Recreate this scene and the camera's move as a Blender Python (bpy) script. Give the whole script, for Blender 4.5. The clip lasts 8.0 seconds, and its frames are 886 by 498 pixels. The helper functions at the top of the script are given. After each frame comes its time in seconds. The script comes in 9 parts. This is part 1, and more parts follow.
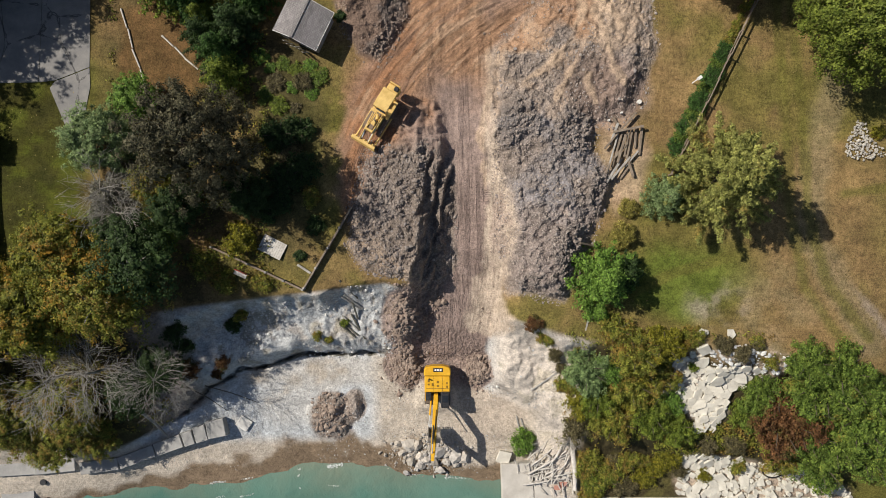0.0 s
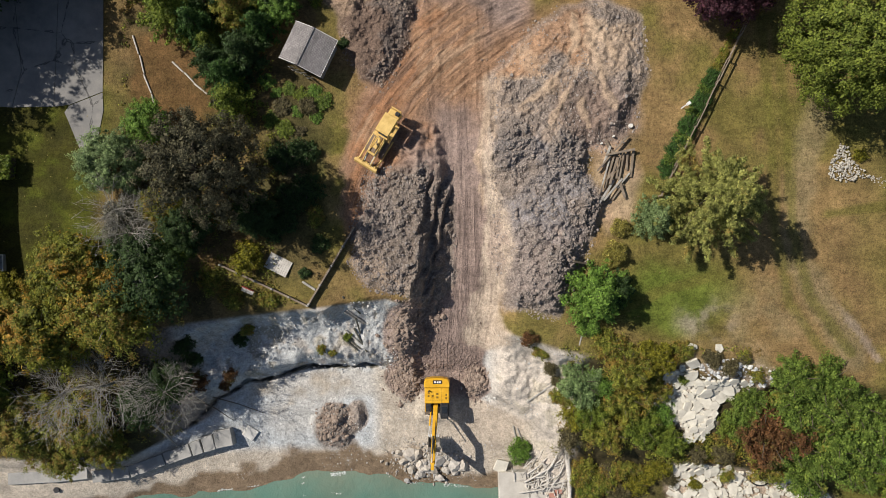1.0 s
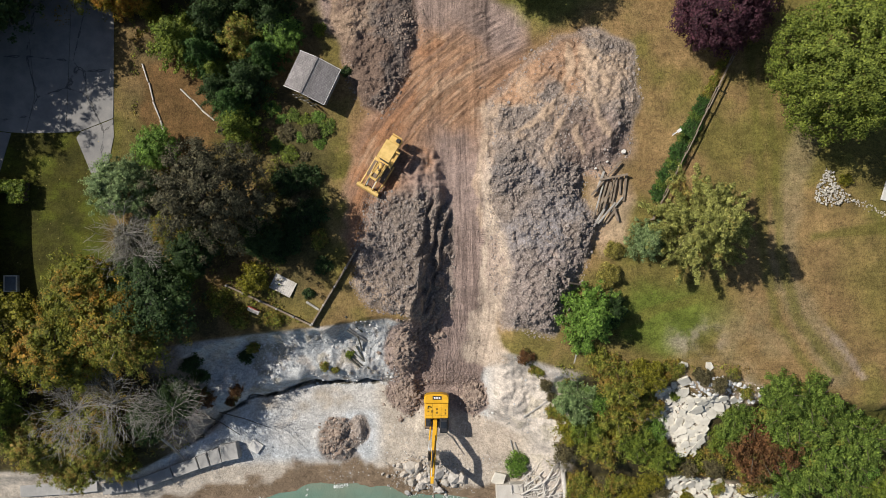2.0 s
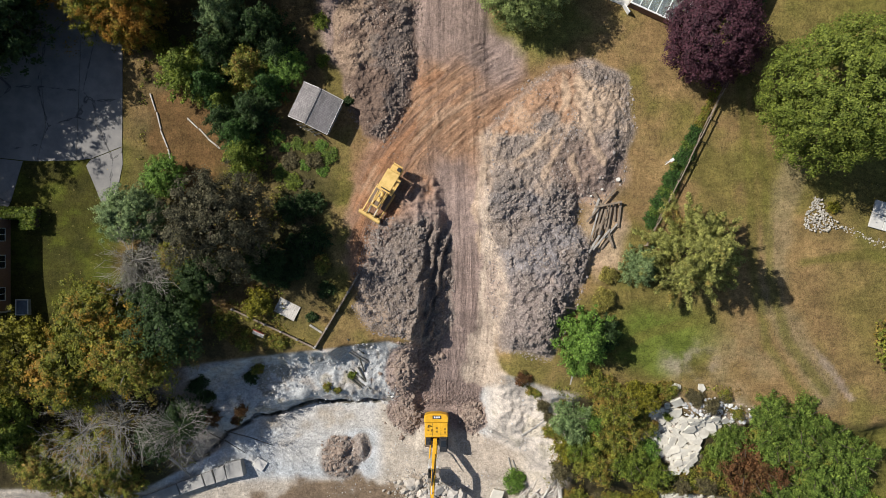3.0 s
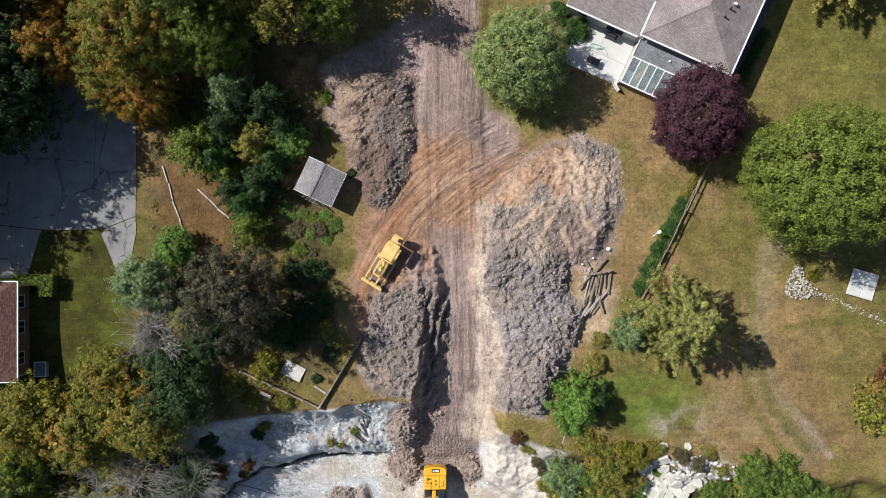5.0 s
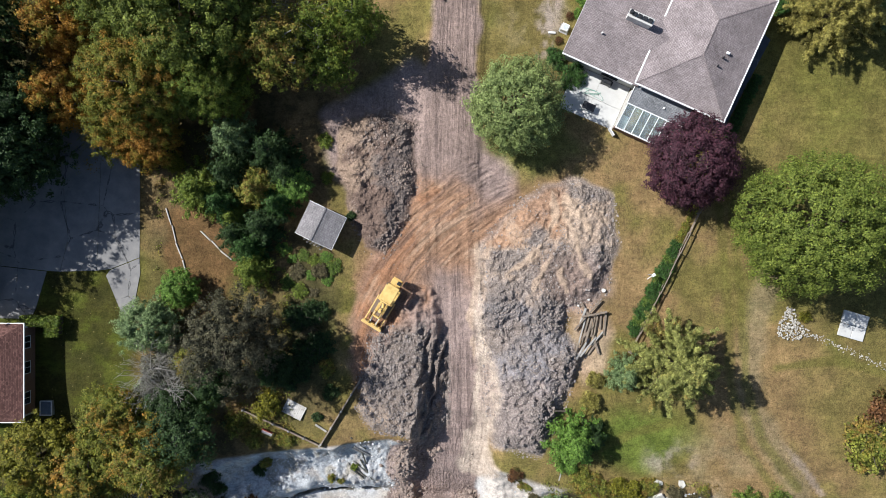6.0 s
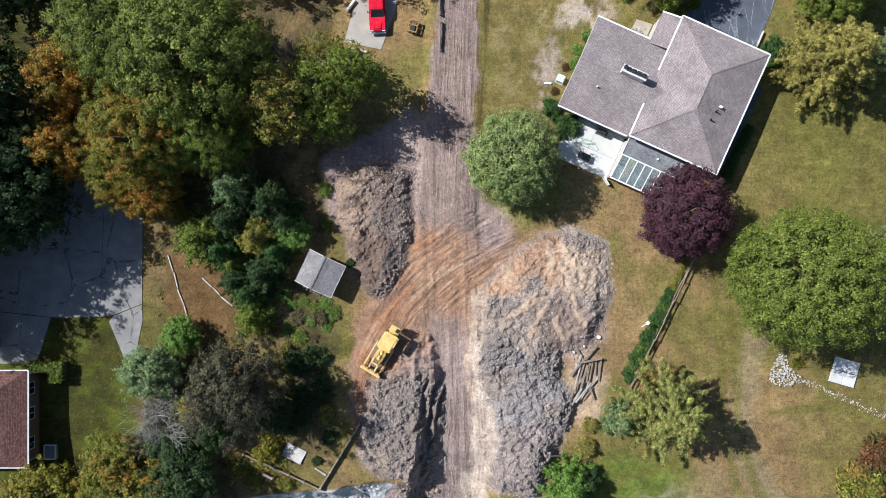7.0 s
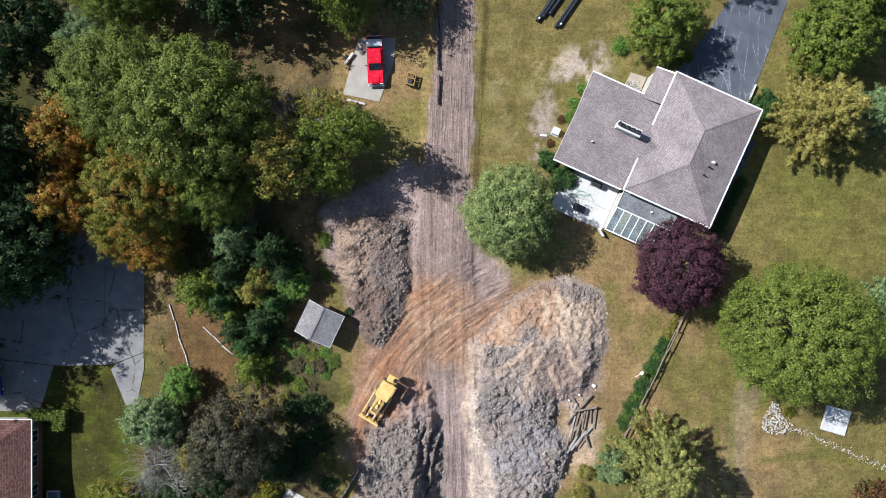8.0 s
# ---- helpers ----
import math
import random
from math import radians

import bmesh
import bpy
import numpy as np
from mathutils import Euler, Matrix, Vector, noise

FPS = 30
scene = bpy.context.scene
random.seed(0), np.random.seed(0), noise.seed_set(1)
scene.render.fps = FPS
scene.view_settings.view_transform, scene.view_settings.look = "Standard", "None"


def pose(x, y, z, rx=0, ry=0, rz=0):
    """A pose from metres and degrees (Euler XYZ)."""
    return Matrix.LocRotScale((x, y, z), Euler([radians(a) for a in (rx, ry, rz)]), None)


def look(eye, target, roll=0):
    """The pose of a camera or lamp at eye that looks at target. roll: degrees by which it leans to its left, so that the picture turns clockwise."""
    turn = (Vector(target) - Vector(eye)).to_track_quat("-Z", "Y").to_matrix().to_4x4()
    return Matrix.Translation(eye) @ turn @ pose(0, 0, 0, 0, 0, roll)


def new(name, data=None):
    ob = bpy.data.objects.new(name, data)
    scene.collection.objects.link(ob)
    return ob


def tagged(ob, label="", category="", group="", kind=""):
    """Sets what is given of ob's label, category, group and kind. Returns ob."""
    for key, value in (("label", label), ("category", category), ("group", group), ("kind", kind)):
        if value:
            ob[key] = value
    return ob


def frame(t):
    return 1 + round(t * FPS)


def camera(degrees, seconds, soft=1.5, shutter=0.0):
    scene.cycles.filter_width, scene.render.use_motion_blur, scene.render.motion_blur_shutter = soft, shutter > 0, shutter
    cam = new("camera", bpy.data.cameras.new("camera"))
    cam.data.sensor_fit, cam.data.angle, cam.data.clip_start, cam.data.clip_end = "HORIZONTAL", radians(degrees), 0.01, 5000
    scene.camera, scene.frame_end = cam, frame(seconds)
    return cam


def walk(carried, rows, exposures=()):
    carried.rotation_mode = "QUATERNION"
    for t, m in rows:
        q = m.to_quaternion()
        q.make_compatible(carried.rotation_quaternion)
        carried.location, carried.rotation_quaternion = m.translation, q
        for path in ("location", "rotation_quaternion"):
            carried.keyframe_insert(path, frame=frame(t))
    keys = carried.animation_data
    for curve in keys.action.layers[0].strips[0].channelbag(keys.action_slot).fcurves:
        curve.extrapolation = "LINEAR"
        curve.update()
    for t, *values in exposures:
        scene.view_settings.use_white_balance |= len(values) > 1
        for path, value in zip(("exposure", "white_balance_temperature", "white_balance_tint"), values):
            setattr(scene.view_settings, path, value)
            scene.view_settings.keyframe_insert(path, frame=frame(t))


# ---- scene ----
# ---------------------------------------------------------------- camera
cam = camera(66.0, 8.0, soft=0.35)
PATH = [
    (0.0, 0.0, 0.0, 79.9),
    (0.5, 0.038, 0.912, 81.368),
    (1.0, 0.072, 1.878, 82.736),
    (1.5, 0.122, 2.987, 84.033),
    (3.0, 0.189, 6.999, 87.347),
    (3.5, 0.237, 8.642, 88.379),
    (4.0, 0.252, 10.495, 89.401),
    (4.5, 0.297, 12.496, 90.311),
    (6.0, 0.552, 19.617, 92.619),
    (6.5, 0.682, 22.388, 93.282),
    (7.0, 0.835, 25.319, 93.93),
    (7.5, 1.023, 28.379, 94.571),
    (8.0, 1.172, 31.419, 95.149),
]
# a drone that looks straight down
walk(cam, [(t, pose(x, y, z, 0, 0, 0)) for t, x, y, z in PATH], [(0.0, 0.06, 6750, 10), (4.0, 0.27, 6350, 10), (8.0, 0.55, 5750, 10)])

# ---------------------------------------------------------------- daylight
SUN_UP = radians(44)
SUN_TO = Vector((0.914, -0.405, 0)).normalized()
sun = new("sun", bpy.data.lights.new("sun", "SUN"))
sun.data.energy, sun.data.angle, sun.data.color = 5.0, radians(0.53), (1.0, 0.95, 0.87)
sun.matrix_world = look((-60, 30, 90), Vector((-60, 30, 90)) + SUN_TO * math.cos(SUN_UP) + Vector((0, 0, -math.sin(SUN_UP))))
world = bpy.data.worlds.new("sky")
scene.world = world
world.use_nodes = True
sky = world.node_tree.nodes.new("ShaderNodeTexSky")
sky.sky_type, sky.sun_disc, sky.sun_elevation = "NISHITA", False, SUN_UP
sky.sun_rotation = math.atan2(-SUN_TO.x, -SUN_TO.y)
world.node_tree.nodes["Background"].inputs["Strength"].default_value = 0.065
world.node_tree.links.new(sky.outputs["Color"], world.node_tree.nodes["Background"].inputs["Color"])


# ---------------------------------------------------------------- small tools
class Nodes:
    """Short hand for building a material's node tree."""

    def __init__(self, name, rough=0.9, spec=0.3, metal=0.0):
        self.mat = bpy.data.materials.new(name)
        self.mat.use_nodes = True
        self.tree = self.mat.node_tree
        self.bsdf = self.tree.nodes["Principled BSDF"]
        self.bsdf.inputs["Roughness"].default_value = rough
        self.bsdf.inputs["Specular IOR Level"].default_value = spec
        self.bsdf.inputs["Metallic"].default_value = metal

    def add(self, kind):
        return self.tree.nodes.new(kind)

    def put(self, value, socket):
        if isinstance(value, bpy.types.NodeSocket):
            self.tree.links.new(value, socket)
        else:
            socket.default_value = value

    def coords(self, scale=(1, 1, 1), kind="Object"):
        m = self.add("ShaderNodeMapping")
        self.tree.links.new(self.add("ShaderNodeTexCoord").outputs[kind], m.inputs["Vector"])
        m.inputs["Scale"].default_value = scale
        return m.outputs["Vector"]

    def noise(self, scale, detail=3.0, vector=None, rough=0.55, distort=0.0):
        n = self.add("ShaderNodeTexNoise")
        n.inputs["Scale"].default_value, n.inputs["Detail"].default_value = scale, detail
        n.inputs["Roughness"].default_value, n.inputs["Distortion"].default_value = rough, distort
        self.tree.links.new(vector or self.coords(), n.inputs["Vector"])
        return n.outputs["Fac"]

    def cells(self, scale, vector=None, out="Distance", feature="F1"):
        n = self.add("ShaderNodeTexVoronoi")
        n.feature = feature
        n.inputs["Scale"].default_value = scale
        self.tree.links.new(vector or self.coords(), n.inputs["Vector"])
        return n.outputs[out]

    def ramp(self, fac, *stops):
        n = self.add("ShaderNodeValToRGB")
        while len(n.color_ramp.elements) < len(stops):
            n.color_ramp.elements.new(0.5)
        for e, (at, c) in zip(n.color_ramp.elements, stops):
            e.position, e.color = at, c if len(c) == 4 else (*c, 1)
        self.put(fac, n.inputs["Fac"])
        return n.outputs["Color"]

    def math(self, op, a, b=0.0):
        n = self.add("ShaderNodeMath")
        n.operation = op
        self.put(a, n.inputs[0]), self.put(b, n.inputs[1])
        return n.outputs[0]

    def range(self, v, a, b, c, d):
        n = self.add("ShaderNodeMapRange")
        for socket, value in zip(n.inputs, (v, a, b, c, d)):
            self.put(value, socket)
        return n.outputs[0]

    def mix(self, fac, a, b, blend="MIX"):
        n = self.add("ShaderNodeMix")
        n.data_type, n.blend_type = "RGBA", blend
        self.put(fac, n.inputs[0]), self.put(a, n.inputs[6]), self.put(b, n.inputs[7])
        return n.outputs[2]

    def grey(self, v):
        n = self.add("ShaderNodeCombineColor")
        for s in n.inputs[:3]:
            self.put(v, s)
        return n.outputs[0]

    def attribute(self, name, out="Color"):
        n = self.add("ShaderNodeAttribute")
        n.attribute_name = name
        return n.outputs[out]

    def colour(self, value):
        self.put(value, self.bsdf.inputs["Base Color"])
        return self

    def bump(self, height, strength=0.5, distance=0.05):
        n = self.add("ShaderNodeBump")
        n.inputs["Strength"].default_value, n.inputs["Distance"].default_value = strength, distance
        self.put(height, n.inputs["Height"])
        self.put(n.outputs[0], self.bsdf.inputs["Normal"])
        return self


def mottled(name, dark, light, scale=3.0, rough=0.85, spec=0.3, metal=0.0, bump=0.3, distance=0.02, grain=40.0):
    """A surface of two colours in patches and grain, with fine relief."""
    n = Nodes(name, rough, spec, metal)
    big, fine = n.noise(scale, 4), n.noise(grain, 2)
    both = n.math("ADD", n.math("MULTIPLY", big, 0.65), n.math("MULTIPLY", fine, 0.35))
    n.colour(n.ramp(both, (0.32, dark), (0.68, light)))
    n.put(n.range(big, 0.3, 0.7, max(0.05, rough - 0.12), min(1.0, rough + 0.1)), n.bsdf.inputs["Roughness"])
    n.bump(fine, bump, distance)
    return n.mat


def mesh_of(bm, name, smooth=False):
    me = bpy.data.meshes.new(name)
    bm.normal_update()
    bm.to_mesh(me)
    bm.free()
    if smooth:
        me.shade_smooth()
    return me


def raw_mesh(name, verts, faces, smooth=False):
    """A mesh from arrays; all faces have the same number of corners."""
    verts, faces = np.asarray(verts, np.float32), np.asarray(faces, np.int32)
    me = bpy.data.meshes.new(name)
    me.vertices.add(len(verts))
    me.vertices.foreach_set("co", verts.ravel())
    k = faces.shape[1]
    me.loops.add(faces.size)
    me.loops.foreach_set("vertex_index", faces.ravel())
    me.polygons.add(len(faces))
    me.polygons.foreach_set("loop_start", np.arange(0, faces.size, k, dtype=np.int32))
    me.polygons.foreach_set("use_smooth", np.full(len(faces), smooth))
    me.update(calc_edges=True)
    return me


def part(name, bm, material, parent=None, label="", smooth=False):
    """ONE mesh object under a thing or a part; bm may be a finished mesh."""
    me = bm if isinstance(bm, bpy.types.Mesh) else mesh_of(bm, name, smooth)
    if material and not me.materials:
        me.materials.append(material)
    ob = new(name, me)
    ob.parent = parent
    if label:
        tagged(ob, label)
    return ob


def thing(name, label, category, at=(0, 0, 0), turn=0.0, group="", kind=""):
    """An Empty at a thing's base, which parents its parts."""
    ob = new(name)
    ob.empty_display_size = 0.3
    ob.matrix_basis = pose(*at, 0, 0, turn)
    return tagged(ob, label, category, group, kind)


def box(size, at=(0, 0, 0), bevel=0.0, turn=(0, 0, 0), bm=None, top=1.0):
    """A bevelled box, centred on at; top: how far its upper face draws in."""
    bm = bm or bmesh.new()
    new_verts = bmesh.ops.create_cube(bm, size=1.0)["verts"]
    for v in new_verts:
        if v.co.z > 0:
            v.co.x *= top
            v.co.y *= top
        v.co = Vector((v.co.x * size[0], v.co.y * size[1], v.co.z * size[2]))
    if bevel:
        edges = list({e for v in new_verts for e in v.link_edges})
        made = bmesh.ops.bevel(bm, geom=edges, offset=bevel, segments=1, affect="EDGES")
        new_verts = list({v for f in made["faces"] for v in f.verts} | {v for v in new_verts if v.is_valid})
    bmesh.ops.transform(bm, matrix=pose(*at, *turn), verts=new_verts)
    return bm


def rod(a, b, r1, r2=None, sides=10, bm=None, caps=True):
    """A tapered round bar from a to b."""
    bm = bm or bmesh.new()
    a, b = Vector(a), Vector(b)
    made = bmesh.ops.create_cone(bm, cap_ends=caps, segments=sides, radius1=r1, radius2=r1 if r2 is None else r2, depth=(b - a).length)["verts"]
    turn = (b - a).to_track_quat("Z", "Y").to_matrix().to_4x4()
    bmesh.ops.transform(bm, matrix=Matrix.Translation((a + b) / 2) @ turn, verts=made)
    return bm


def prism(outline, depth, axis="x", at=(0, 0, 0), bevel=0.0, bm=None):
    """An outline of (u, v) points pushed out along an axis, centred on it: x: (y, z); y: (x, z); z: (x, y)."""
    bm = bm or bmesh.new()
    place = {"x": lambda u, v, w: (w, u, v), "y": lambda u, v, w: (u, w, v), "z": lambda u, v, w: (u, v, w)}[axis]
    low = [bm.verts.new(Vector(place(u, v, -depth / 2)) + Vector(at)) for u, v in outline]
    high = [bm.verts.new(Vector(place(u, v, depth / 2)) + Vector(at)) for u, v in outline]
    n = len(outline)
    faces = [bm.faces.new(low[::-1]), bm.faces.new(high)]
    faces += [bm.faces.new((low[i], low[(i + 1) % n], high[(i + 1) % n], high[i])) for i in range(n)]
    bmesh.ops.recalc_face_normals(bm, faces=faces)
    if bevel:
        bmesh.ops.bevel(bm, geom=list({e for f in faces for e in f.edges}), offset=bevel, segments=1, affect="EDGES")
    return bm


def tube(points, radii, sides=6):
    """Vertices and quads of a bent tapered tube."""
    pts = [Vector(p) for p in points]
    verts, faces = [], []
    for i, p in enumerate(pts):
        way = (pts[min(i + 1, len(pts) - 1)] - pts[max(i - 1, 0)]).normalized()
        side = way.cross(Vector((0.31, 0.95, 0.1))).normalized()
        up = side.cross(way)
        for k in range(sides):
            a = 2 * math.pi * k / sides
            verts.append(p + radii[i] * (math.cos(a) * side + math.sin(a) * up))
        if i:
            for k in range(sides):
                faces.append(((i - 1) * sides + k, (i - 1) * sides + (k + 1) % sides, i * sides + (k + 1) % sides, i * sides + k))
    return verts, faces


def joined(pieces):
    verts, faces = [], []
    for v, f in pieces:
        faces += [tuple(i + len(verts) for i in q) for q in f]
        verts += [tuple(p) for p in v]
    return verts, faces


# smooth lattice noise for whole arrays of places
LATTICE = np.random.RandomState(5).rand(256, 256)


def value_noise(x, y, seed=0):
    x, y = x + 37.7 * seed, y + 91.3 * seed
    ix, iy = np.floor(x).astype(int), np.floor(y).astype(int)
    fx, fy = x - ix, y - iy
    fx, fy = fx * fx * (3 - 2 * fx), fy * fy * (3 - 2 * fy)
    g = lambda i, j: LATTICE[(ix + i) & 255, (iy + j) & 255]
    return (g(0, 0) * (1 - fx) + g(1, 0) * fx) * (1 - fy) + (g(0, 1) * (1 - fx) + g(1, 1) * fx) * fy


def fbm(x, y, size, octaves=4, seed=0, gain=0.5):
    """Noise about 0, within about -1 to 1, whose largest features are size metres wide."""
    total, amp, norm = 0.0, 1.0, 0.0
    for o in range(octaves):
        total = total + amp * (2 * value_noise(x / size * 2**o, y / size * 2**o, seed + o) - 1)
        norm += amp
        amp *= gain
    return total / norm * 1.6


def inside(x, y, outline):
    """Signed distance in metres to an outline, positive inside."""
    pts = np.array(outline, float)
    best, odd = np.full(np.shape(x), 1e9), np.zeros(np.shape(x), bool)
    for (ax, ay), (bx, by) in zip(pts, np.roll(pts, -1, 0)):
        dx, dy = bx - ax, by - ay
        t = np.clip(((x - ax) * dx + (y - ay) * dy) / (dx * dx + dy * dy + 1e-9), 0, 1)
        best = np.minimum(best, np.hypot(x - ax - t * dx, y - ay - t * dy))
        cross = ((ay > y) != (by > y)) & (x < dx * (y - ay) / (dy if abs(dy) > 1e-9 else 1e-9) + ax)
        odd ^= cross
    return np.where(odd, best, -best)


def along(x, y, line):
    """Distance to an open line of points."""
    pts, best = np.array(line, float), np.full(np.shape(x), 1e9)
    for (ax, ay), (bx, by) in zip(pts[:-1], pts[1:]):
        dx, dy = bx - ax, by - ay
        t = np.clip(((x - ax) * dx + (y - ay) * dy) / (dx * dx + dy * dy + 1e-9), 0, 1)
        best = np.minimum(best, np.hypot(x - ax - t * dx, y - ay - t * dy))
    return best


def step(v, a, b):
    t = np.clip((v - a) / (b - a), 0, 1)
    return t * t * (3 - 2 * t)


# ---------------------------------------------------------------- the lie of the land
WATER = 0.7
RIGHT_MOUND = [(4.6, 19.4), (6.4, 21.6), (9, 24.5), (12.5, 27.5), (17, 28), (20.5, 26), (21.2, 20), (20.3, 16), (19, 13.5), (15.6, 12.2), (15.3, 10), (17.0, 7.3),
               (15.8, 3.4), (14, -1), (12.2, -5.2), (6.8, -4.6), (5.8, 2.3), (4.6, 13.4)]
UPPER_MOUND = [(-10.9, 35.4), (-6.5, 36.2), (-2.9, 34.8), (-2.3, 29.8), (-3.6, 23.8), (-6.5, 18.6), (-8.6, 19.8), (-11.2, 26.4), (-13.2, 29.5)]
LEFT_MOUND = [(-8.2, 9.5), (-4.7, 13.8), (-1.6, 15.6), (0.4, 15.2), (1.2, 7.8), (1.3, -2.2), (-0.9, -5.0), (-4.0, -3.2), (-8.2, -2.0), (-9.9, 0.6), (-8.8, 5.6)]


def ramp_height(y):
    return np.interp(y, [-30, -16, -12.5, -6, 0, 8, 18, 30, 45, 70], [2.0, 2.2, 3.0, 6.2, 8.7, 9.9, 10.8, 11.3, 11.5, 11.6])


def ramp_middle(y):
    return np.interp(y, [-16, -9, -4, 2, 14, 30, 60], [1.2, 1.3, 2.2, 2.6, 2.0, 1.2, 3.0])


# sharp ribs of tipped earth on the steep side of the long heap: line, height, half width
TIPPED_RIBS = (([(-0.3, 11.2), (-1.1, 8.0), (-1.9, 5.4), (-2.9, 3.4)], 0.75, 0.8), ([(-0.2, 7.4), (-0.9, 4.4), (-2.0, 1.4), (-4.2, -0.5)], 0.85, 0.75),
               ([(0.1, 3.4), (-0.7, 0.6), (-1.6, -1.2)], 0.8, 0.55), ([(-1.7, 1.0), (-2.9, -0.7), (-4.1, -1.8)], 0.6, 0.55), ([(0.2, 0.2), (-0.8, -2.2), (-2.2, -4.2)], 0.6, 0.6),
               ([(-1.4, 11.0), (-2.4, 7.6), (-3.4, 5.2)], 0.35, 0.5), ([(-2.4, 3.0), (-3.6, 1.2), (-5.0, 0.4)], 0.35, 0.5))
# places where the broad heap is dark, freshly tipped rubble
FRESH = ((13.2, 11.6, 2.6, 2.3), (15.6, 5.6, 1.6, 2.2), (12.3, -0.4, 1.5, 2.6), (7.2, 13.0, 2.2, 2.6), (10.0, -3.6, 2.4, 1.2))


def fresh_rubble(x, y):
    """How much of a place is coarse fresh rubble, 0 to 1."""
    out = np.zeros(np.shape(x))
    for i, (cx, cy, rx, ry) in enumerate(FRESH):
        r = np.hypot((x - cx) / rx, (y - cy) / ry) + 0.35 * fbm(x, y, 2.0, 4, 130 + i)
        out = np.maximum(out, 1 - step(r, 0.75, 1.15))
    return out


# how far a place lies along and across the arcs that the dozer's blade has swept
def swept(x, y):
    return np.hypot(x - 20.4, y + 1.0), np.arctan2(y + 1.0, x - 20.4) * 34.0


def swept_ground(x, y):
    """Where the dozer's furrows fan over the works, 0 to 1."""
    d = inside(x, y, [(-10, 2), (-10, 13), (-8, 21), (-3, 28.5), (4, 30), (11, 27.5), (6, 20), (2.5, 17.5), (-1, 17.5), (-4.5, 12.5)])
    return step(d + 1.2 * fbm(x, y, 4.0, 3, 43), -0.8, 1.4)


# pale dusty bank along the road's edge
DUSTY = [(4.1, 19.5), (4.5, 19.5), (4.9, 15.0), (5.4, 11.0), (5.9, 8.6), (6.7, 5.5), (7.4, 1.5), (6.8, -2.0), (6.2, -5.5), (7.6, -8.4), (5.2, -9.6), (2.6, -8.6), (3.4, -4.0), (4.5, 0.0), (4.7, 4.0), (4.6, 8.0), (4.4, 11.5), (4.1, 15.0)]


def mound_ribs(x, y):
    """Flowing ridges left by tipping, over the upper part of the broad heap."""
    return np.sin((x + 0.32 * y + 2.4 * fbm(x, y, 7, 2, 64)) * 1.5) + 0.7 * fbm(x, y, 3.5, 3, 65)


# narrow pale crests left by the dozer on the broad heap
CRESTS = ([(13.5, 26.4), (13.5, 23.0), (12.5, 20.7), (11.1, 18.5), (8.1, 16.7)], [(15.3, 23.6), (16.2, 20.5), (16.6, 18.0), (17.8, 16.3)], [(13.3, 18.9), (11.9, 16.0), (10.8, 14.2)],
          [(15.1, 25.4), (17.1, 23.0), (18.2, 20.7)], [(14.2, 17.2), (15.1, 14.5)], [(4.6, 19.8), (4.8, 16.3), (4.1, 11.8), (4.4, 6.0)])
SHORE_X = [-60, -39, -32, -26, -14.7, -10.7, -6.4, -4.6, 3.9, 6.7, 9.5]
SHORE_Y = [-31, -28.9, -27.7, -26.6, -25.1, -24.6, -24.9, -25.6, -26.4, -26.0, -25.6]


def crests(x, y, wide):
    """How near a place is to one of the crests, 0 to 1."""
    near = np.zeros_like(x)
    wob = 0.35 * fbm(x, y, 1.6, 3, 120)
    for i, line in enumerate(CRESTS):
        d = along(x, y, line) + wob
        near = np.maximum(near, np.exp(-(d / (wide * (1.0 + 0.3 * (i % 2)))) ** 2))
    return near


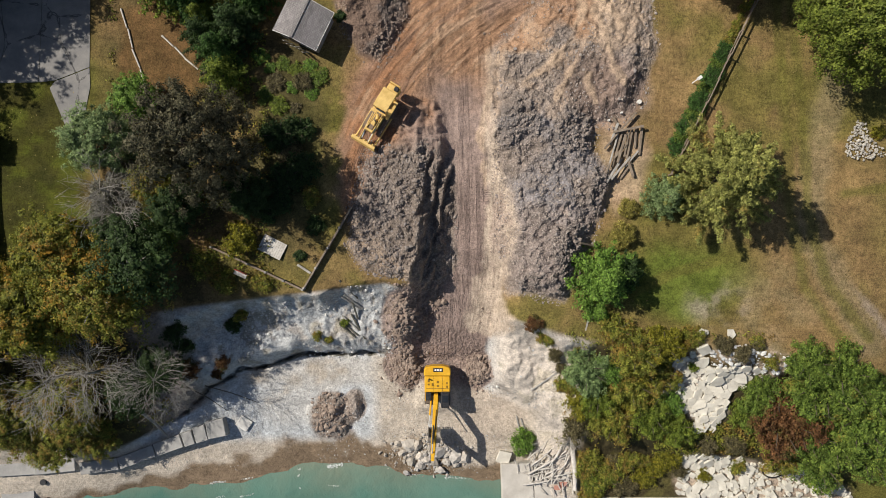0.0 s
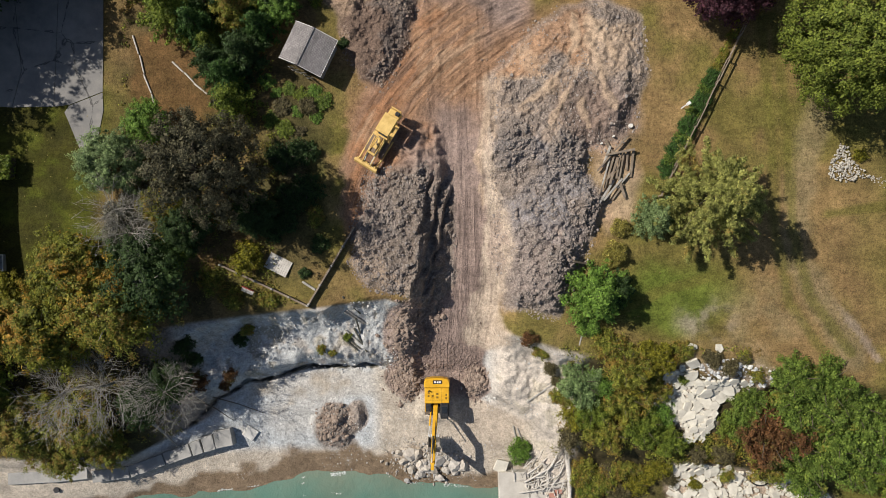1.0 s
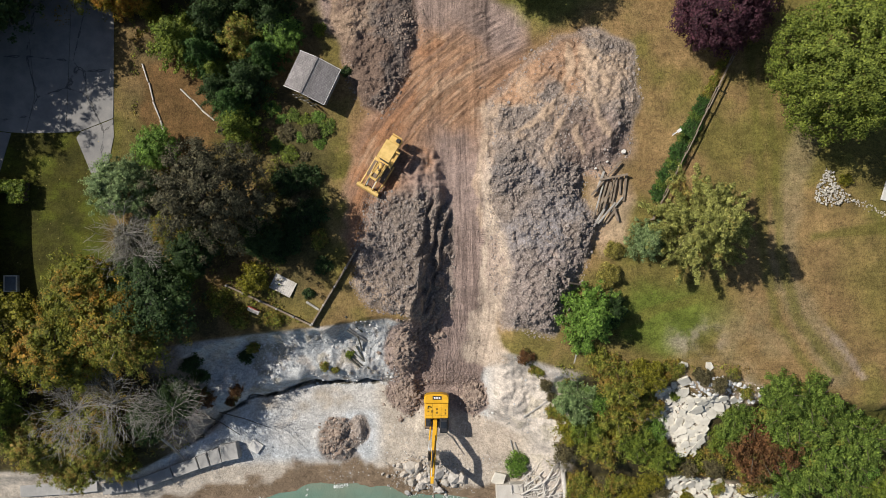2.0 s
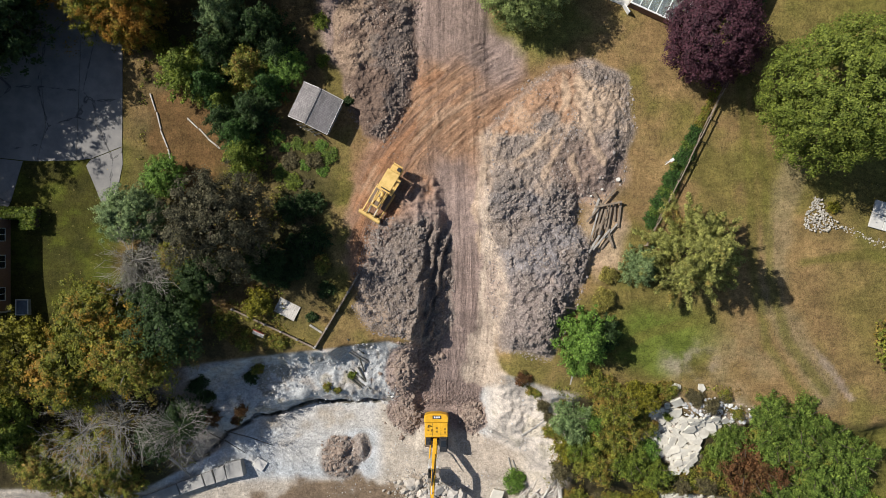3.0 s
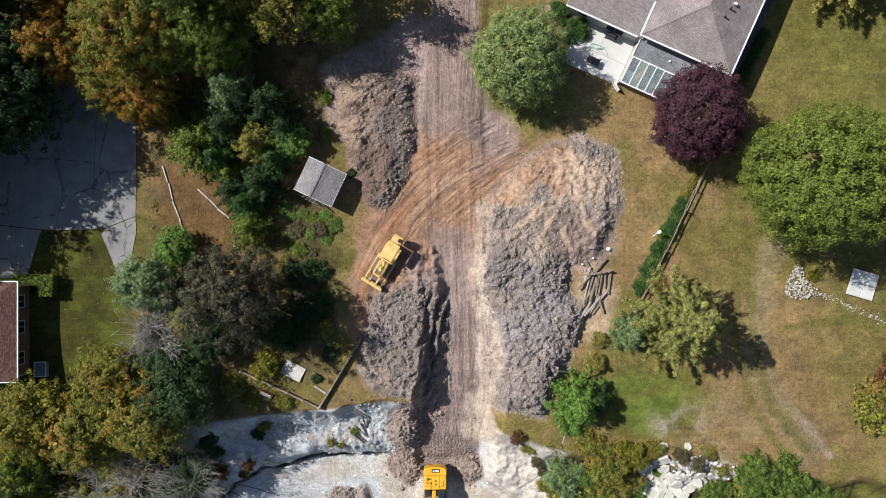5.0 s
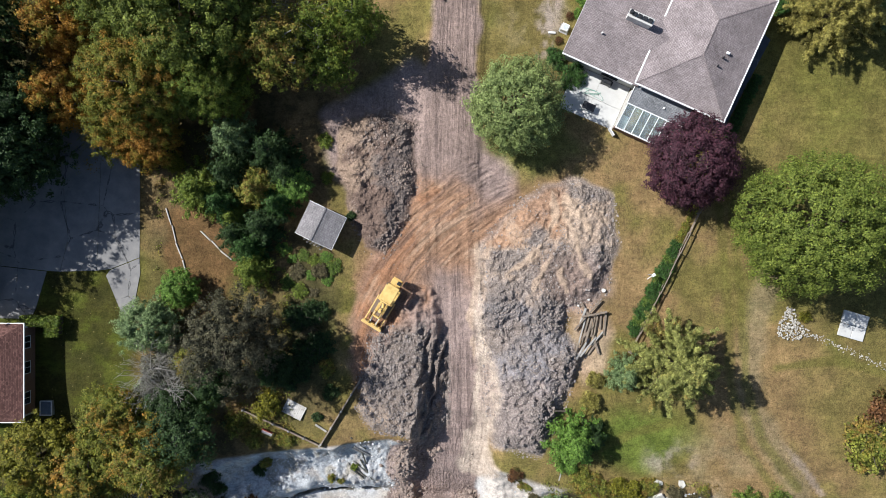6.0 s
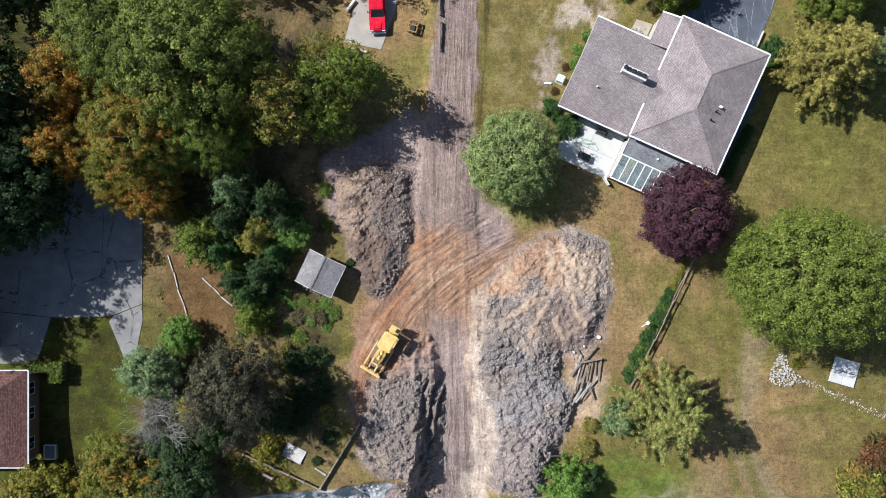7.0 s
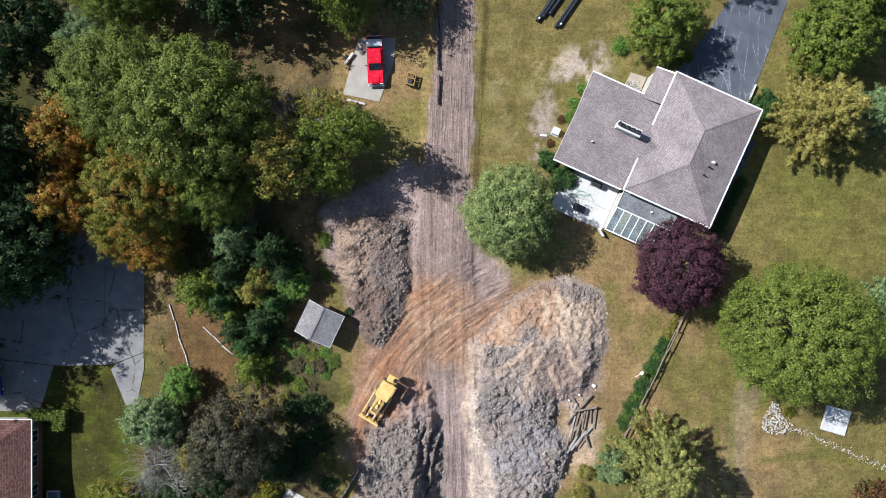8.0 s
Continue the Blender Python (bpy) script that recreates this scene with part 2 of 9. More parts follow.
def height(x, y):
    """The ground's height in metres."""
    x, y = np.asarray(x, float), np.asarray(y, float)
    up = np.interp(x, [-60, -35, -14, 0, 20, 40, 80], [10.2, 10.2, 10.5, 11.0, 11.6, 11.8, 12.2])
    up = up - 1.0 * step(-y, -6, 9) + 0.18 * fbm(x, y, 14, 3, 2)
    top = np.interp(x, [-60, -31, -26, -19.6, -14, -9, -4, 6, 9, 13, 24, 36, 60], [-9, -8.5, -6.2, -5.2, -4.3, -3.2, -3.4, -7.0, -7.6, -9.3, -9.8, -11.4, -13.5])
    base = np.interp(x, [-60, -50, -36, -29, -26.5, -22.7, -19, -15.3, -8, -4, 5, 8, 11, 15, 20, 30, 60], [-25.2, -24.6, -23.6, -18.4, -15.4, -13.4, -12.6, -11.6, -11.6, -12.5, -15.5, -17, -19.5, -22.5, -24, -24.5, -27.5])
    top = top + 0.7 * fbm(x, y * 0.3, 3.5, 3, 8)
    edge = np.interp(x, SHORE_X, SHORE_Y) + 0.8 * fbm(x, y * 0.2, 5.0, 4, 24)
    rise = np.clip((y - edge) / np.maximum(base - edge, 2.0), 0, 1)
    low = np.where(y > edge, WATER + 2.1 * rise**0.85, WATER + np.maximum(0.16 * (y - edge), -9))
    right = step(x, 9.5, 12.5)
    low = low * (1 - right) + right * np.interp(-y, [22, 28.5, 29.5, 60, 500], [2.9, 2.5, -0.5, -2, -9])
    t = np.clip((y - base) / np.maximum(top - base, 0.5), 0, 1)
    wild = step(t, 0, 0.15) * (1 - step(t, 0.9, 1.0))
    face = t + wild * 0.10 * np.sin(t * 6.283)
    z = low * (1 - face) + up * face + wild * (0.42 * fbm(x, y, 3.2, 5, 11, 0.55) + 0.24 * (0.5 - np.abs(fbm(x + y * 0.25, y * 0.3, 1.3, 4, 21, 0.6))) + 0.12 * fbm(x, y, 0.5, 3, 22))
    # a small scarp that the waves have cut at the bluff's foot
    notch = (y - base) + 0.35 * fbm(x, y, 1.5, 3, 23)
    z = z + 0.95 * step(notch, 0.0, 0.22) * (1 - step(notch, 0.6, 4.0)) * step(-x, 6.5, 8.5) * (1 - step(-x, 28, 30))
    # a narrow ditch added below it to hold the undercut's dark shade
    z = z - 0.8 * np.exp(-((notch + 0.24) / 0.11) ** 2) * step(-x, 6.5, 8.5) * (1 - step(-x, 30, 32))
    # the cut that the road runs down in
    off = x - ramp_middle(y)
    wide = np.interp(y, [-16, -8, 0, 16, 24, 60], [3.2, 3.6, 3.6, 3.2, 3.0, 3.0])
    cut = (1 - step(np.abs(off), wide, wide + np.interp(y, [-16, -4, 10, 30], [2.6, 2.2, 1.6, 1.0]))) * step(y, -17, -13)
    rut = np.sin(off * 15.0 + 1.6 * fbm(x * 0.6, y * 0.22, 1.2, 2, 32)) * (0.35 + 0.65 * value_noise(x * 1.3, y * 0.12, 33))
    road = ramp_height(y) + 0.08 * fbm(x * 3, y * 0.25, 2.0, 3, 31) + 0.028 * rut + 0.02 * fbm(x, y, 0.5, 2, 34)
    z = z * (1 - cut) + road * cut
    # pale bank beside the road
    bank = np.exp(-((off - np.interp(y, [-8, 0, 16, 20], [4.0, 3.6, 2.4, 2.4])) / 0.9) ** 2) * step(y, -11, -5) * (1 - step(y, 15, 19))
    z = z + bank * (0.30 + 0.2 * fbm(x, y, 2.0, 3, 41))
    # dozer furrows fanning over the flare
    flare = swept_ground(x, y)
    across, sweep = swept(x, y)
    across = across + 0.3 * fbm(x, y, 3, 3, 36)
    streak = 0.5 - np.abs(fbm(across, sweep * 0.10, 0.55, 2, 35)) + 0.35 * fbm(across, sweep * 0.14, 0.3, 2, 38)
    z = z + flare * (0.13 * streak * (0.5 + value_noise(x * 0.5, y * 0.5, 40)) + 0.03 * fbm(x, y, 1.4, 3, 37))
    # spoil heaps
    d = inside(x, y, LEFT_MOUND) + 0.35 * fbm(x, y, 2.5, 3, 51)
    crest = np.interp(y, [-5, -3, 0, 3.4, 6.7, 10, 14, 17], [-3.4, -3.2, -2.4, -1.6, -0.9, -0.5, -0.8, -1.0])
    lee = np.clip((0.9 - x) / (0.9 - crest), 0, 1)
    windward = np.clip(1 + (x - crest) / 8.5, 0, 1)
    ridge = np.where(x > crest, lee**0.9, 0.3 + 0.7 * windward)
    heap = step(d, -0.2, 1.3) * ridge * np.interp(y, [-5, -2, 3, 10, 15], [0.7, 0.9, 0.9, 0.9, 0.45])
    lift = heap * (1 + 0.25 * fbm(x, y, 2.2, 4, 61)) + step(d, 0, 1) * (0.34 * np.abs(fbm(x, y, 1.1, 3, 66)) + 0.22 * fbm(x, y, 0.6, 2, 69))
    z = z + lift
    # tipped ribs down the heap's steep side
    wob = 0.28 * fbm(x, y, 1.1, 3, 73)
    for line, tall, half in TIPPED_RIBS:
        z = z + 0.5 * tall * step(d, -0.1, 0.5) * np.clip(1 - (along(x, y, line) + wob) / half, 0, 1.15) * (0.8 + 0.4 * fbm(x, y, 1.6, 2, 74))
    tooth = (0.96 * x - 0.29 * y + 0.45 * fbm(x, y, 2.4, 3, 77)) / 1.15
    tooth = tooth - np.floor(tooth)
    tooth = np.where(tooth < 0.82, tooth / 0.82, (1 - tooth) / 0.18)
    z = z + step(d, 0.0, 0.5) * step(x - crest, -1.4, -0.6) * (1 - step(x - crest, 1.6, 2.4)) * (1 - step(y, 8.5, 11)) * 0.8 * (tooth - 0.45)
    z = z - step(d, 0.2, 0.8) * 0.45 * np.exp(-((x - crest - 0.55) / 0.45) ** 2) * np.clip(0.4 + fbm(x * 0.3, y + 0.45 * x, 1.9, 2, 71), 0, 1.2)
    d = inside(x, y, RIGHT_MOUND) + 0.5 * fbm(x, y, 3.5, 3, 52)
    calm = step(y + 0.25 * (x - 10), 12, 16)
    swell = 0.72 + 0.3 * fbm(x, y, 5.5, 2, 62) + (0.22 - 0.14 * calm) * fbm(x + 0.5 * y, y * 0.45 - x * 0.3, 2.2, 3, 63)
    z = z + step(d, -0.3, 2.6) * (1.5 * np.clip(swell, 0.15, 2)) + step(d, 0, 1) * ((0.32 - 0.14 * calm) * np.abs(fbm(x, y, 1.2, 3, 67)) + (0.19 - 0.06 * calm) * fbm(x, y, 0.5, 2, 70) + 0.05 * np.clip(mound_ribs(x, y), -1, 1) * calm)
    z = z + 0.10 * crests(x, y, 0.30) + fresh_rubble(x, y) * step(d, 0, 0.6) * (0.2 + 0.12 * np.abs(fbm(x, y, 0.9, 2, 75)) + 0.16 * fbm(x, y, 0.45, 2, 76))
    d = inside(x, y, UPPER_MOUND) + 0.5 * fbm(x, y, 3.0, 3, 53)
    curl = np.sin(np.hypot(x + 3.0, (y - 27) * 0.55) * 2.1 + 1.2 * fbm(x, y, 4, 2, 54))
    z = z + step(d, -0.3, 2.2) * (1.0 + 0.28 * fbm(x, y, 3.0, 4, 64, 0.6) + 0.14 * curl) + step(d, 0, 1) * (0.28 * np.abs(fbm(x, y, 1.0, 3, 68)) + 0.15 * fbm(x, y, 0.5, 2, 72))
    # loose earth pushed over the edge, either side of the excavator
    for cx, cy, rx, ry, h, seed in ((-4.0, -7.6, 2.2, 3.2, 0.8, 81), (-4.1, -13.4, 2.3, 2.5, 0.7, 82), (3.7, -13.6, 1.7, 2.1, 0.8, 83), 
                                    (-12.9, -18.9, 2.6, 2.9, 0.75, 85), (-10.1, -17.8, 1.2, 1.8, 0.8, 86)):
        r = np.hypot((x - cx) / rx, (y - cy) / ry) + 0.25 * fbm(x, y, 1.8, 3, seed)
        z = z + h * (1 - step(r, 0.35, 1.05)) * (1 + 0.35 * fbm(x, y, 1.0, 3, seed + 5))
    # level stands for the machines
    for cx, cy, hx, hy, turn, level in ((-6.2, 13.4, 1.6, 2.6, -31.3, 11.0), (-0.62, -15.2, 1.7, 2.5, 0, 2.75)):
        c, s = math.cos(radians(turn)), math.sin(radians(turn))
        u, v = (x - cx) * c + (y - cy) * s, -(x - cx) * s + (y - cy) * c
        pad = (1 - step(np.abs(u), hx, hx + 1.0)) * (1 - step(np.abs(v), hy, hy + 1.2))
        z = z * (1 - pad) + (level + 0.02 * fbm(x, y, 0.5, 2, 90)) * pad
    return z


def spread(lo, hi, fine, far, n, close=()):
    """Grid lines: even between lo and hi, closer within the stretches of close (from, to, step), then ever wider out to far."""
    out, mid, at = np.geomspace(1, far, n), [], lo
    while at < hi:
        mid.append(at)
        at += next((s for a, b, s in close if a <= at < b), fine)
    return np.concatenate([lo - out[::-1], mid, hi + out])


GRID_X = spread(-64, 68, 0.42, 3000, 24, ((-13.5, 21.5, 0.14), (-30, -13.5, 0.3)))
GRID_Y = spread(-34, 76, 0.42, 3000, 24, ((-27, -16, 0.25), (-16, 40, 0.14)))
GRID_Z = height(*np.meshgrid(GRID_X, GRID_Y))


def ground_at(x, y):
    """The height of the ground sheet at a place."""
    i, j = np.searchsorted(GRID_X, x) - 1, np.searchsorted(GRID_Y, y) - 1
    a, b = (x - GRID_X[i]) / (GRID_X[i + 1] - GRID_X[i]), (y - GRID_Y[j]) / (GRID_Y[j + 1] - GRID_Y[j])
    return float((GRID_Z[j, i] * (1 - a) + GRID_Z[j, i + 1] * a) * (1 - b) + (GRID_Z[j + 1, i] * (1 - a) + GRID_Z[j + 1, i + 1] * a) * b)


# ---------------------------------------------------------------- ground
# base colours of the soils and turfs; shade is turf with tree shadow darkened in
SOIL = {k: np.array(v) for k, v in dict(
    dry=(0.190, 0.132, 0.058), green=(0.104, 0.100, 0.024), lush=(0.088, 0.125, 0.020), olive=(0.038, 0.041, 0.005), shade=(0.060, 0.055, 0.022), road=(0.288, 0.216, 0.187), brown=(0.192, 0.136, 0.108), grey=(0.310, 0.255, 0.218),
    slate=(0.262, 0.246, 0.252), orange=(0.310, 0.180, 0.106), rufous=(0.250, 0.128, 0.070), coal=(0.165, 0.145, 0.134), mauve=(0.300, 0.248, 0.230), leafy=(0.112, 0.068, 0.028), tan=(0.440, 0.325, 0.230), pale=(0.490, 0.398, 0.315), clay=(0.580, 0.515, 0.450), chalk=(0.490, 0.502, 0.506), spoil=(0.265, 0.218, 0.185),
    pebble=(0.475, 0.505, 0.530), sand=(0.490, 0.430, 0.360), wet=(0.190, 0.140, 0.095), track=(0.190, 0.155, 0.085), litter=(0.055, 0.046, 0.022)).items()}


SLOPE_RUBBLE = [(26.7, -9.3), (25.2, -10.8), (24.0, -12.2), (24.0, -14.0), (22.3, -15.2), (25.2, -17.2), (27.3, -18.4), (26.7, -19.5), (28.4, -19.8), (30.2, -18.1), (30.2, -15.2), (31.9, -14.6), (32.8, -12.4), (30.2, -12.0), (27.8, -12.2), (26.9, -11.4)]
SCREE = [(27.2, -10.0), (30.0, -9.4), (35.2, -10.2), (35.6, -12.6), (32.8, -14.8), (30.0, -12.6), (27.4, -12.6)]
SHORE_RUBBLE = [(26.2, -22.6), (30.4, -22.6), (34.4, -23.6), (40.6, -24.6), (46.5, -27.6), (46, -28.8), (30, -28.6), (26.4, -27.6)]


def soils(x, y, z):
    """Base colour and four masks (turf, rubble, wheel marks, pebbles) of the ground at each place."""
    n1, n2, n3 = fbm(x, y, 9, 4, 101), fbm(x, y, 2.5, 4, 102), fbm(x, y, 0.8, 3, 103)
    col = np.empty(x.shape + (3,))
    col[:] = SOIL["dry"]
    turf, rubble, marks, pebbles = np.ones_like(x), np.zeros_like(x), np.zeros_like(x), np.zeros_like(x)

    def lay(weight, kind, t=None, r=None, m=None, p=None):
        nonlocal turf, rubble, marks, pebbles
        w = np.clip(weight, 0, 1)
        col[:] = col * (1 - w[..., None]) + SOIL[kind] * w[..., None]
        if t is not None: turf = turf * (1 - w) + t * w
        if r is not None: rubble = rubble * (1 - w) + r * w
        if m is not None: marks = marks * (1 - w) + m * w
        if p is not None: pebbles = pebbles * (1 - w) + p * w

    def blob(cx, cy, rx, ry, soft=0.5, seed=1):
        r = np.hypot((x - cx) / rx, (y - cy) / ry) + 0.22 * fbm(x, y, 3.0, 4, seed)
        return 1 - step(r, 1 - soft / 2, 1 + soft / 2)

    # turf: greener in the south-east corner, round the house and on the left
    lay(0.75 * step(n1 + 0.4 * n2, -0.1, 0.7), "green")
    lay(0.8 * blob(24, -3.0, 8.5, 6, 0.8, 3), "green")
    lay(0.8 * blob(24, -3.2, 6, 3.8, 0.7, 4), "lush")
    lay(0.7 * blob(48, 30, 14, 22, 0.8, 5), "green")
    lay(0.6 * blob(53, 1, 9, 8, 0.8, 6), "green")
    lay(0.95 * step(-x, 34, 38) * step(y, -12, -6), "olive")
    lay(0.3 * step(-x, 34, 38) * step(n2, -0.2, 0.8) * step(y, -12, -6), "lush")
    lay(0.65 * step(y + 3 * n2, 33, 40) * step(x, 2, 6), "green")
    lay(0.5 * step(x + 4 * n2, 40, 46) * step(y, 6, 12), "green")
    lay(0.6 * blob(10.5, 31.5, 5.5, 4.0, 0.8, 28), "lush")
    # mown paths and a worn track
    worn = along(x, y, [(43, -9.5), (40, -4), (36.5, 1.5), (37.5, 10), (40, 20)])
    lay(0.7 * (1 - step(worn + 0.5 * n2, 0.7, 2.2)), "track")
    for line in ([(34.5, 26), (36.0, 14), (36.4, 4), (38.5, -3), (43, -9)], [(33.2, 26), (34.3, 14), (34.6, 4), (36.5, -4), (41, -10)], [(40, 5.5), (47, 6.5), (56, 4)], [(19, -4.4), (24, -2.2), (30, -0.6)]):
        lay(0.7 * (1 - step(along(x, y, line) + 0.2 * n2, 0.25, 0.8)), "green")
    bare = along(x, y, [(46, -9.8), (43.6, -6.5), (41, -3.2), (39, -0.5)])
    lay(0.5 * (1 - step(bare + 0.25 * n2, 0.1, 0.5)) * step(-y, 3.0, 6.0), "grey", t=0.3)
    lay(0.5 * blob(33.5, -6, 4.5, 4.5, 0.9, 7) * step(n2, -0.3, 0.4), "track")
    lay(0.55 * blob(27.5, -5.5, 3, 2.2, 0.9, 9) * step(n2, -0.1, 0.5), "grey", t=0.4)
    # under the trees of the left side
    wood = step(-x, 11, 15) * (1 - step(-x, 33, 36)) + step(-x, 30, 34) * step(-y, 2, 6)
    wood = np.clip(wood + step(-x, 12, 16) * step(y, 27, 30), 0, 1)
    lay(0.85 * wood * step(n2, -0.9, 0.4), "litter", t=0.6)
    lay(0.75 * blob(-15.5, -1.2, 5.5, 3.6, 0.5, 10), "dry", t=1)
    lay(0.6 * blob(-18.5, -2.4, 5.5, 2.2, 0.7, 8), "green", t=1)
    lay(0.8 * blob(-12.0, 8, 2.4, 8, 0.6, 12), "green", t=1)
    # dark weedy turf, with the umber tree's shadow put into its colour
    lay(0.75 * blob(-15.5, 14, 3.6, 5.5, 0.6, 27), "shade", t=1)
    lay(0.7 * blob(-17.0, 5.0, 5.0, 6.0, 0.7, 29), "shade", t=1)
    lay(0.6 * blob(-11.2, 11, 1.4, 7, 0.8, 22) * step(n2, -0.2, 0.5), "dry", t=1)
    lay(0.9 * blob(-29.0, 19.0, 4.4, 6.8, 0.3, 13), "leafy", t=1)
    lay(0.6 * blob(-12, 29.5, 1.6, 6, 0.6, 14), "green", t=1)
    # bluff faces
    face = step(-y, np.interp(x, [-40, -26, -14, -6, 6, 13, 24, 40], [8, 5.7, 4.3, 3.3, 6.6, 8.6, 10.4, 12.6]), np.interp(x, [-40, -26, -14, -6, 6, 13, 24, 40], [9, 6.4, 4.9, 3.8, 7.4, 10, 11.6, 14]))
    bare = 1 - step(-x + 1.5 * n2 - 0.25 * (y + 8), 26.5, 31)
    lay(face * (1 - step(x, 13.5, 16.5)) * bare, "chalk", t=0, r=0.26)
    lay(face * (1 - bare) * step(-x, 10, 12), "spoil", t=0.3, r=0.2)
    lay(face * step(-x, 30, 34), "litter", t=0.4, r=0.1)
    lay(face * step(x, 13.5, 16.5), "litter", t=0.4, r=0.1)
    lay(0.9 * face * step(x, 44.5, 47.5), "green", t=1)
    lay(face * step(x, 4, 7) * (1 - step(x, 14, 16)), "clay", t=0, r=0.25)
    lay(face * bare * 0.6 * step(n2, 0.0, 0.6) * step(-x, 5, 8) * step(x, -15, -9), "clay")
    lay(0.5 * face * bare * step(n2 + 0.6 * n3, 0.1, 0.7) * step(-x, 4, 6), "spoil", r=0.6)
    lay(0.45 * face * bare * step(-n2 + 0.6 * n3, 0.2, 0.7) * step(-x, 4, 6), "pale")
    lay(0.35 * face * step(n2 + 0.5 * n3, 0.35, 0.8), "green", t=0.5)
    # beach
    shore = step(-y, np.interp(x, [-36, -28, -22, -15, -8, 0, 5, 9], [22, 18, 13.4, 11.7, 11.7, 13.2, 15.6, 17.5]), np.interp(x, [-36, -28, -22, -15, -8, 0, 5, 9], [22.6, 18.6, 13.9, 12.2, 12.2, 13.8, 16.4, 18.5]))
    shore = shore * (1 - step(x, 10, 11.5))
    lay(shore, "sand", t=0, r=0.0, p=0.25)
    lay(shore * 0.9 * step(-x, 6.5, 9) * step(n2 + 0.6 * n1, -0.9, 0.0) * step(y, -22.8, -21.0), "pebble", p=1)
    lay(shore * 0.5 * blob(-14, -14.0, 9, 1.9, 0.8, 15), "sand", p=0.3)
    lay(shore * 0.35 * blob(-17, -18.0, 4, 2.6, 0.9, 25), "sand", p=0.3)
    lay(shore * 0.55 * blob(5.5, -18.5, 4.5, 3.6, 0.8, 16), "pale", p=0.2)
    damp = step(WATER + 0.75 + 0.35 * n2 - z, 0.0, 0.35)
    lay(shore * damp, "wet", p=0.5)
    lay(step(WATER - z, 0.0, 0.4), "wet", t=0, p=0.4)
    # dark soil along the scarp, with the undercut's shade put into its colour
    scarp = along(x, y, [(-7.5, -11.9), (-15.3, -11.9), (-19, -12.9), (-22.7, -13.7), (-26.5, -15.7), (-29, -18.6)]) + 0.2 * n3
    lay(0.8 * (1 - step(scarp, 0.08, 0.26)), "litter", t=0, p=0)
    # bare earth of the works
    off = x - ramp_middle(y)
    edge = 0.5 * n2
    lane = np.interp(y, [-17, -13, 0, 16, 24, 34, 62, 120], [3.5, 4.2, 4.4, 4.6, 5.0, 3.4, 2.6, 2.6])
    works = step(lane - np.abs(off) + edge, 0, 0.8) * step(y, -16.5, -14.5)
    lay(works, "road", t=0, r=0.15, m=1, p=0)
    apron = [(-9.5, 3), (-9.6, 14), (-7.5, 20.5), (-13, 29), (-14.5, 36), (-3, 42), (3, 38), (6.0, 32.5), (8.6, 29.5), (10.0, 26.5), (5.0, 18), (4.4, 8), (0, 4), (-5, 8)]
    d = inside(x, y, apron) + 0.6 * n2
    lay(step(d + 0.6 * n1, -0.8, 1.2), "road", t=0, r=0.1, m=0.5)
    lay(0.35 * works * step(y, 22, 28), "brown", m=0.7)
    flare = [(-10, 3.5), (-10, 12), (-7.5, 20), (-2, 27.5), (2, 27), (4.5, 23), (12, 27), (12.5, 20.5), (8, 17.5), (4.8, 16.5), (0, 17.5), (-4, 12.5), (-7, 7.5)]
    d = inside(x, y, flare) + 1.3 * n2 + 0.9 * n1
    d = np.minimum(d, 1.2 * (x + 10.4 + 0.5 * n2))
    lay(0.92 * step(d, -3.0, 1.8) * step(x + 0.6 * n2, -10.6, -9.6), "orange", t=0, r=0.1, m=0.0)
    lay(0.85 * step(d, -1.0, 2.0) * step(n2 - 0.12 * (x + 3), -0.3, 0.8), "rufous")
    across, sweep = swept(x, y)
    swirl = fbm(across + 0.3 * n2, sweep * 0.09, 0.6, 3, 39) + 0.5 * n2
    lay(0.4 * step(d, -1.0, 1.0) * step(swirl, 0.15, 0.8), "brown")
    lay(0.35 * step(d, -1.0, 1.0) * step(-swirl, 0.25, 0.8), "tan")
    d = inside(x, y, UPPER_MOUND) + 0.5 * fbm(x, y, 3.0, 3, 53)
    lay(step(d, -0.3, 0.5), "brown", t=0, r=0.7, m=0)
    lay(0.45 * step(d, 0, 0.5) * step(n2 - 0.25 * (x + 7), 0.2, 0.9), "tan")
    lay(0.65 * step(d, 0.2, 0.9) * step(n2 + 0.5 * n3 + 0.35 * (x + 7.8), 0.0, 0.8), "coal", r=1)
    d = inside(x, y, LEFT_MOUND)
    lay(0.5 * step(d, -0.2, 0.6) * step(n2 - 0.5 * (y + 1), -0.2, 0.8), "tan", r=0.2)
    d = inside(x, y, LEFT_MOUND) + 0.35 * fbm(x, y, 2.5, 3, 51)
    lay(step(d, -0.3, 0.4) * step(n1 + 10 - y, -1.5, 1.5), "spoil", t=0, r=1, m=0)
    lay(0.7 * step(d, -0.3, 0.4) * step(n2 + 0.3 * (y - 8.5) - 0.5 * (x + 6), -0.4, 0.9), "rufous", t=0, r=0.5, m=0)
    lay(0.5 * step(d, -0.3, 0.8) * step(n2 - 0.3 * (y - 2) - 0.35 * (x + 6), 0.2, 0.9), "tan", t=0, r=0.6)
    lay(0.4 * step(d, 0, 0.8) * step(n2, 0.1, 0.6) * step(10 - y, -1, 2), "slate")
    lay(0.45 * step(d, 0.3, 1.2) * step(n2 + 0.7 * n3 - 0.12 * np.abs(y - 4), -0.5, 0.3) * step(10 - y, -1, 2), "coal", r=1)
    d = inside(x, y, RIGHT_MOUND) + 0.5 * fbm(x, y, 3.5, 3, 52)
    lay(step(d, -0.4, 0.5), "grey", t=0, r=1, m=0)
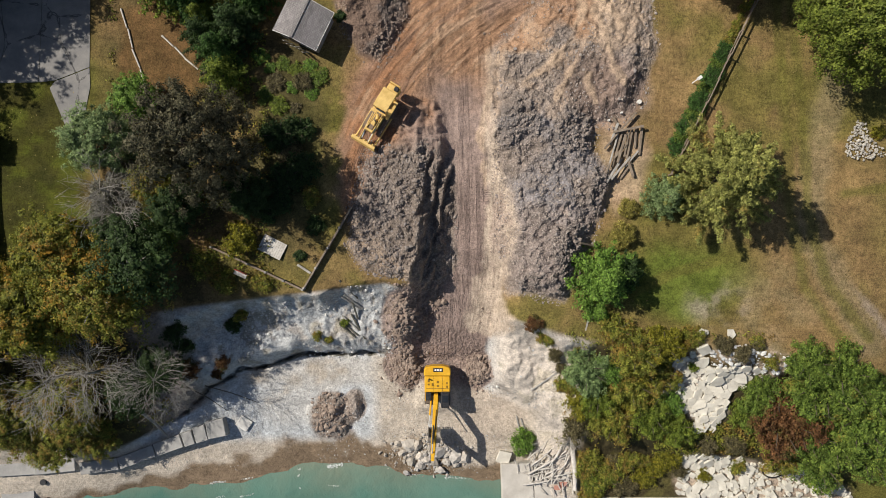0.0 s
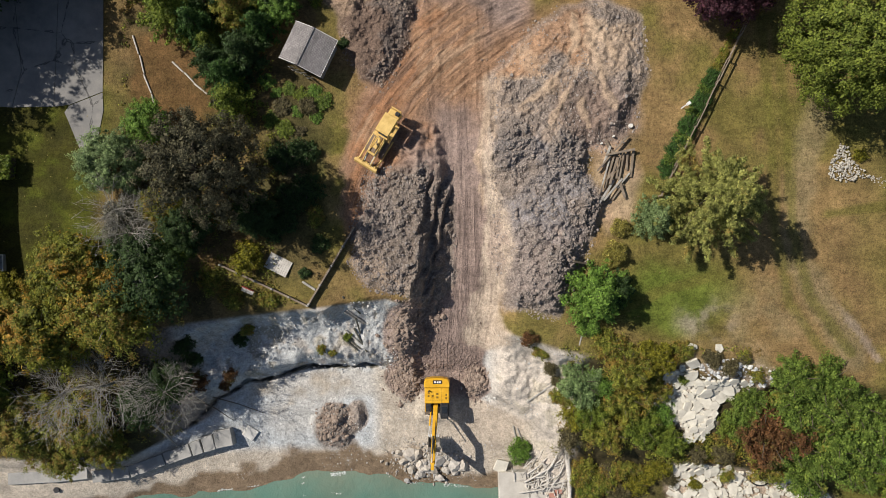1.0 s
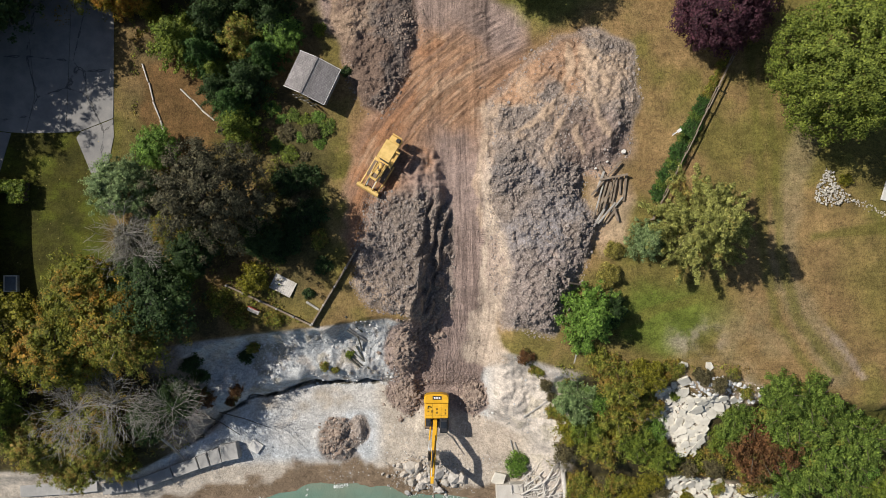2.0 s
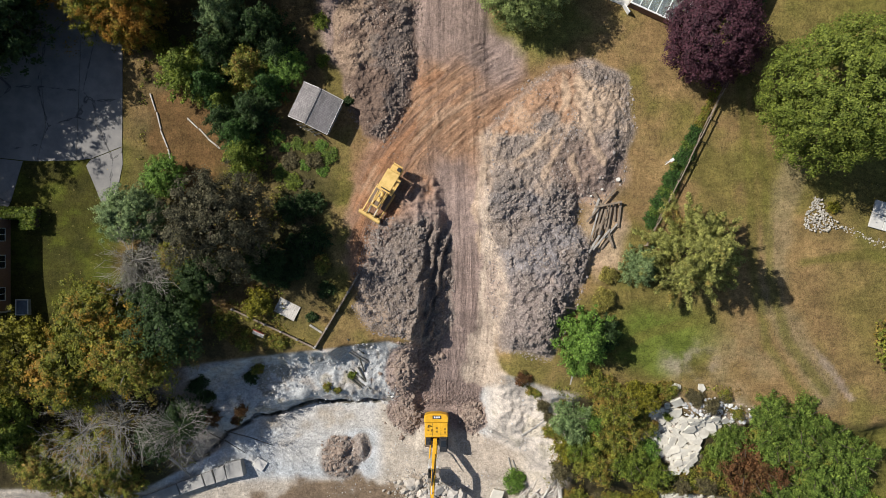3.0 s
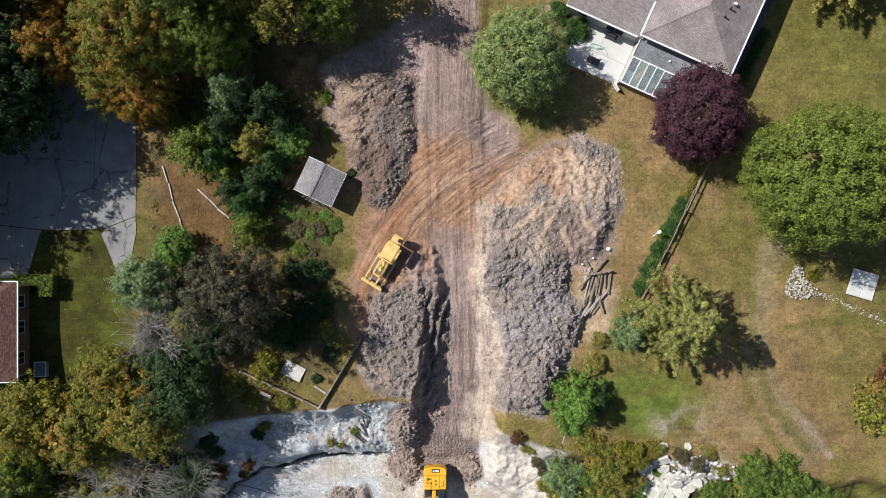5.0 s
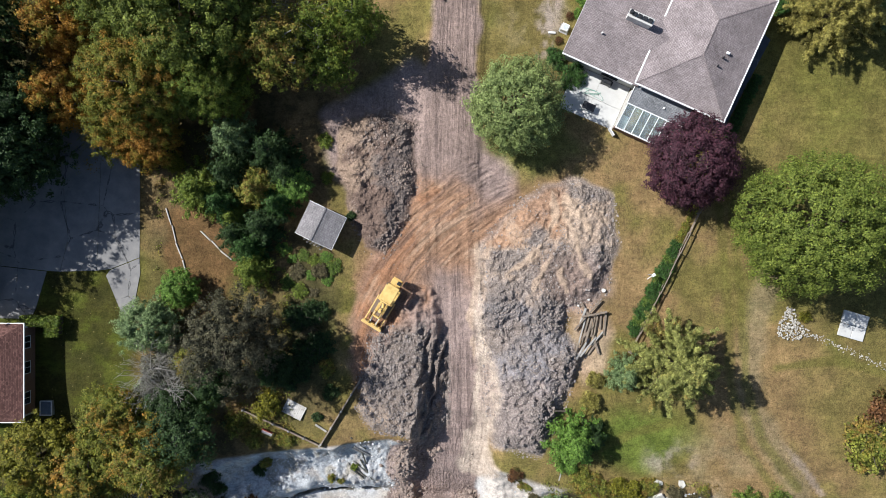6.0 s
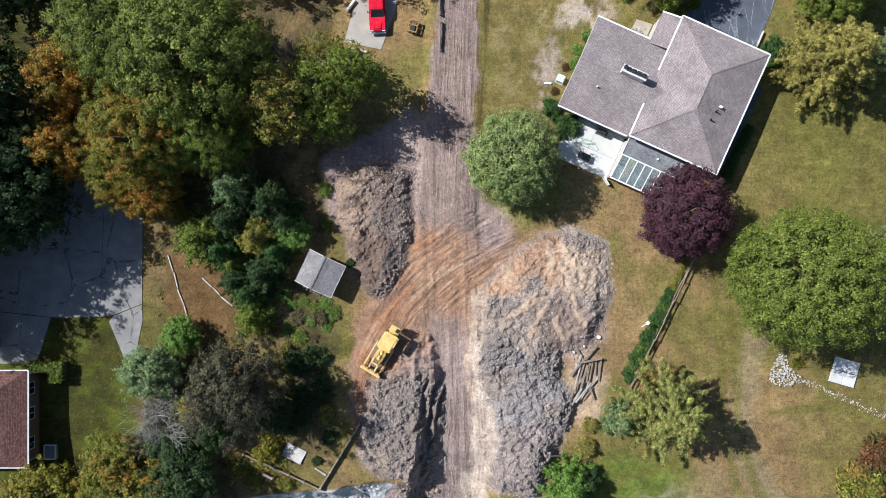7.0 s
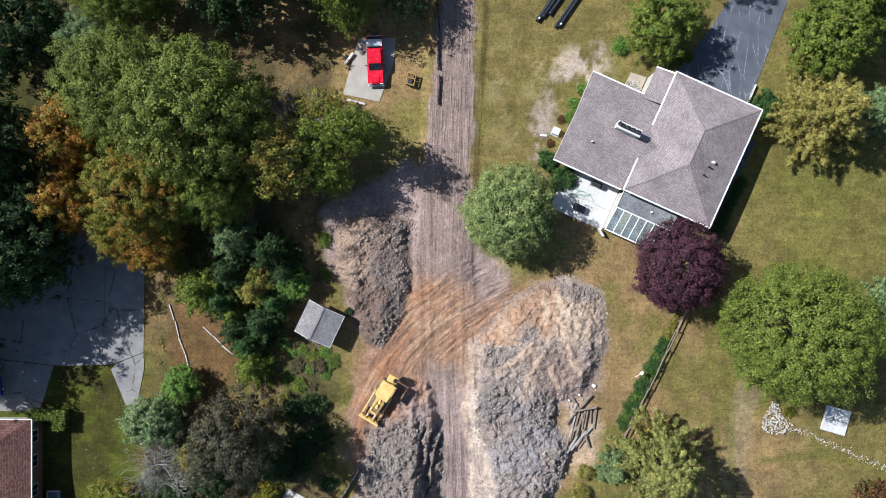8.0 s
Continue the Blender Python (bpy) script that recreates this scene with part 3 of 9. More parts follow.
    lay(0.9 * step(d, 0, 1) * step(n1 * 0.6 + 0.5 * n2, -0.75, -0.05) * step(14.5 + 1.5 * n2 - y - 0.35 * np.maximum(x - 13, 0), 0, 2.0) * step(y + 1.5 * n2, 1.5, 5.5), "slate")
    lay(0.6 * step(d, 0, 1) * step(n1 * 0.6 + n2 + np.interp(y, [0, 12, 18], [-0.35, 0.05, 0.6]), 0.2, 0.7), "tan", r=0.3)
    lay(0.8 * step(d, -0.3, 1) * step(n2 + 0.6 * (y - 20.5) / 3 - 0.05 * (x - 9), -0.2, 0.6) * step(16 - x, 0, 2), "orange", r=0.3)
    lay(0.4 * step(d, 0.3, 1.2) * step(mound_ribs(x, y) + 0.3 * n2, 0.6, 1.2) * step(y, 12, 17), "tan", r=0.2)
    lay(0.7 * blob(16.8, 15.6, 3.2, 3.2, 0.7, 23), "road", r=0.4)
    lay(0.6 * blob(14.4, 16.6, 2.8, 3.4, 0.7, 30), "brown", r=0.5)
    lay(0.55 * step(d, 0.2, 1.0) * step(5.5 + n2 - y, 0, 3.0), "mauve")
    lay(0.55 * step(d, 0.3, 1.0) * fresh_rubble(x, y), "coal", r=1)
    lay(0.7 * step(crests(x, y, 0.40) + 0.25 * n3, 0.35, 0.85), "tan", t=0, r=0.05)
    bank = inside(x, y, DUSTY) + (0.25 + 0.3 * step(12 - y, 0, 4)) * n2 + 0.25 * n3
    lay(0.92 * step(bank, -0.55, 0.3) * (1 - 0.7 * step(y + 2 * n2, 11, 17)), "pale", t=0, r=0.1, m=0.25)
    lay(0.5 * step(bank, 0.0, 0.6) * step(fbm(x, y * 0.4, 1.2, 3, 42), 0.15, 0.7), "road", r=0.6)
    for cx, cy, rx, ry, kind in ((-4.0, -7.6, 2.4, 3.6, "road"), (-4.1, -13.4, 2.5, 2.7, "road"), (3.7, -13.6, 1.9, 2.2, "road"), (0.6, -11.0, 3.6, 2.4, "road"), (-12.9, -18.9, 2.6, 2.9, "spoil"), (-10.1, -17.8, 1.2, 1.8, "grey")):
        lay(0.9 * blob(cx, cy, rx, ry, 0.25, 17), kind, t=0, r=0.9, m=0.2, p=0)
    lay(0.75 * step(inside(x, y, SCREE) + 0.8 * n2, -0.3, 0.6), "track", t=0.4, r=0.3)
    lay(0.7 * step(inside(x, y, SCREE) + 0.8 * n2, -0.2, 0.6) * step(n3 - 0.35 * (y + 10.6), 0.0, 0.6), "pale", t=0, r=0.5)
    lay(0.9 * step(inside(x, y, SLOPE_RUBBLE) + 0.4 * n2, -0.2, 0.6), "clay", t=0, r=0.4)
    lay(0.9 * step(inside(x, y, SHORE_RUBBLE) + 0.6 * n2, -0.2, 0.8), "pale", t=0, r=0.6)
    lay(0.6 * blob(18.2, 8.6, 2.4, 4.5, 0.5, 18), "tan", t=0.2)
    lay(0.6 * blob(17.5, 53.6, 3.8, 2.4, 0.9, 19) * step(n2 + 0.5 * n3, -0.25, 0.35), "pale", t=0.2)
    strip = along(x, y, [(12.4, 43.6), (13.4, 48.0), (15.8, 52.6), (20.5, 55.8)]) + 0.6 * n2
    lay(0.6 * (1 - step(strip, 0.5, 1.8)) * step(n3 + 0.5 * n2, -0.35, 0.35), "grey", t=0.3)
    lay(0.4 * blob(9.5, 50.5, 3.0, 7.0, 0.9, 21) * step(n2 + n3, 0.0, 0.8), "track", t=0.6)
    lay(0.5 * blob(13.5, 46, 2.0, 4, 0.7, 20) * step(n2, -0.2, 0.6), "grey", t=0.3)
    shade = 1 + 0.16 * n2 + 0.14 * n3
    return np.clip(col * shade[..., None], 0.01, 0.8), np.stack([turf, rubble, marks, pebbles], -1)


def ground_material():
    n = Nodes("earth_and_turf", 0.95, 0.12)
    tint = n.attribute("tint")
    mask = n.add("ShaderNodeSeparateColor")
    n.put(n.attribute("mask"), mask.inputs[0])
    turf, rubble, marks = mask.outputs
    pebble = n.attribute("mask", "Alpha")
    at = n.coords()
    patch, fine, grit, dust = n.noise(0.5, 5, at, 0.65), n.noise(2.4, 4, at, 0.7), n.noise(7.0, 3, at, 0.7), n.noise(15.0, 2, at, 0.7)
    # turf: straw among green, clumps and mown lines
    straw = n.mix(n.range(patch, 0.38, 0.66, 0.0, 0.6), tint, n.mix(1.0, tint, (1.7, 1.55, 1.65, 1), "MULTIPLY"))
    mown = n.noise(1.0, 3, n.coords((0.25, 2.2, 1)), 0.6)
    blades = n.math("ADD", n.math("ADD", n.math("MULTIPLY", fine, 0.30), n.math("MULTIPLY", grit, 0.40)), n.math("ADD", n.math("MULTIPLY", dust, 0.2), n.math("MULTIPLY", mown, 0.10)))
    grass = n.mix(1.0, straw, n.grey(n.range(blades, 0.40, 0.60, 0.52, 1.55)), "MULTIPLY")
    # soil
    crumb = n.math("ADD", n.math("MULTIPLY", fine, 0.35), n.math("ADD", n.math("MULTIPLY", grit, 0.4), n.math("MULTIPLY", dust, 0.25)))
    soil = n.mix(1.0, tint, n.grey(n.range(crumb, 0.40, 0.60, 0.60, 1.42)), "MULTIPLY")
    # lumps lighter in the middle; the shade of the gaps is in the colour
    lump = n.cells(4.0, at)
    soil = n.mix(n.math("MULTIPLY", rubble, 0.6), soil, n.mix(1.0, soil, n.grey(n.range(lump, 0.0, 0.6, 1.3, 0.55)), "MULTIPLY"))
    # long wheel marks with broken cross bars
    streak = n.noise(1.0, 5, n.coords((2.8, 0.2, 1)), 0.65, 0.3)
    bars = n.add("ShaderNodeTexWave")
    bars.bands_direction = "Y"
    bars.inputs["Scale"].default_value, bars.inputs["Distortion"].default_value = 1.3, 5.0
    bars.inputs["Detail"].default_value, bars.inputs["Detail Scale"].default_value = 3.0, 1.1
    n.put(at, bars.inputs["Vector"])
    cleat = n.math("MULTIPLY", bars.outputs["Fac"], n.math("MULTIPLY", n.range(streak, 0.46, 0.60, 0.0, 1.0), n.range(patch, 0.45, 0.6, 0.0, 1.0)))
    soil = n.mix(marks, soil, n.mix(1.0, soil, n.grey(n.math("ADD", n.range(streak, 0.35, 0.65, 0.82, 1.14), n.math("MULTIPLY", cleat, 0.14))), "MULTIPLY"))
    # furrows that fan out from the dozer
    fan = n.add("ShaderNodeSeparateXYZ")
    n.put(n.attribute("furrow", "Vector"), fan.inputs[0])
    lines = n.add("ShaderNodeCombineXYZ")
    n.put(n.math("MULTIPLY", fan.outputs[0], 2.6), lines.inputs[0]), n.put(n.math("MULTIPLY", fan.outputs[1], 0.16), lines.inputs[1])
    comb = n.noise(1.0, 5, lines.outputs[0], 0.62, 0.25)
    soil = n.mix(fan.outputs[2], soil, n.mix(1.0, soil, n.grey(n.range(comb, 0.36, 0.62, 0.78, 1.20)), "MULTIPLY"))
    # pebbles
    stone = n.cells(6.0, at, "Color")
    sep = n.add("ShaderNodeSeparateColor")
    n.put(stone, sep.inputs[0])
    soil = n.mix(pebble, soil, n.mix(1.0, soil, n.grey(n.range(sep.outputs[0], 0, 1, 0.84, 1.16)), "MULTIPLY"))
    n.colour(n.mix(turf, soil, grass))
    relief = n.math("ADD", n.math("ADD", n.math("MULTIPLY", grit, 0.7), n.math("MULTIPLY", dust, 0.3)), n.math("MULTIPLY", fine, 0.9))
    relief = n.math("ADD", relief, n.math("MULTIPLY", marks, n.math("ADD", n.math("MULTIPLY", streak, 1.7), n.math("MULTIPLY", cleat, 0.6))))
    relief = n.math("ADD", relief, n.math("MULTIPLY", n.math("MULTIPLY", fan.outputs[2], n.range(patch, 0.35, 0.6, 0.4, 1.0)), n.math("MULTIPLY", comb, 2.4)))
    relief = n.math("SUBTRACT", relief, n.math("MULTIPLY", n.math("MULTIPLY", rubble, lump), 1.2))
    n.bump(relief, 0.85, 0.13)
    return n.mat


def build_ground():
    gx, gy = np.meshgrid(GRID_X, GRID_Y)
    z = GRID_Z
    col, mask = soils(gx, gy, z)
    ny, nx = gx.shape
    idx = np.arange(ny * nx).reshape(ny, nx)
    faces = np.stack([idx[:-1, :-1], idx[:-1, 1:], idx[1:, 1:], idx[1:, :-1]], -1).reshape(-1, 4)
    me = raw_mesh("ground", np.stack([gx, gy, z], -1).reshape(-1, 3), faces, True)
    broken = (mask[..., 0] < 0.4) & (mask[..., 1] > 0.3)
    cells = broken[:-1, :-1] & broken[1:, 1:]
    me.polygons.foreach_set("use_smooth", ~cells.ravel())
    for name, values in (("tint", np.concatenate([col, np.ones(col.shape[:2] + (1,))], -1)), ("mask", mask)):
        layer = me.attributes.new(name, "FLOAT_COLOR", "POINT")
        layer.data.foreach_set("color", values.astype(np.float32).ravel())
    layer = me.attributes.new("furrow", "FLOAT_VECTOR", "POINT")
    layer.data.foreach_set("vector", np.stack([*swept(gx, gy), swept_ground(gx, gy)], -1).astype(np.float32).ravel())
    ob = part("ground", me, ground_material())
    tagged(ob, "bluff-top lawns, bare clay works and pebble beach", "ground", kind="structure")


build_ground()


def water_material():
    n = Nodes("lake_water", 0.12, 0.5)
    n.bsdf.inputs["IOR"].default_value = 1.33
    at = n.coords()
    murk = n.noise(0.12, 4, at)
    depth = n.add("ShaderNodeSeparateXYZ")
    n.put(at, depth.inputs[0])
    out = n.math("ADD", depth.outputs[1], n.math("MULTIPLY", n.noise(0.35, 3, at), 5.0))
    near = n.mix(n.range(out, -28.0, -21.5, 0.0, 1.0), (0.050, 0.150, 0.125, 1), (0.21, 0.22, 0.16, 1))
    n.colour(n.mix(n.range(murk, 0.35, 0.65, 0.0, 0.5), near, (0.12, 0.25, 0.205, 1)))
    n.bump(n.math("ADD", n.noise(1.1, 4, at), n.math("MULTIPLY", n.noise(5.0, 2, at), 0.4)), 0.7, 0.16)
    return n.mat


def build_water():
    xs, ys = spread(-70, 70, 1.0, 2900, 14), spread(-60, -20, 0.8, 2900, 14)
    ys = ys[ys < -19]
    gx, gy = np.meshgrid(xs, ys)
    idx = np.arange(gx.size).reshape(gx.shape)
    faces = np.stack([idx[:-1, :-1], idx[:-1, 1:], idx[1:, 1:], idx[1:, :-1]], -1).reshape(-1, 4)
    z = WATER + 0.05 * fbm(gx, gy, 4.0, 3, 140)
    ob = part("water", raw_mesh("water", np.stack([gx, gy, z], -1).reshape(-1, 3), faces, True), water_material())
    tagged(ob, "shallow turquoise lake water with small ripples", "water", kind="structure")


build_water()


# ---------------------------------------------------------------- trees and shrubs
def leaf_material(name, dark, light, autumn=None, patch=0.35, share=0.5):
    n = Nodes(name, 0.6, 0.25)
    rnd = n.add("ShaderNodeNewGeometry").outputs["Random Per Island"]
    at = n.coords()
    base = n.ramp(n.math("ADD", n.math("MULTIPLY", rnd, 0.42), n.math("MULTIPLY", n.noise(0.9, 3, at), 0.6)), (0.2, dark), (0.80, light))
    if autumn:
        turned = n.math("ADD", n.noise(patch, 3, at), n.math("MULTIPLY", rnd, 0.16))
        base = n.mix(n.range(turned, share, share + 0.14, 0.0, 0.9), base, autumn)
    base = n.mix(1.0, base, n.grey(n.range(n.noise(1.9, 4, at, 0.7), 0.36, 0.64, 0.45, 1.55)), "MULTIPLY")
    n.colour(base)
    thin = n.add("ShaderNodeBsdfTranslucent")
    n.put(base, thin.inputs["Color"])
    both = n.add("ShaderNodeMixShader")
    both.inputs[0].default_value = 0.28
    n.put(n.bsdf.outputs[0], both.inputs[1]), n.put(thin.outputs[0], both.inputs[2])
    n.put(both.outputs[0], n.tree.nodes["Material Output"].inputs["Surface"])
    return n.mat


BARK = mottled("grey_bark", (0.05, 0.04, 0.03), (0.17, 0.14, 0.11), 6, 0.95, 0.1, bump=0.8, distance=0.03)
PALE_BARK = mottled("weathered_bare_wood", (0.16, 0.15, 0.133), (0.38, 0.36, 0.325), 6, 0.95, 0.1, bump=0.6, distance=0.02)


def leaves(rng, spots, per, size, clump, flat=0.55, out=None):
    """Leaf quads, folded along the middle, in clumps round the spots (x, y, z)."""
    n = len(spots) * per
    off = rng.normal(0, 1, (n, 3))
    at = np.repeat(spots, per, 0) + off * np.array([clump, clump, clump * 0.6])
    nrm = rng.normal(0, 1, (n, 3)) * (1 - flat) * 0.7 + off * 0.42 + np.array([0, 0, flat * 1.6])
    if out is not None:
        nrm = nrm + np.repeat(out, per, 0)
    nrm /= np.linalg.norm(nrm, axis=1)[:, None]
    side = np.cross(nrm, rng.normal(0, 1, (n, 3)))
    side /= np.linalg.norm(side, axis=1)[:, None] + 1e-9
    ahead = np.cross(nrm, side)
    s = size * rng.uniform(0.6, 1.35, (n, 1))
    v = np.stack([at - ahead * s * 0.6, at + side * s * 0.42 + nrm * s * 0.1, at + ahead * s * 0.6, at - side * s * 0.42 + nrm * s * 0.1], 1)
    return v.reshape(-1, 3), np.arange(4 * n).reshape(-1, 4)


def dome_spots(rng, r, tall, n, lobes=14, ragged=0.12, low=-0.35):
    """Places for clumps over a lobed crown of radius r and height tall, base at z = 0."""
    ways = rng.normal(0, 1, (lobes, 3))
    ways[:, 2] = np.abs(ways[:, 2]) * 0.8
    ways /= np.linalg.norm(ways, axis=1)[:, None]
    p = rng.normal(0, 1, (n * 3, 3))
    p /= np.linalg.norm(p, axis=1)[:, None]
    p = p[p[:, 2] > low][:n]
    near = (p @ ways.T).max(1)
    swell = 0.80 + 0.24 * np.clip((near - 0.75) / 0.25, 0, 1) + rng.normal(0, ragged * 0.35, len(p))
    deep = 1 - np.abs(rng.normal(0, ragged, len(p)))
    q = p * (swell * deep)[:, None]
    h = tall / (1 - low * 0.9)
    return np.stack([q[:, 0] * r, q[:, 1] * r, (q[:, 2] - low * 0.9) * h], 1)


def tree_meshes(seed, r, tall, clear, n, per, size, clump, lobes=14, ragged=0.12, low=-0.35, flat=0.55, bark=BARK):
    """Trunk, limbs and crown of a broadleaf tree; its foot at the origin."""
    rng = np.random.RandomState(seed)
    spots = dome_spots(rng, r, tall - clear, n, lobes, ragged, low) + np.array([0, 0, clear])
    core = spots[:: 3] * np.array([0.74, 0.74, 0.80]) + np.array([0, 0, clear * 0.35])
    way = spots - np.array([0, 0, clear + 0.25 * (tall - clear)])
    way = way / (np.linalg.norm(way, axis=1)[:, None] + 1e-9)
    v, f = joined([leaves(rng, spots, per, size, clump, flat * 0.7, way * 0.9), leaves(rng, core, per // 2, size * 2.3, clump * 1.8, flat)])
    crown = raw_mesh("crown", v, f)
    crown.materials.append(BARK)
    girth = 0.03 * tall
    lean = rng.normal(0, 0.04, 2) * tall
    pts = [(lean[0] * t * t, lean[1] * t * t, tall * 0.75 * t - 0.4 * (t == 0)) for t in (0, 0.2, 0.45, 0.7, 1)]
    v, f = tube(pts, [girth * 1.3, girth, girth * 0.8, girth * 0.55, girth * 0.2], 8)
    trunk = raw_mesh("trunk", v, f, True)
    trunk.materials.append(bark)
    limbs = []
    for k in range(9):
        t = 0.4 + 0.5 * k / 9
        a = k * 2.4 + rng.uniform(-0.4, 0.4)
        z0 = tall * 0.75 * t
        root = Vector((lean[0] * t * t, lean[1] * t * t, z0))
        reach = r * rng.uniform(0.4, 0.6) * (1.15 - 0.5 * t)
        tip = root + Vector((math.cos(a) * reach, math.sin(a) * reach, tall * rng.uniform(0.1, 0.22)))
        mid = root.lerp(tip, 0.5) + Vector((0, 0, 0.04 * tall))
        v, f = tube([root, mid, tip], [girth * 0.45, girth * 0.28, girth * 0.08], 5)
        me = raw_mesh("limb", v, f, True)
        me.materials.append(bark)
        limbs.append(me)
    return {"crown": crown, "trunk": [trunk], "limbs": limbs}


def plant(name, meshes, x, y, leaf, label, category="tree", turn=0.0, scale=1.0, group="", tall=1.0, bark=None, sink=0.0):
    """A tree or shrub with its own leaf colour, its foot on the ground."""
    ob = thing(name, label, category, (x, y, ground_at(x, y) - sink), turn, group)
    ob.scale = (scale, scale, scale * tall)
    wood = [("trunk", me) for me in meshes.get("trunk", ())] + [("limb", me) for me in meshes.get("limbs", ())]
    for kind, me in wood:
        p = part(kind, me, None, ob)
        if bark:
            p.material_slots[0].link, p.material_slots[0].material = "OBJECT", bark
    if meshes.get("crown"):
        p = part("crown", meshes["crown"], None, ob)
        p.material_slots[0].link, p.material_slots[0].material = "OBJECT", leaf
    return ob


def bare_meshes(seed, r, tall, n=30, forks=16, girth=0.10):
    """A leafless tree: a trunk with many forked grey limbs."""
    rng = np.random.RandomState(seed)
    v, f = tube([(0, 0, -0.3), (0.1, 0, tall * 0.3), (0, 0.2, tall * 0.6)], [girth * 1.2, girth, girth * 0.5], 6)
    trunk = raw_mesh("trunk", v, f, True)
    trunk.materials.append(PALE_BARK)
    limbs = []
    for k in range(n):
        a, z0 = k * 2.4 + rng.uniform(-0.3, 0.3), tall * rng.uniform(0.2, 0.6)
        reach, up = r * rng.uniform(0.6, 1.0), tall * rng.uniform(0.1, 0.4)
        root = Vector((0.05, 0.1, z0))
        tip = root + Vector((math.cos(a) * reach, math.sin(a) * reach, up))
        mid = root.lerp(tip, 0.45) + Vector(rng.normal(0, 0.12 * r, 3))
        pieces = [tube([root, mid, tip], [girth * 0.26, girth * 0.16, 0.012], 4)]
        for j in range(forks):
            t = rng.uniform(-0.3, 0.95)
            q = mid.lerp(tip, t) if t > 0 else mid.lerp(root, -t)
            b = a + rng.choice([-1, 1]) * rng.uniform(0.4, 1.0)
            end = q + Vector((math.cos(b), math.sin(b), rng.uniform(0.0, 0.5))) * r * rng.uniform(0.15, 0.38)
            pieces.append(tube([q, q.lerp(end, 0.5) + Vector(rng.normal(0, 0.03 * r, 3)), end], [girth * 0.12, girth * 0.09, 0.010], 3))
        v, f = joined(pieces)
        me = raw_mesh("limb", v, f)
        me.materials.append(PALE_BARK)
        limbs.append(me)
    return {"trunk": [trunk], "limbs": limbs}


def ragged_meshes(seed, r, tall, layers=9, spokes=13, per=16, size=0.3, clump=0.26, droop=0.12, gap=0.0, thick=0.28):
    """An evergreen with layers of spreading, feathery boughs."""
    rng = np.random.RandomState(seed)
    spots, limbs = [], []
    for k in range(layers):
        t = k / (layers - 1)
        z0 = tall * (0.12 + 0.82 * t)
        reach = r * (1.02 - 0.92 * t**1.3)
        for s in range(max(5, int(spokes * (1.1 - 0.6 * t)))):
            a = 6.283 * s / max(5, int(spokes * (1.1 - 0.6 * t))) + rng.uniform(-0.35, 0.35) + k
            far = reach * rng.uniform(0.62, 1.16)
            if rng.rand() < gap:
                continue
            for j in range(max(3, int(far / 0.24))):
                d = far * (0.25 + 0.75 * (j + rng.rand()) / max(3, int(far / 0.24)))
                w = thick * (1.08 - d / far) * (1.2 + 0.25 * far)
                spots.append((math.cos(a) * d + rng.normal(0, w), math.sin(a) * d + rng.normal(0, w), z0 - droop * d + 0.15 * far * (d / far) ** 2 + rng.normal(0, 0.1)))
            if s % 3 == 0:
                v, f = tube([(0, 0, z0 - 0.2), (math.cos(a) * far * 0.9, math.sin(a) * far * 0.9, z0 - droop * far * 0.9 + 0.08 * far)], [0.07, 0.02], 4)
                me = raw_mesh("limb", v, f, True)
                me.materials.append(BARK)
                limbs.append(me)
    v, f = leaves(rng, np.array(spots), per, size, clump, 0.5)
    crown = raw_mesh("crown", v, f)
    crown.materials.append(BARK)
    v, f = tube([(0, 0, -0.3), (0, 0, tall * 0.4), (0, 0, tall * 0.95)], [0.26, 0.2, 0.05], 7)
    trunk = raw_mesh("trunk", v, f, True)
    trunk.materials.append(BARK)
    return {"crown": crown, "trunk": [trunk], "limbs": limbs[:12]}


def shrub_meshes(seed, r=2.5, tall=2.6, n=136, per=28, size=0.20, clump=0.24, lobes=7, ragged=0.24, flat=0.5):
    """A shrub: several stems and a low lobed crown down to the ground."""
    rng = np.random.RandomState(seed)
    heads = []
    for k in range(9):
        a, d = k * 2.4 + rng.uniform(-0.4, 0.4), r * 0.62 * math.sqrt((k + 0.3) / 9)
        s = rng.uniform(0.34, 0.58)
        heads.append(dome_spots(rng, r * s, tall * rng.uniform(0.5, 1.0) * (1.1 - 0.5 * d / r), n // 8, 5, ragged, -0.1) + np.array([math.cos(a) * d, math.sin(a) * d, 0.1]))
    spots = np.concatenate(heads)
    v, f = leaves(rng, spots, per, size, clump, flat)
    crown = raw_mesh("crown", v, f)
    crown.materials.append(BARK)
    limbs = []
    for k in range(6):
        a = k * 1.05 + rng.uniform(-0.3, 0.3)
        v, f = tube([(0, 0, -0.3), (math.cos(a) * r * 0.3, math.sin(a) * r * 0.3, tall * 0.45), (math.cos(a) * r * 0.65, math.sin(a) * r * 0.65, tall * 0.75)], [0.06, 0.045, 0.015], 4)
        me = raw_mesh("limb", v, f)
        me.materials.append(BARK)
        limbs.append(me)
    return {"crown": crown, "limbs": limbs}


# leaf colours
LEAF = {}
LEAF["maple"] = leaf_material("maple_leaves", (0.066, 0.100, 0.014), (0.225, 0.262, 0.044))
LEAF["light"] = leaf_material("light_maple_leaves", (0.110, 0.155, 0.045), (0.310, 0.365, 0.125))
LEAF["purple"] = leaf_material("purple_leaves", (0.026, 0.011, 0.018), (0.120, 0.046, 0.062))
LEAF["umber"] = leaf_material("dark_umber_leaves", (0.018, 0.020, 0.010), (0.175, 0.160, 0.095))
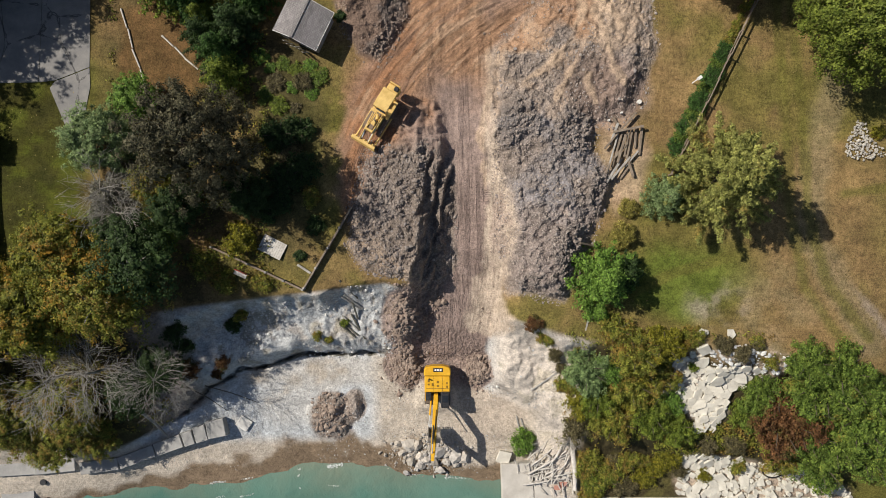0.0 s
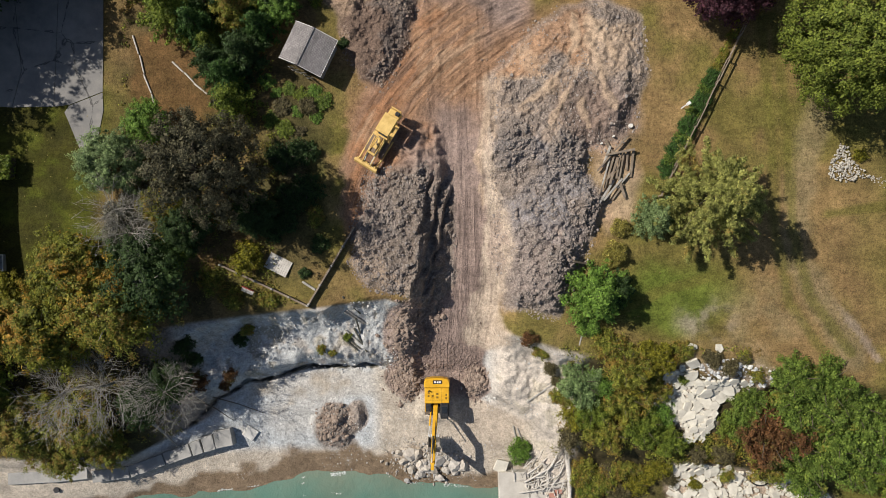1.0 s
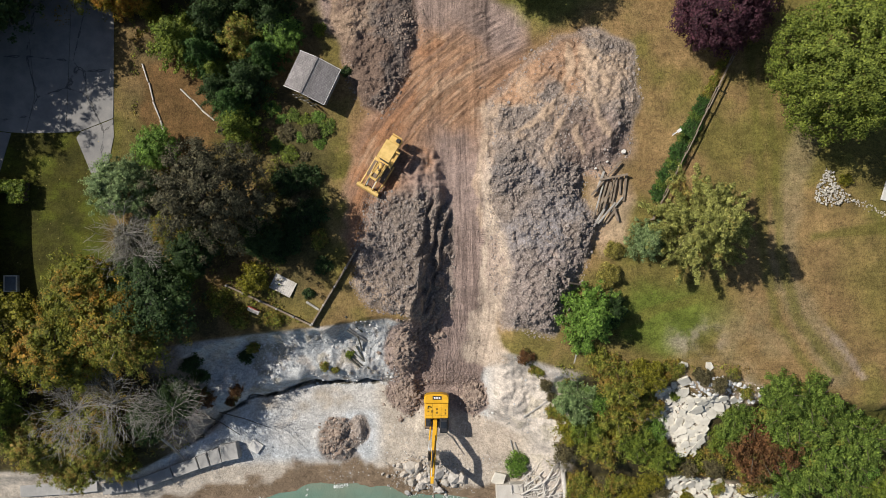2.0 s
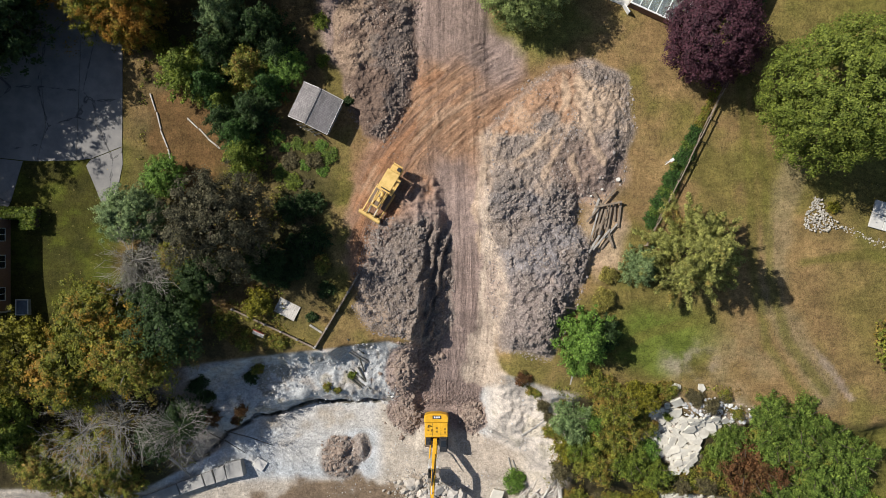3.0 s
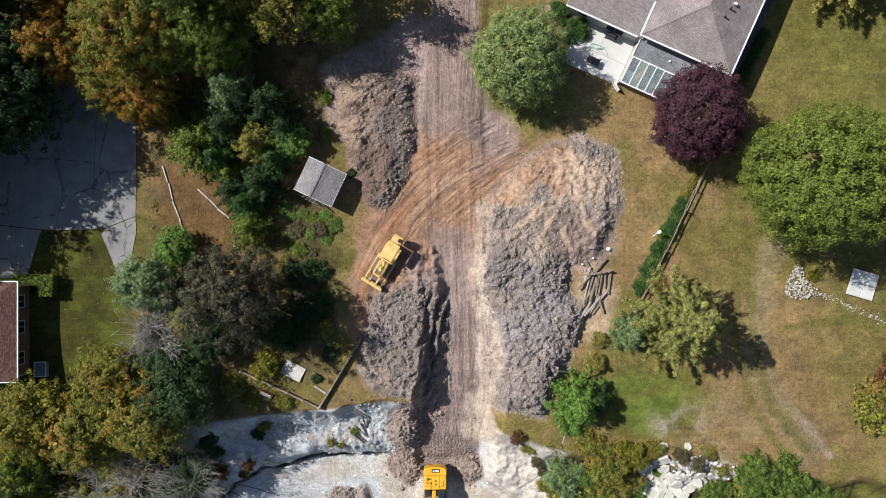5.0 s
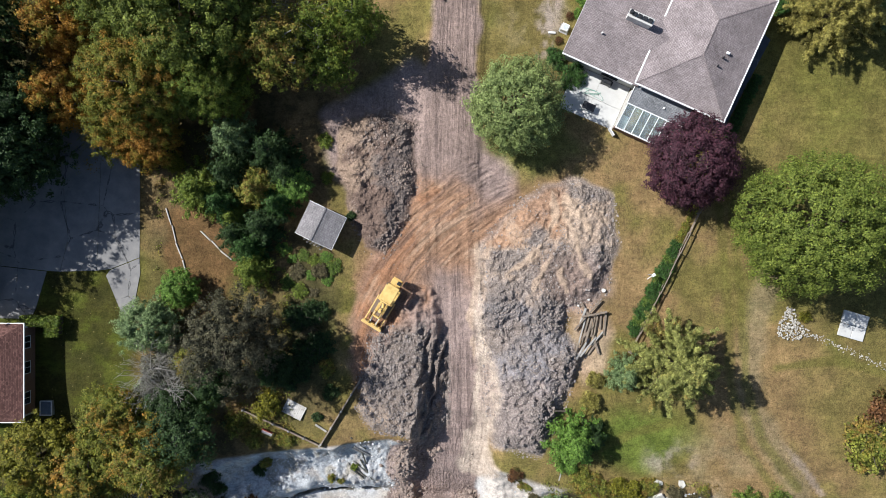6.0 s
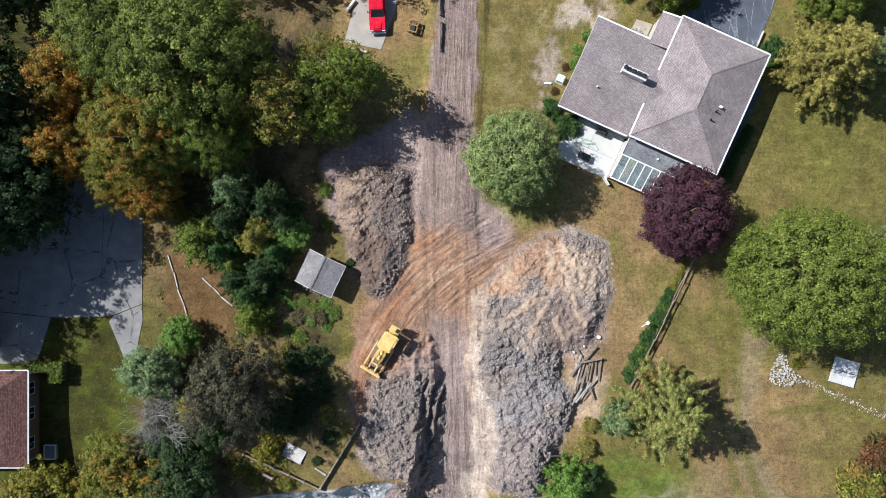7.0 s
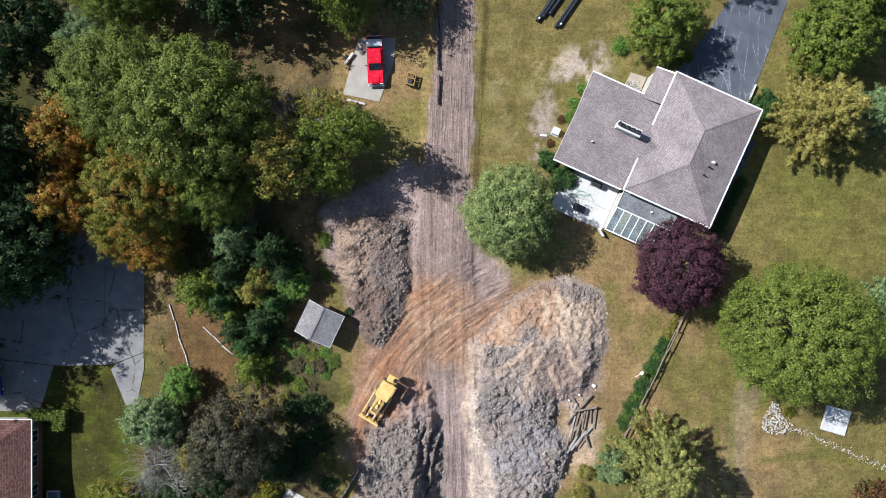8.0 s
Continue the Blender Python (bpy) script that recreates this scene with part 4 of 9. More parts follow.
LEAF["gold"] = leaf_material("gold_green_needles", (0.130, 0.145, 0.036), (0.390, 0.390, 0.115), (0.34, 0.22, 0.06, 1), 0.35, 0.68)
LEAF["straw"] = leaf_material("straw_green_needles", (0.150, 0.140, 0.028), (0.440, 0.380, 0.105))
LEAF["silver"] = leaf_material("silver_green_leaves", (0.082, 0.134, 0.052), (0.265, 0.345, 0.145))
LEAF["verdant"] = leaf_material("verdant_leaves", (0.046, 0.092, 0.013), (0.205, 0.275, 0.050), (0.19, 0.15, 0.03, 1), 0.45, 0.68)
LEAF["yew"] = leaf_material("yew_needles", (0.020, 0.055, 0.012), (0.085, 0.165, 0.036))
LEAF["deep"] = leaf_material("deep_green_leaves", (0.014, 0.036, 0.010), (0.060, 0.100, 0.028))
LEAF["forest"] = leaf_material("mixed_forest_leaves", (0.054, 0.096, 0.012), (0.215, 0.260, 0.036), (0.24, 0.20, 0.03, 1), 0.3, 0.66)
LEAF["wood"] = leaf_material("olive_wood_leaves", (0.064, 0.094, 0.015), (0.228, 0.262, 0.044), (0.36, 0.17, 0.03, 1), 0.10, 0.66)
LEAF["ash"] = leaf_material("ashen_twigs", (0.130, 0.130, 0.095), (0.320, 0.310, 0.240))
LEAF["sage"] = leaf_material("sage_green_leaves", (0.080, 0.138, 0.050), (0.265, 0.350, 0.140))
LEAF["turning"] = leaf_material("turning_leaves", (0.075, 0.098, 0.013), (0.260, 0.260, 0.034), (0.340, 0.175, 0.024, 1), 0.25, 0.57)
LEAF["yellow"] = leaf_material("yellow_green_leaves", (0.090, 0.095, 0.010), (0.290, 0.265, 0.028), (0.30, 0.16, 0.02, 1), 0.3, 0.68)
LEAF["orange"] = leaf_material("orange_leaves", (0.220, 0.110, 0.018), (0.620, 0.320, 0.050), (0.20, 0.20, 0.025, 1), 0.35, 0.54)
LEAF["bright"] = leaf_material("bright_green_leaves", (0.055, 0.120, 0.018), (0.215, 0.345, 0.060))
LEAF["thicket"] = leaf_material("thicket_leaves", (0.082, 0.108, 0.016), (0.330, 0.330, 0.055), (0.26, 0.16, 0.04, 1), 0.6, 0.56)
LEAF["rust"] = leaf_material("rust_brown_leaves", (0.070, 0.035, 0.014), (0.230, 0.110, 0.045), (0.07, 0.09, 0.02, 1), 0.4, 0.60)
LEAF["dull"] = leaf_material("dull_brown_green_leaves", (0.060, 0.055, 0.025), (0.190, 0.160, 0.080))
# foliage shapes, shared
BIG = [tree_meshes(s, 8.5, 16, 3, 560, 84, 0.18, 0.28, 34, 0.21) for s in (1, 2)]
FAR = [tree_meshes(s, 8.5, 16, 3, 330, 36, 0.32, 0.32, 26, 0.22) for s in (18, 19)]
MID = [tree_meshes(s, 5.0, 9.5, 2, 290, 54, 0.18, 0.22, 22, 0.23) for s in (3, 4)]
DENSE = [tree_meshes(s, 6.4, 11, 2, 300, 96, 0.15, 0.24, 46, 0.26) for s in (5,)]
ROUND = [tree_meshes(23, 5.0, 9.5, 2, 430, 46, 0.165, 0.24, 22, 0.11)]
BROAD = [tree_meshes(24, 8.5, 16, 3, 780, 62, 0.18, 0.30, 40, 0.10)]
LOOSE = [tree_meshes(s, 5.0, 11, 3, 240, 30, 0.20, 0.26, 12, 0.36, bark=PALE_BARK) for s in (6, 7)]
RAGGED = [ragged_meshes(8, 6.2, 11, 11, 13, 38, 0.14, 0.15, gap=0.03, thick=0.25), ragged_meshes(9, 3.6, 6.5, 9, 12, 14, 0.18, 0.16, gap=0.06, thick=0.21)]
SHRUB = [shrub_meshes(s) for s in (10, 11, 12)]
BUSH = [shrub_meshes(s, 2.6, 2.6, 300, 36, 0.13, 0.15, 16, 0.24) for s in (16, 17)]
FINE = [shrub_meshes(13, 2.0, 2.2, 260, 20, 0.14, 0.16, 12, 0.10, 0.3)]
BARE = [bare_meshes(14, 4.6, 8.0), bare_meshes(15, 3.0, 5.0, 30, 6, 0.1)]

# the lawns beside and behind the bungalow
plant("maple_tree", BROAD[0], 40.3, 22.0, LEAF["maple"], "large round green maple standing on the lawn", turn=20, scale=0.9, tall=1.28)
plant("maple_tree", ROUND[0], 28.5, 29.5, LEAF["purple"], "round dark purple maple beside the glass sunroom", turn=40, scale=1.04)
plant("maple_tree", ROUND[0], 8.9, 35.9, LEAF["light"], "round light green maple beside the dirt road", turn=10, scale=1.08)
plant("cedar_tree", RAGGED[0], 26.4, 6.8, LEAF["gold"], "ragged gold-green cedar at the end of the fence", turn=15, scale=0.94, tall=1.3)
plant("cedar_shrub", RAGGED[1], 21.8, 5.0, LEAF["silver"], "blue-green juniper at the foot of the cedar", "shrub", scale=0.72)
plant("pine_tree", RAGGED[0], 45.2, 46.8, LEAF["straw"], "straw-coloured pine standing on the lawn", turn=100, scale=0.97, tall=1.2)
plant("maple_tree", MID[0], 46.2, 56.0, LEAF["forest"], "green tree beside the asphalt driveway", turn=160, scale=1.0)
plant("maple_tree", MID[1], 27.0, 57.8, LEAF["forest"], "green tree shading the asphalt driveway", turn=70, scale=0.92)
plant("maple_tree", MID[0], 49.5, 60.5, LEAF["forest"], "green tree behind the lawn", turn=260, scale=1.1)
plant("spruce_tree", RAGGED[1], 54.8, 25.0, LEAF["silver"], "blue-green spruce behind the round maple", turn=30, scale=1.0)
plant("pine_tree", RAGGED[1], 52.5, 48.0, LEAF["silver"], "pale pine at the edge of the lawn", turn=80, scale=0.95)
plant("maple_tree", MID[1], 33.0, 68.0, LEAF["forest"], "green tree beside the asphalt driveway", turn=200, scale=1.0)
plant("maple_tree", MID[0], 20.0, 69.5, LEAF["forest"], "green tree behind the lawn", turn=120, scale=1.05)
for x, y, s, k, leaf, what in ((14.0, 42.2, 0.60, 0, "yew", "dark green yew beside the patio"), (16.0, 40.2, 0.72, 1, "yew", "dark green yew beside the patio"),
                               (40.3, 48.9, 0.85, 2, "yew", "dark green yew at the corner of the house"), (18.3, 51.0, 0.36, 0, "bright", "bright green shrub against the house wall"),
                               (17.3, 49.2, 0.40, 1, "bright", "bright green shrub against the house wall"), (16.6, 47.6, 0.30, 2, "bright", "bright green shrub against the house wall"),
                               (22.9, 56.2, 0.52, 0, "bright", "bright green shrub on a gravel patch"), (29.0, 54.4, 0.42, 1, "forest", "green shrub beside the asphalt driveway"),
                               (31.0, 54.8, 0.36, 2, "forest", "green shrub beside the asphalt driveway"), (50.9, -3.4, 1.45, 1, "thicket", "olive and green thicket at the lawn's edge"),
                               (53.5, 1.0, 1.3, 2, "rust", "rusty brown shrub at the lawn's edge"), (43.3, 11.6, 0.34, 0, "yellow", "yellow-green shrub growing from the stone heap")):
    plant("shrub", BUSH[k % 2] if leaf == "yew" else SHRUB[k], x, y, LEAF[leaf], what, "shrub", turn=57 * x % 360, scale=s)
for i in range(9):
    t = i / 8
    plant("shrub", SHRUB[i % 3], 37.6 - 3.2 * t, 39.6 - 6.6 * t, LEAF["yew"], "low dark hedge shrub along the house", "shrub", turn=50 * i, scale=0.34, group="hedge along the house")

# the wood on the left
plant("copper_tree", DENSE[0], -22.4, 9.4, LEAF["umber"], "dense dark umber tree with clumped leaves", turn=30, scale=0.9, tall=1.72)
plant("willow_tree", MID[1], -33.8, 10.6, LEAF["silver"], "silver-green willow beside the lawn", turn=20, scale=0.72)
plant("dead_tree", BARE[1], -33.2, 5.6, None, "leafless grey shrub with fine branches", turn=20, scale=1.35)
plant("dead_tree", BARE[1], -31.8, 3.6, None, "leafless grey shrub with fine branches", turn=140, scale=1.3)
for x, y, s in ((-33.4, 5.4, 1.2), (-31.4, 3.2, 1.15), (-34.6, 3.0, 1.0), (-29.8, 5.0, 0.9), (-32.0, 7.4, 0.9)):
    plant("shrub", FINE[0], x, y, LEAF["ash"], "grey twiggy shrub losing its leaves", "shrub", turn=40 * abs(x), scale=s, tall=1.3, group="grey twiggy shrubs")
for x, y, s, k, leaf, tall, what in (
        (-30.6, 14.9, 0.5, 0, "bright", 1.0, "bright green tree behind the copper tree"), (-31.2, 0.4, 0.7, 1, "deep", 0.9, "dark green tree at the wood's edge"),
        (-37.6, -0.6, 0.90, 0, "turning", 0.95, "green tree turning orange"), (-33.6, -3.6, 1.00, 1, "turning", 0.95, "green tree turning orange"), (-30.0, -12.6, 0.55, 1, "deep", 0.8, "dark green tree at the bluff's foot"),
        (-40.2, -6.0, 1.00, 0, "turning", 0.9, "green tree turning orange"), (-47.0, -4.8, 0.95, 1, "yellow", 0.9, "yellow-green tree turning in autumn"),
        (-39.6, -17.2, 0.75, 1, "thicket", 0.7, "olive tree above the seawall"), (-45.0, -17.0, 0.85, 0, "thicket", 0.8, "olive tree above the seawall"),
        (-33.4, -15.2, 0.55, 0, "deep", 0.7, "dark green tree above the seawall"), (-37.4, -20.4, 0.5, 1, "thicket", 0.7, "olive tree overhanging the seawall"),
        (-42.2, -21.0, 0.6, 0, "thicket", 0.7, "green tree overhanging the seawall"), (-51.0, -13.0, 1.0, 1, "forest", 0.9, "green tree above the bluff"),
        # deep leaves round the umber tree also stand in for its shadow
        (-26.4, 4.0, 0.55, 1, "deep", 1.0, "dark green tree under the umber one"), (-19.6, 5.6, 0.5, 0, "deep", 0.9, "dark green tree in the shade"), (-28.8, 6.6, 0.5, 1, "thicket", 1.0, "olive tree beside the leafless ones"),
        (-17.2, 27.2, 0.5, 0, "bright", 0.8, "bright green tree behind the shed")):
    plant("tree", MID[k], x, y, LEAF[leaf], what, turn=71 * abs(x) % 360, scale=s, tall=tall)
plant("dead_tree", BARE[0], -35.6, -12.6, None, "leafless grey tree leaning over the bluff", turn=0, scale=1.15, group="leafless trees")
plant("dead_tree", BARE[0], -39.6, -13.2, None, "leafless grey tree leaning over the bluff", turn=130, scale=1.1, group="leafless trees")
plant("dead_tree", BARE[0], -29.4, -13.4, None, "leafless grey tree at the foot of the bluff", turn=75, scale=0.95, group="leafless trees")
plant("dead_tree", BARE[0], -15.2, 45.4, None, "tall sparse tree with pale bare limbs", turn=60, scale=1.05, tall=1.35)
plant("small_tree", SHRUB[0], -20.6, 1.0, LEAF["yellow"], "small yellow-green tree inside the timber fence", turn=10, scale=0.82, tall=1.5)
plant("juniper_tree", RAGGED[1], -21.4, 26.6, LEAF["thicket"], "ragged olive-green juniper beside the shed", turn=10, scale=0.95)
plant("juniper_tree", RAGGED[1], -22.0, 17.2, LEAF["forest"], "ragged green juniper behind the dark tree", turn=250, scale=0.8)
plant("juniper_tree", RAGGED[1], -20.8, 22.4, LEAF["deep"], "ragged dark green juniper beside the shed", turn=200, scale=0.9)
plant("juniper_tree", RAGGED[1], -24.4, 23.4, LEAF["forest"], "ragged green juniper beside the log edging", turn=300, scale=0.6)
plant("juniper_tree", RAGGED[1], -28.0, 26.5, LEAF["forest"], "ragged green juniper beside the driveway", turn=70, scale=1.05)
for x, y, s, leaf in ((-22.4, 20.0, 0.75, "yew"), (-24.0, 21.4, 0.7, "deep"), (-19.2, 25.0, 0.7, "yew"), (-25.6, 25.2, 0.8, "yew"), (-17.8, 28.6, 0.8, "deep"), (-24.6, 28.6, 0.9, "deep")):
    plant("juniper_tree", RAGGED[1], x, y, LEAF[leaf], "ragged dark green juniper in the thicket by the shed", turn=53 * abs(x), scale=s, tall=1.15)
plant("spruce_tree", RAGGED[1], -23.8, 32.3, LEAF["silver"], "blue-green spruce in the shade of the wood", turn=40, scale=0.95, tall=1.5)
plant("spruce_tree", RAGGED[1], -19.4, 31.0, LEAF["deep"], "dark green spruce in the shade of the wood", turn=140, scale=1.0, tall=1.3)

for x, y, s, k, leaf, what in (
        (-26.2, 46.2, 1.00, 0, "wood", "tall green tree in the wood"), (-35.0, 49.0, 0.85, 1, "wood", "tall green tree in the wood"),
        (-33.4, 37.6, 0.72, 0, "turning", "tall green tree turning orange beside the driveway"), (-26.0, 38.4, 0.60, 1, "forest", "tall green tree in the wood"),
        (-52.5, 44.0, 0.85, 0, "deep", "tall dark green tree in the wood"), (-56.0, 32.0, 0.85, 1, "deep", "tall dark green tree in the wood"),
        (-64.0, 28.0, 0.9, 0, "deep", "tall dark green tree in the wood"), (-49.0, 57.0, 0.8, 1, "deep", "tall dark green tree in the wood"),
        (-24.0, 63.5, 0.8, 1, "deep", "tall dark green tree in the wood"), (-36.0, 62.5, 0.72, 0, "forest", "tall green tree in the wood"),
        # those nearest the driveway and lawn are added, mostly unseen, to cast shade
        (-65.0, 40.0, 0.9, 1, "deep", "tall dark green tree in the wood"), (-56.5, 31.5, 0.92, 0, "deep", "tall dark green tree in the wood"), (-58.5, 26.5, 0.9, 1, "deep", "tall dark green tree in the wood"), (-56.4, 17.8, 0.56, 0, "deep", "unseen dark green tree added to shade the lawn"), (-14.0, 66.5, 0.7, 0, "deep", "tall dark green tree in the wood"), (-47.5, 31.5, 0.72, 1, "deep", "tall dark green tree added to shade the driveway"), (-50.0, 30.6, 0.74, 0, "deep", "tall dark green tree added to shade the driveway")):
    plant("tree", (FAR if leaf == "deep" else BIG)[k], x, y, LEAF[leaf], what, turn=37 * abs(x) % 360, scale=s, tall=1.35 if x < -50 else 1.2)
for x, y, s, k, leaf, what in ((-42.6, 37.0, 0.8, 0, "orange", "orange autumn tree at the edge of the driveway"), (-42.4, 45.0, 0.9, 1, "orange", "orange autumn tree at the edge of the wood"),
                               (-33.2, 32.0, 0.72, 0, "orange", "orange-brown autumn tree beside the driveway"), (-36.5, 33.0, 0.70, 1, "turning", "tree turning orange in autumn"),
                               (-31.4, 29.8, 0.26, 1, "yellow", "small yellow tree at the edge of the driveway"), (-34.2, 30.6, 0.3, 0, "orange", "small orange tree at the edge of the driveway"),
                               (-39.8, 55.0, 0.8, 1, "silver", "silver-green tree in the wood"), (-47.5, 36.0, 0.9, 0, "deep", "dark green tree in the wood")):
    plant("tree", MID[k], x, y, LEAF[leaf], what, turn=91 * abs(x) % 360, scale=s, tall=1.35)
for x, y, s, k, leaf, what in ((-13.6, 43.6, 0.7, 1, "forest", "loose-leaved green tree beside the dirt road"), (-12.8, 47.6, 0.6, 0, "thicket", "loose-leaved olive tree beside the pad"), (-9.0, 44.6, 0.7, 1, "forest", "loose-leaved green tree beside the dirt road"),
                               (-12.2, 40.2, 0.62, 1, "forest", "loose-leaved green tree beside the dirt road"), (-17.2, 41.6, 0.9, 0, "thicket", "olive loose-leaved tree in the wood"),
                               # the tallest is added, mostly out of view, to throw shade by the pickup
                               (-9.6, 59.6, 0.62, 1, "forest", "loose-leaved tree over the parked pickup"), (-2.6, 62.0, 0.75, 0, "deep", "dark tree beside the dirt road"), (-11.4, 62.8, 0.95, 1, "forest", "tall tree added to shade the parked pickup"),
                               (-32.4, -4.8, 0.85, 0, "thicket", "tall sparse olive tree on the bluff"), (-29.2, -1.6, 0.85, 1, "deep", "sparse dark green tree on the bluff")):
    plant("tree", LOOSE[k], x, y, LEAF[leaf], what, turn=63 * abs(x) % 360, scale=s, tall=1.1 if x < -25 else 2.0 if x > -10 and y < 50 else 1.5 if y < 50 or s > 0.9 else 1.0)
# deep-leaved ones fill the umber tree's shadow, its darkness put into their colour
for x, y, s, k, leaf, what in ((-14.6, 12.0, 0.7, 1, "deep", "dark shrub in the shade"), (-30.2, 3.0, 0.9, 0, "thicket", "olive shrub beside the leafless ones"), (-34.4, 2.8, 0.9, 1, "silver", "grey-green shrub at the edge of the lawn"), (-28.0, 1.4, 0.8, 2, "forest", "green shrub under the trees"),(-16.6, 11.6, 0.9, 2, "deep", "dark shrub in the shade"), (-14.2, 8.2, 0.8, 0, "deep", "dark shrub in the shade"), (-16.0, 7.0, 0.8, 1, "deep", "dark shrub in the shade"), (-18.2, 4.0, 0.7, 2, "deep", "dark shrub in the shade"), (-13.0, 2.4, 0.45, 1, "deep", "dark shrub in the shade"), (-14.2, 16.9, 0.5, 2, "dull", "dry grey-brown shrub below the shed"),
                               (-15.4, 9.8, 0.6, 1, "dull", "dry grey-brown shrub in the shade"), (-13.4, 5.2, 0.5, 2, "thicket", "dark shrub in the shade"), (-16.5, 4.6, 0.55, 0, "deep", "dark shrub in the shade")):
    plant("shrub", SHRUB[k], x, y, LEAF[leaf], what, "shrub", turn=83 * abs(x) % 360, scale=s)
# at the bluff's edge and beside the upper heap
for x, y, s, k, leaf, what in (
        (-24.5, -1.6, 0.7, 0, "thicket", "olive shrub at the bluff's edge"), (-22.4, -3.4, 0.55, 1, "thicket", "olive shrub at the bluff's edge"), (-18.6, -3.6, 0.5, 2, "thicket", "olive shrub at the bluff's edge"),
                               (-14.6, -0.7, 0.32, 2, "deep", "dark green shrub beside the stone slab"), (-27.5, -13.0, 0.6, 0, "rust", "brown shrub on the bluff"),
                               
                               (-22.6, -8.2, 0.42, 1, "deep", "dark shrub on the shaded bluff"), (-27.6, -10.4, 0.5, 2, "deep", "dark shrub on the shaded bluff"),
                               (-24.8, -13.6, 0.35, 2, "rust", "brown shrub above the scarp"), (-28.2, -8.6, 0.6, 0, "deep", "dark shrub on the shaded bluff"), (-10.6, -8.0, 0.25, 2, "forest", "green tuft on the bluff face"),
                               (-13.6, -9.4, 0.26, 1, "thicket", "olive tuft on the bluff face"), (-12.4, -9.8, 0.22, 2, "thicket", "olive tuft on the bluff face"),
                               (-21.6, -7.0, 0.4, 2, "thicket", "olive shrub at the bluff's edge"), (-24.0, -12.4, 0.4, 0, "rust", "brown shrub above the scarp"),
                               (-13.6, 32.6, 0.45, 0, "forest", "green brambles beside the earth heap"), (-13.4, 28.2, 0.35, 1, "forest", "green brambles beside the earth heap"), (-10.4, 23.6, 0.3, 2, "deep", "dark shrub behind the shed")):
    plant("shrub", SHRUB[k], x, y, LEAF[leaf], what, "shrub", turn=83 * abs(x) % 360, scale=s)

# the slope and shore on the right
plant("spruce_tree", RAGGED[1], 15.8, -3.0, LEAF["bright"], "bright green spruce at the lawn's corner", turn=10, scale=1.08, tall=0.9)
plant("spruce_tree", RAGGED[1], 18.2, -2.4, LEAF["deep"], "dark green spruce at the lawn's corner", turn=60, scale=0.62, tall=1.0)
plant("shrub", FINE[0], 17.9, 1.4, LEAF["straw"], "wispy yellow willow at the lawn's edge", "shrub", scale=0.75, tall=1.2)
plant("shrub", FINE[0], 18.6, 4.0, LEAF["straw"], "wispy yellow willow at the lawn's edge", "shrub", turn=90, scale=0.6, tall=1.0)
plant("shrub", FINE[0], 9.0, -21.9, LEAF["bright"], "round bright green bush above the concrete platform", "shrub", scale=0.88)


def slope_shrubs(rows):
    for x, y, s, k, leaf, what in rows:
        plant("shrub", BUSH[k % 2] if s > 0.85 else SHRUB[k], x, y, LEAF[leaf], what, "shrub", turn=77 * abs(x) % 360, scale=s)


# the thicket between the clay face and the broken slabs
slope_shrubs((
    (15.0, -12.6, 1.15, 0, "sage", "sage-green willow shrub on the slope"), (19.6, -10.6, 1.1, 1, "thicket", "olive thicket on the slope"), (22.4, -9.6, 0.9, 2, "yellow", "yellow-green shrub on the slope"),
    (17.6, -8.2, 0.8, 0, "thicket", "olive thicket on the slope"), (19.8, -14.2, 1.2, 2, "thicket", "olive thicket on the slope"), (16.6, -15.6, 1.0, 1, "forest", "green shrub on the slope"),
    (22.6, -13.2, 1.0, 0, "thicket", "olive thicket on the slope"), (22.0, -17.4, 1.15, 1, "forest", "green shrub on the slope"), (18.4, -18.6, 1.1, 0, "thicket", "olive thicket on the slope"),
    (25.0, -19.2, 0.9, 2, "forest", "green shrub on the slope"), (14.6, -16.8, 0.7, 2, "yellow", "yellow-green shrub on the slope"), (14.4, -19.4, 0.7, 0, "dull", "dry brush on the slope"),
    (21.0, -12.2, 0.8, 1, "yellow", "yellow-green shrub on the slope"), (17.4, -12.6, 0.75, 0, "bright", "bright green shrub on the slope"), (20.6, -16.2, 0.7, 2, "yellow", "yellow-green shrub on the slope"),
    (24.2, -16.2, 0.7, 1, "bright", "green shrub beside the broken slabs"), (15.8, -14.2, 0.6, 2, "bright", "bright green shrub on the slope"), (15.4, -6.4, 0.6, 2, "bright", "bright green shrub below the spruce")))
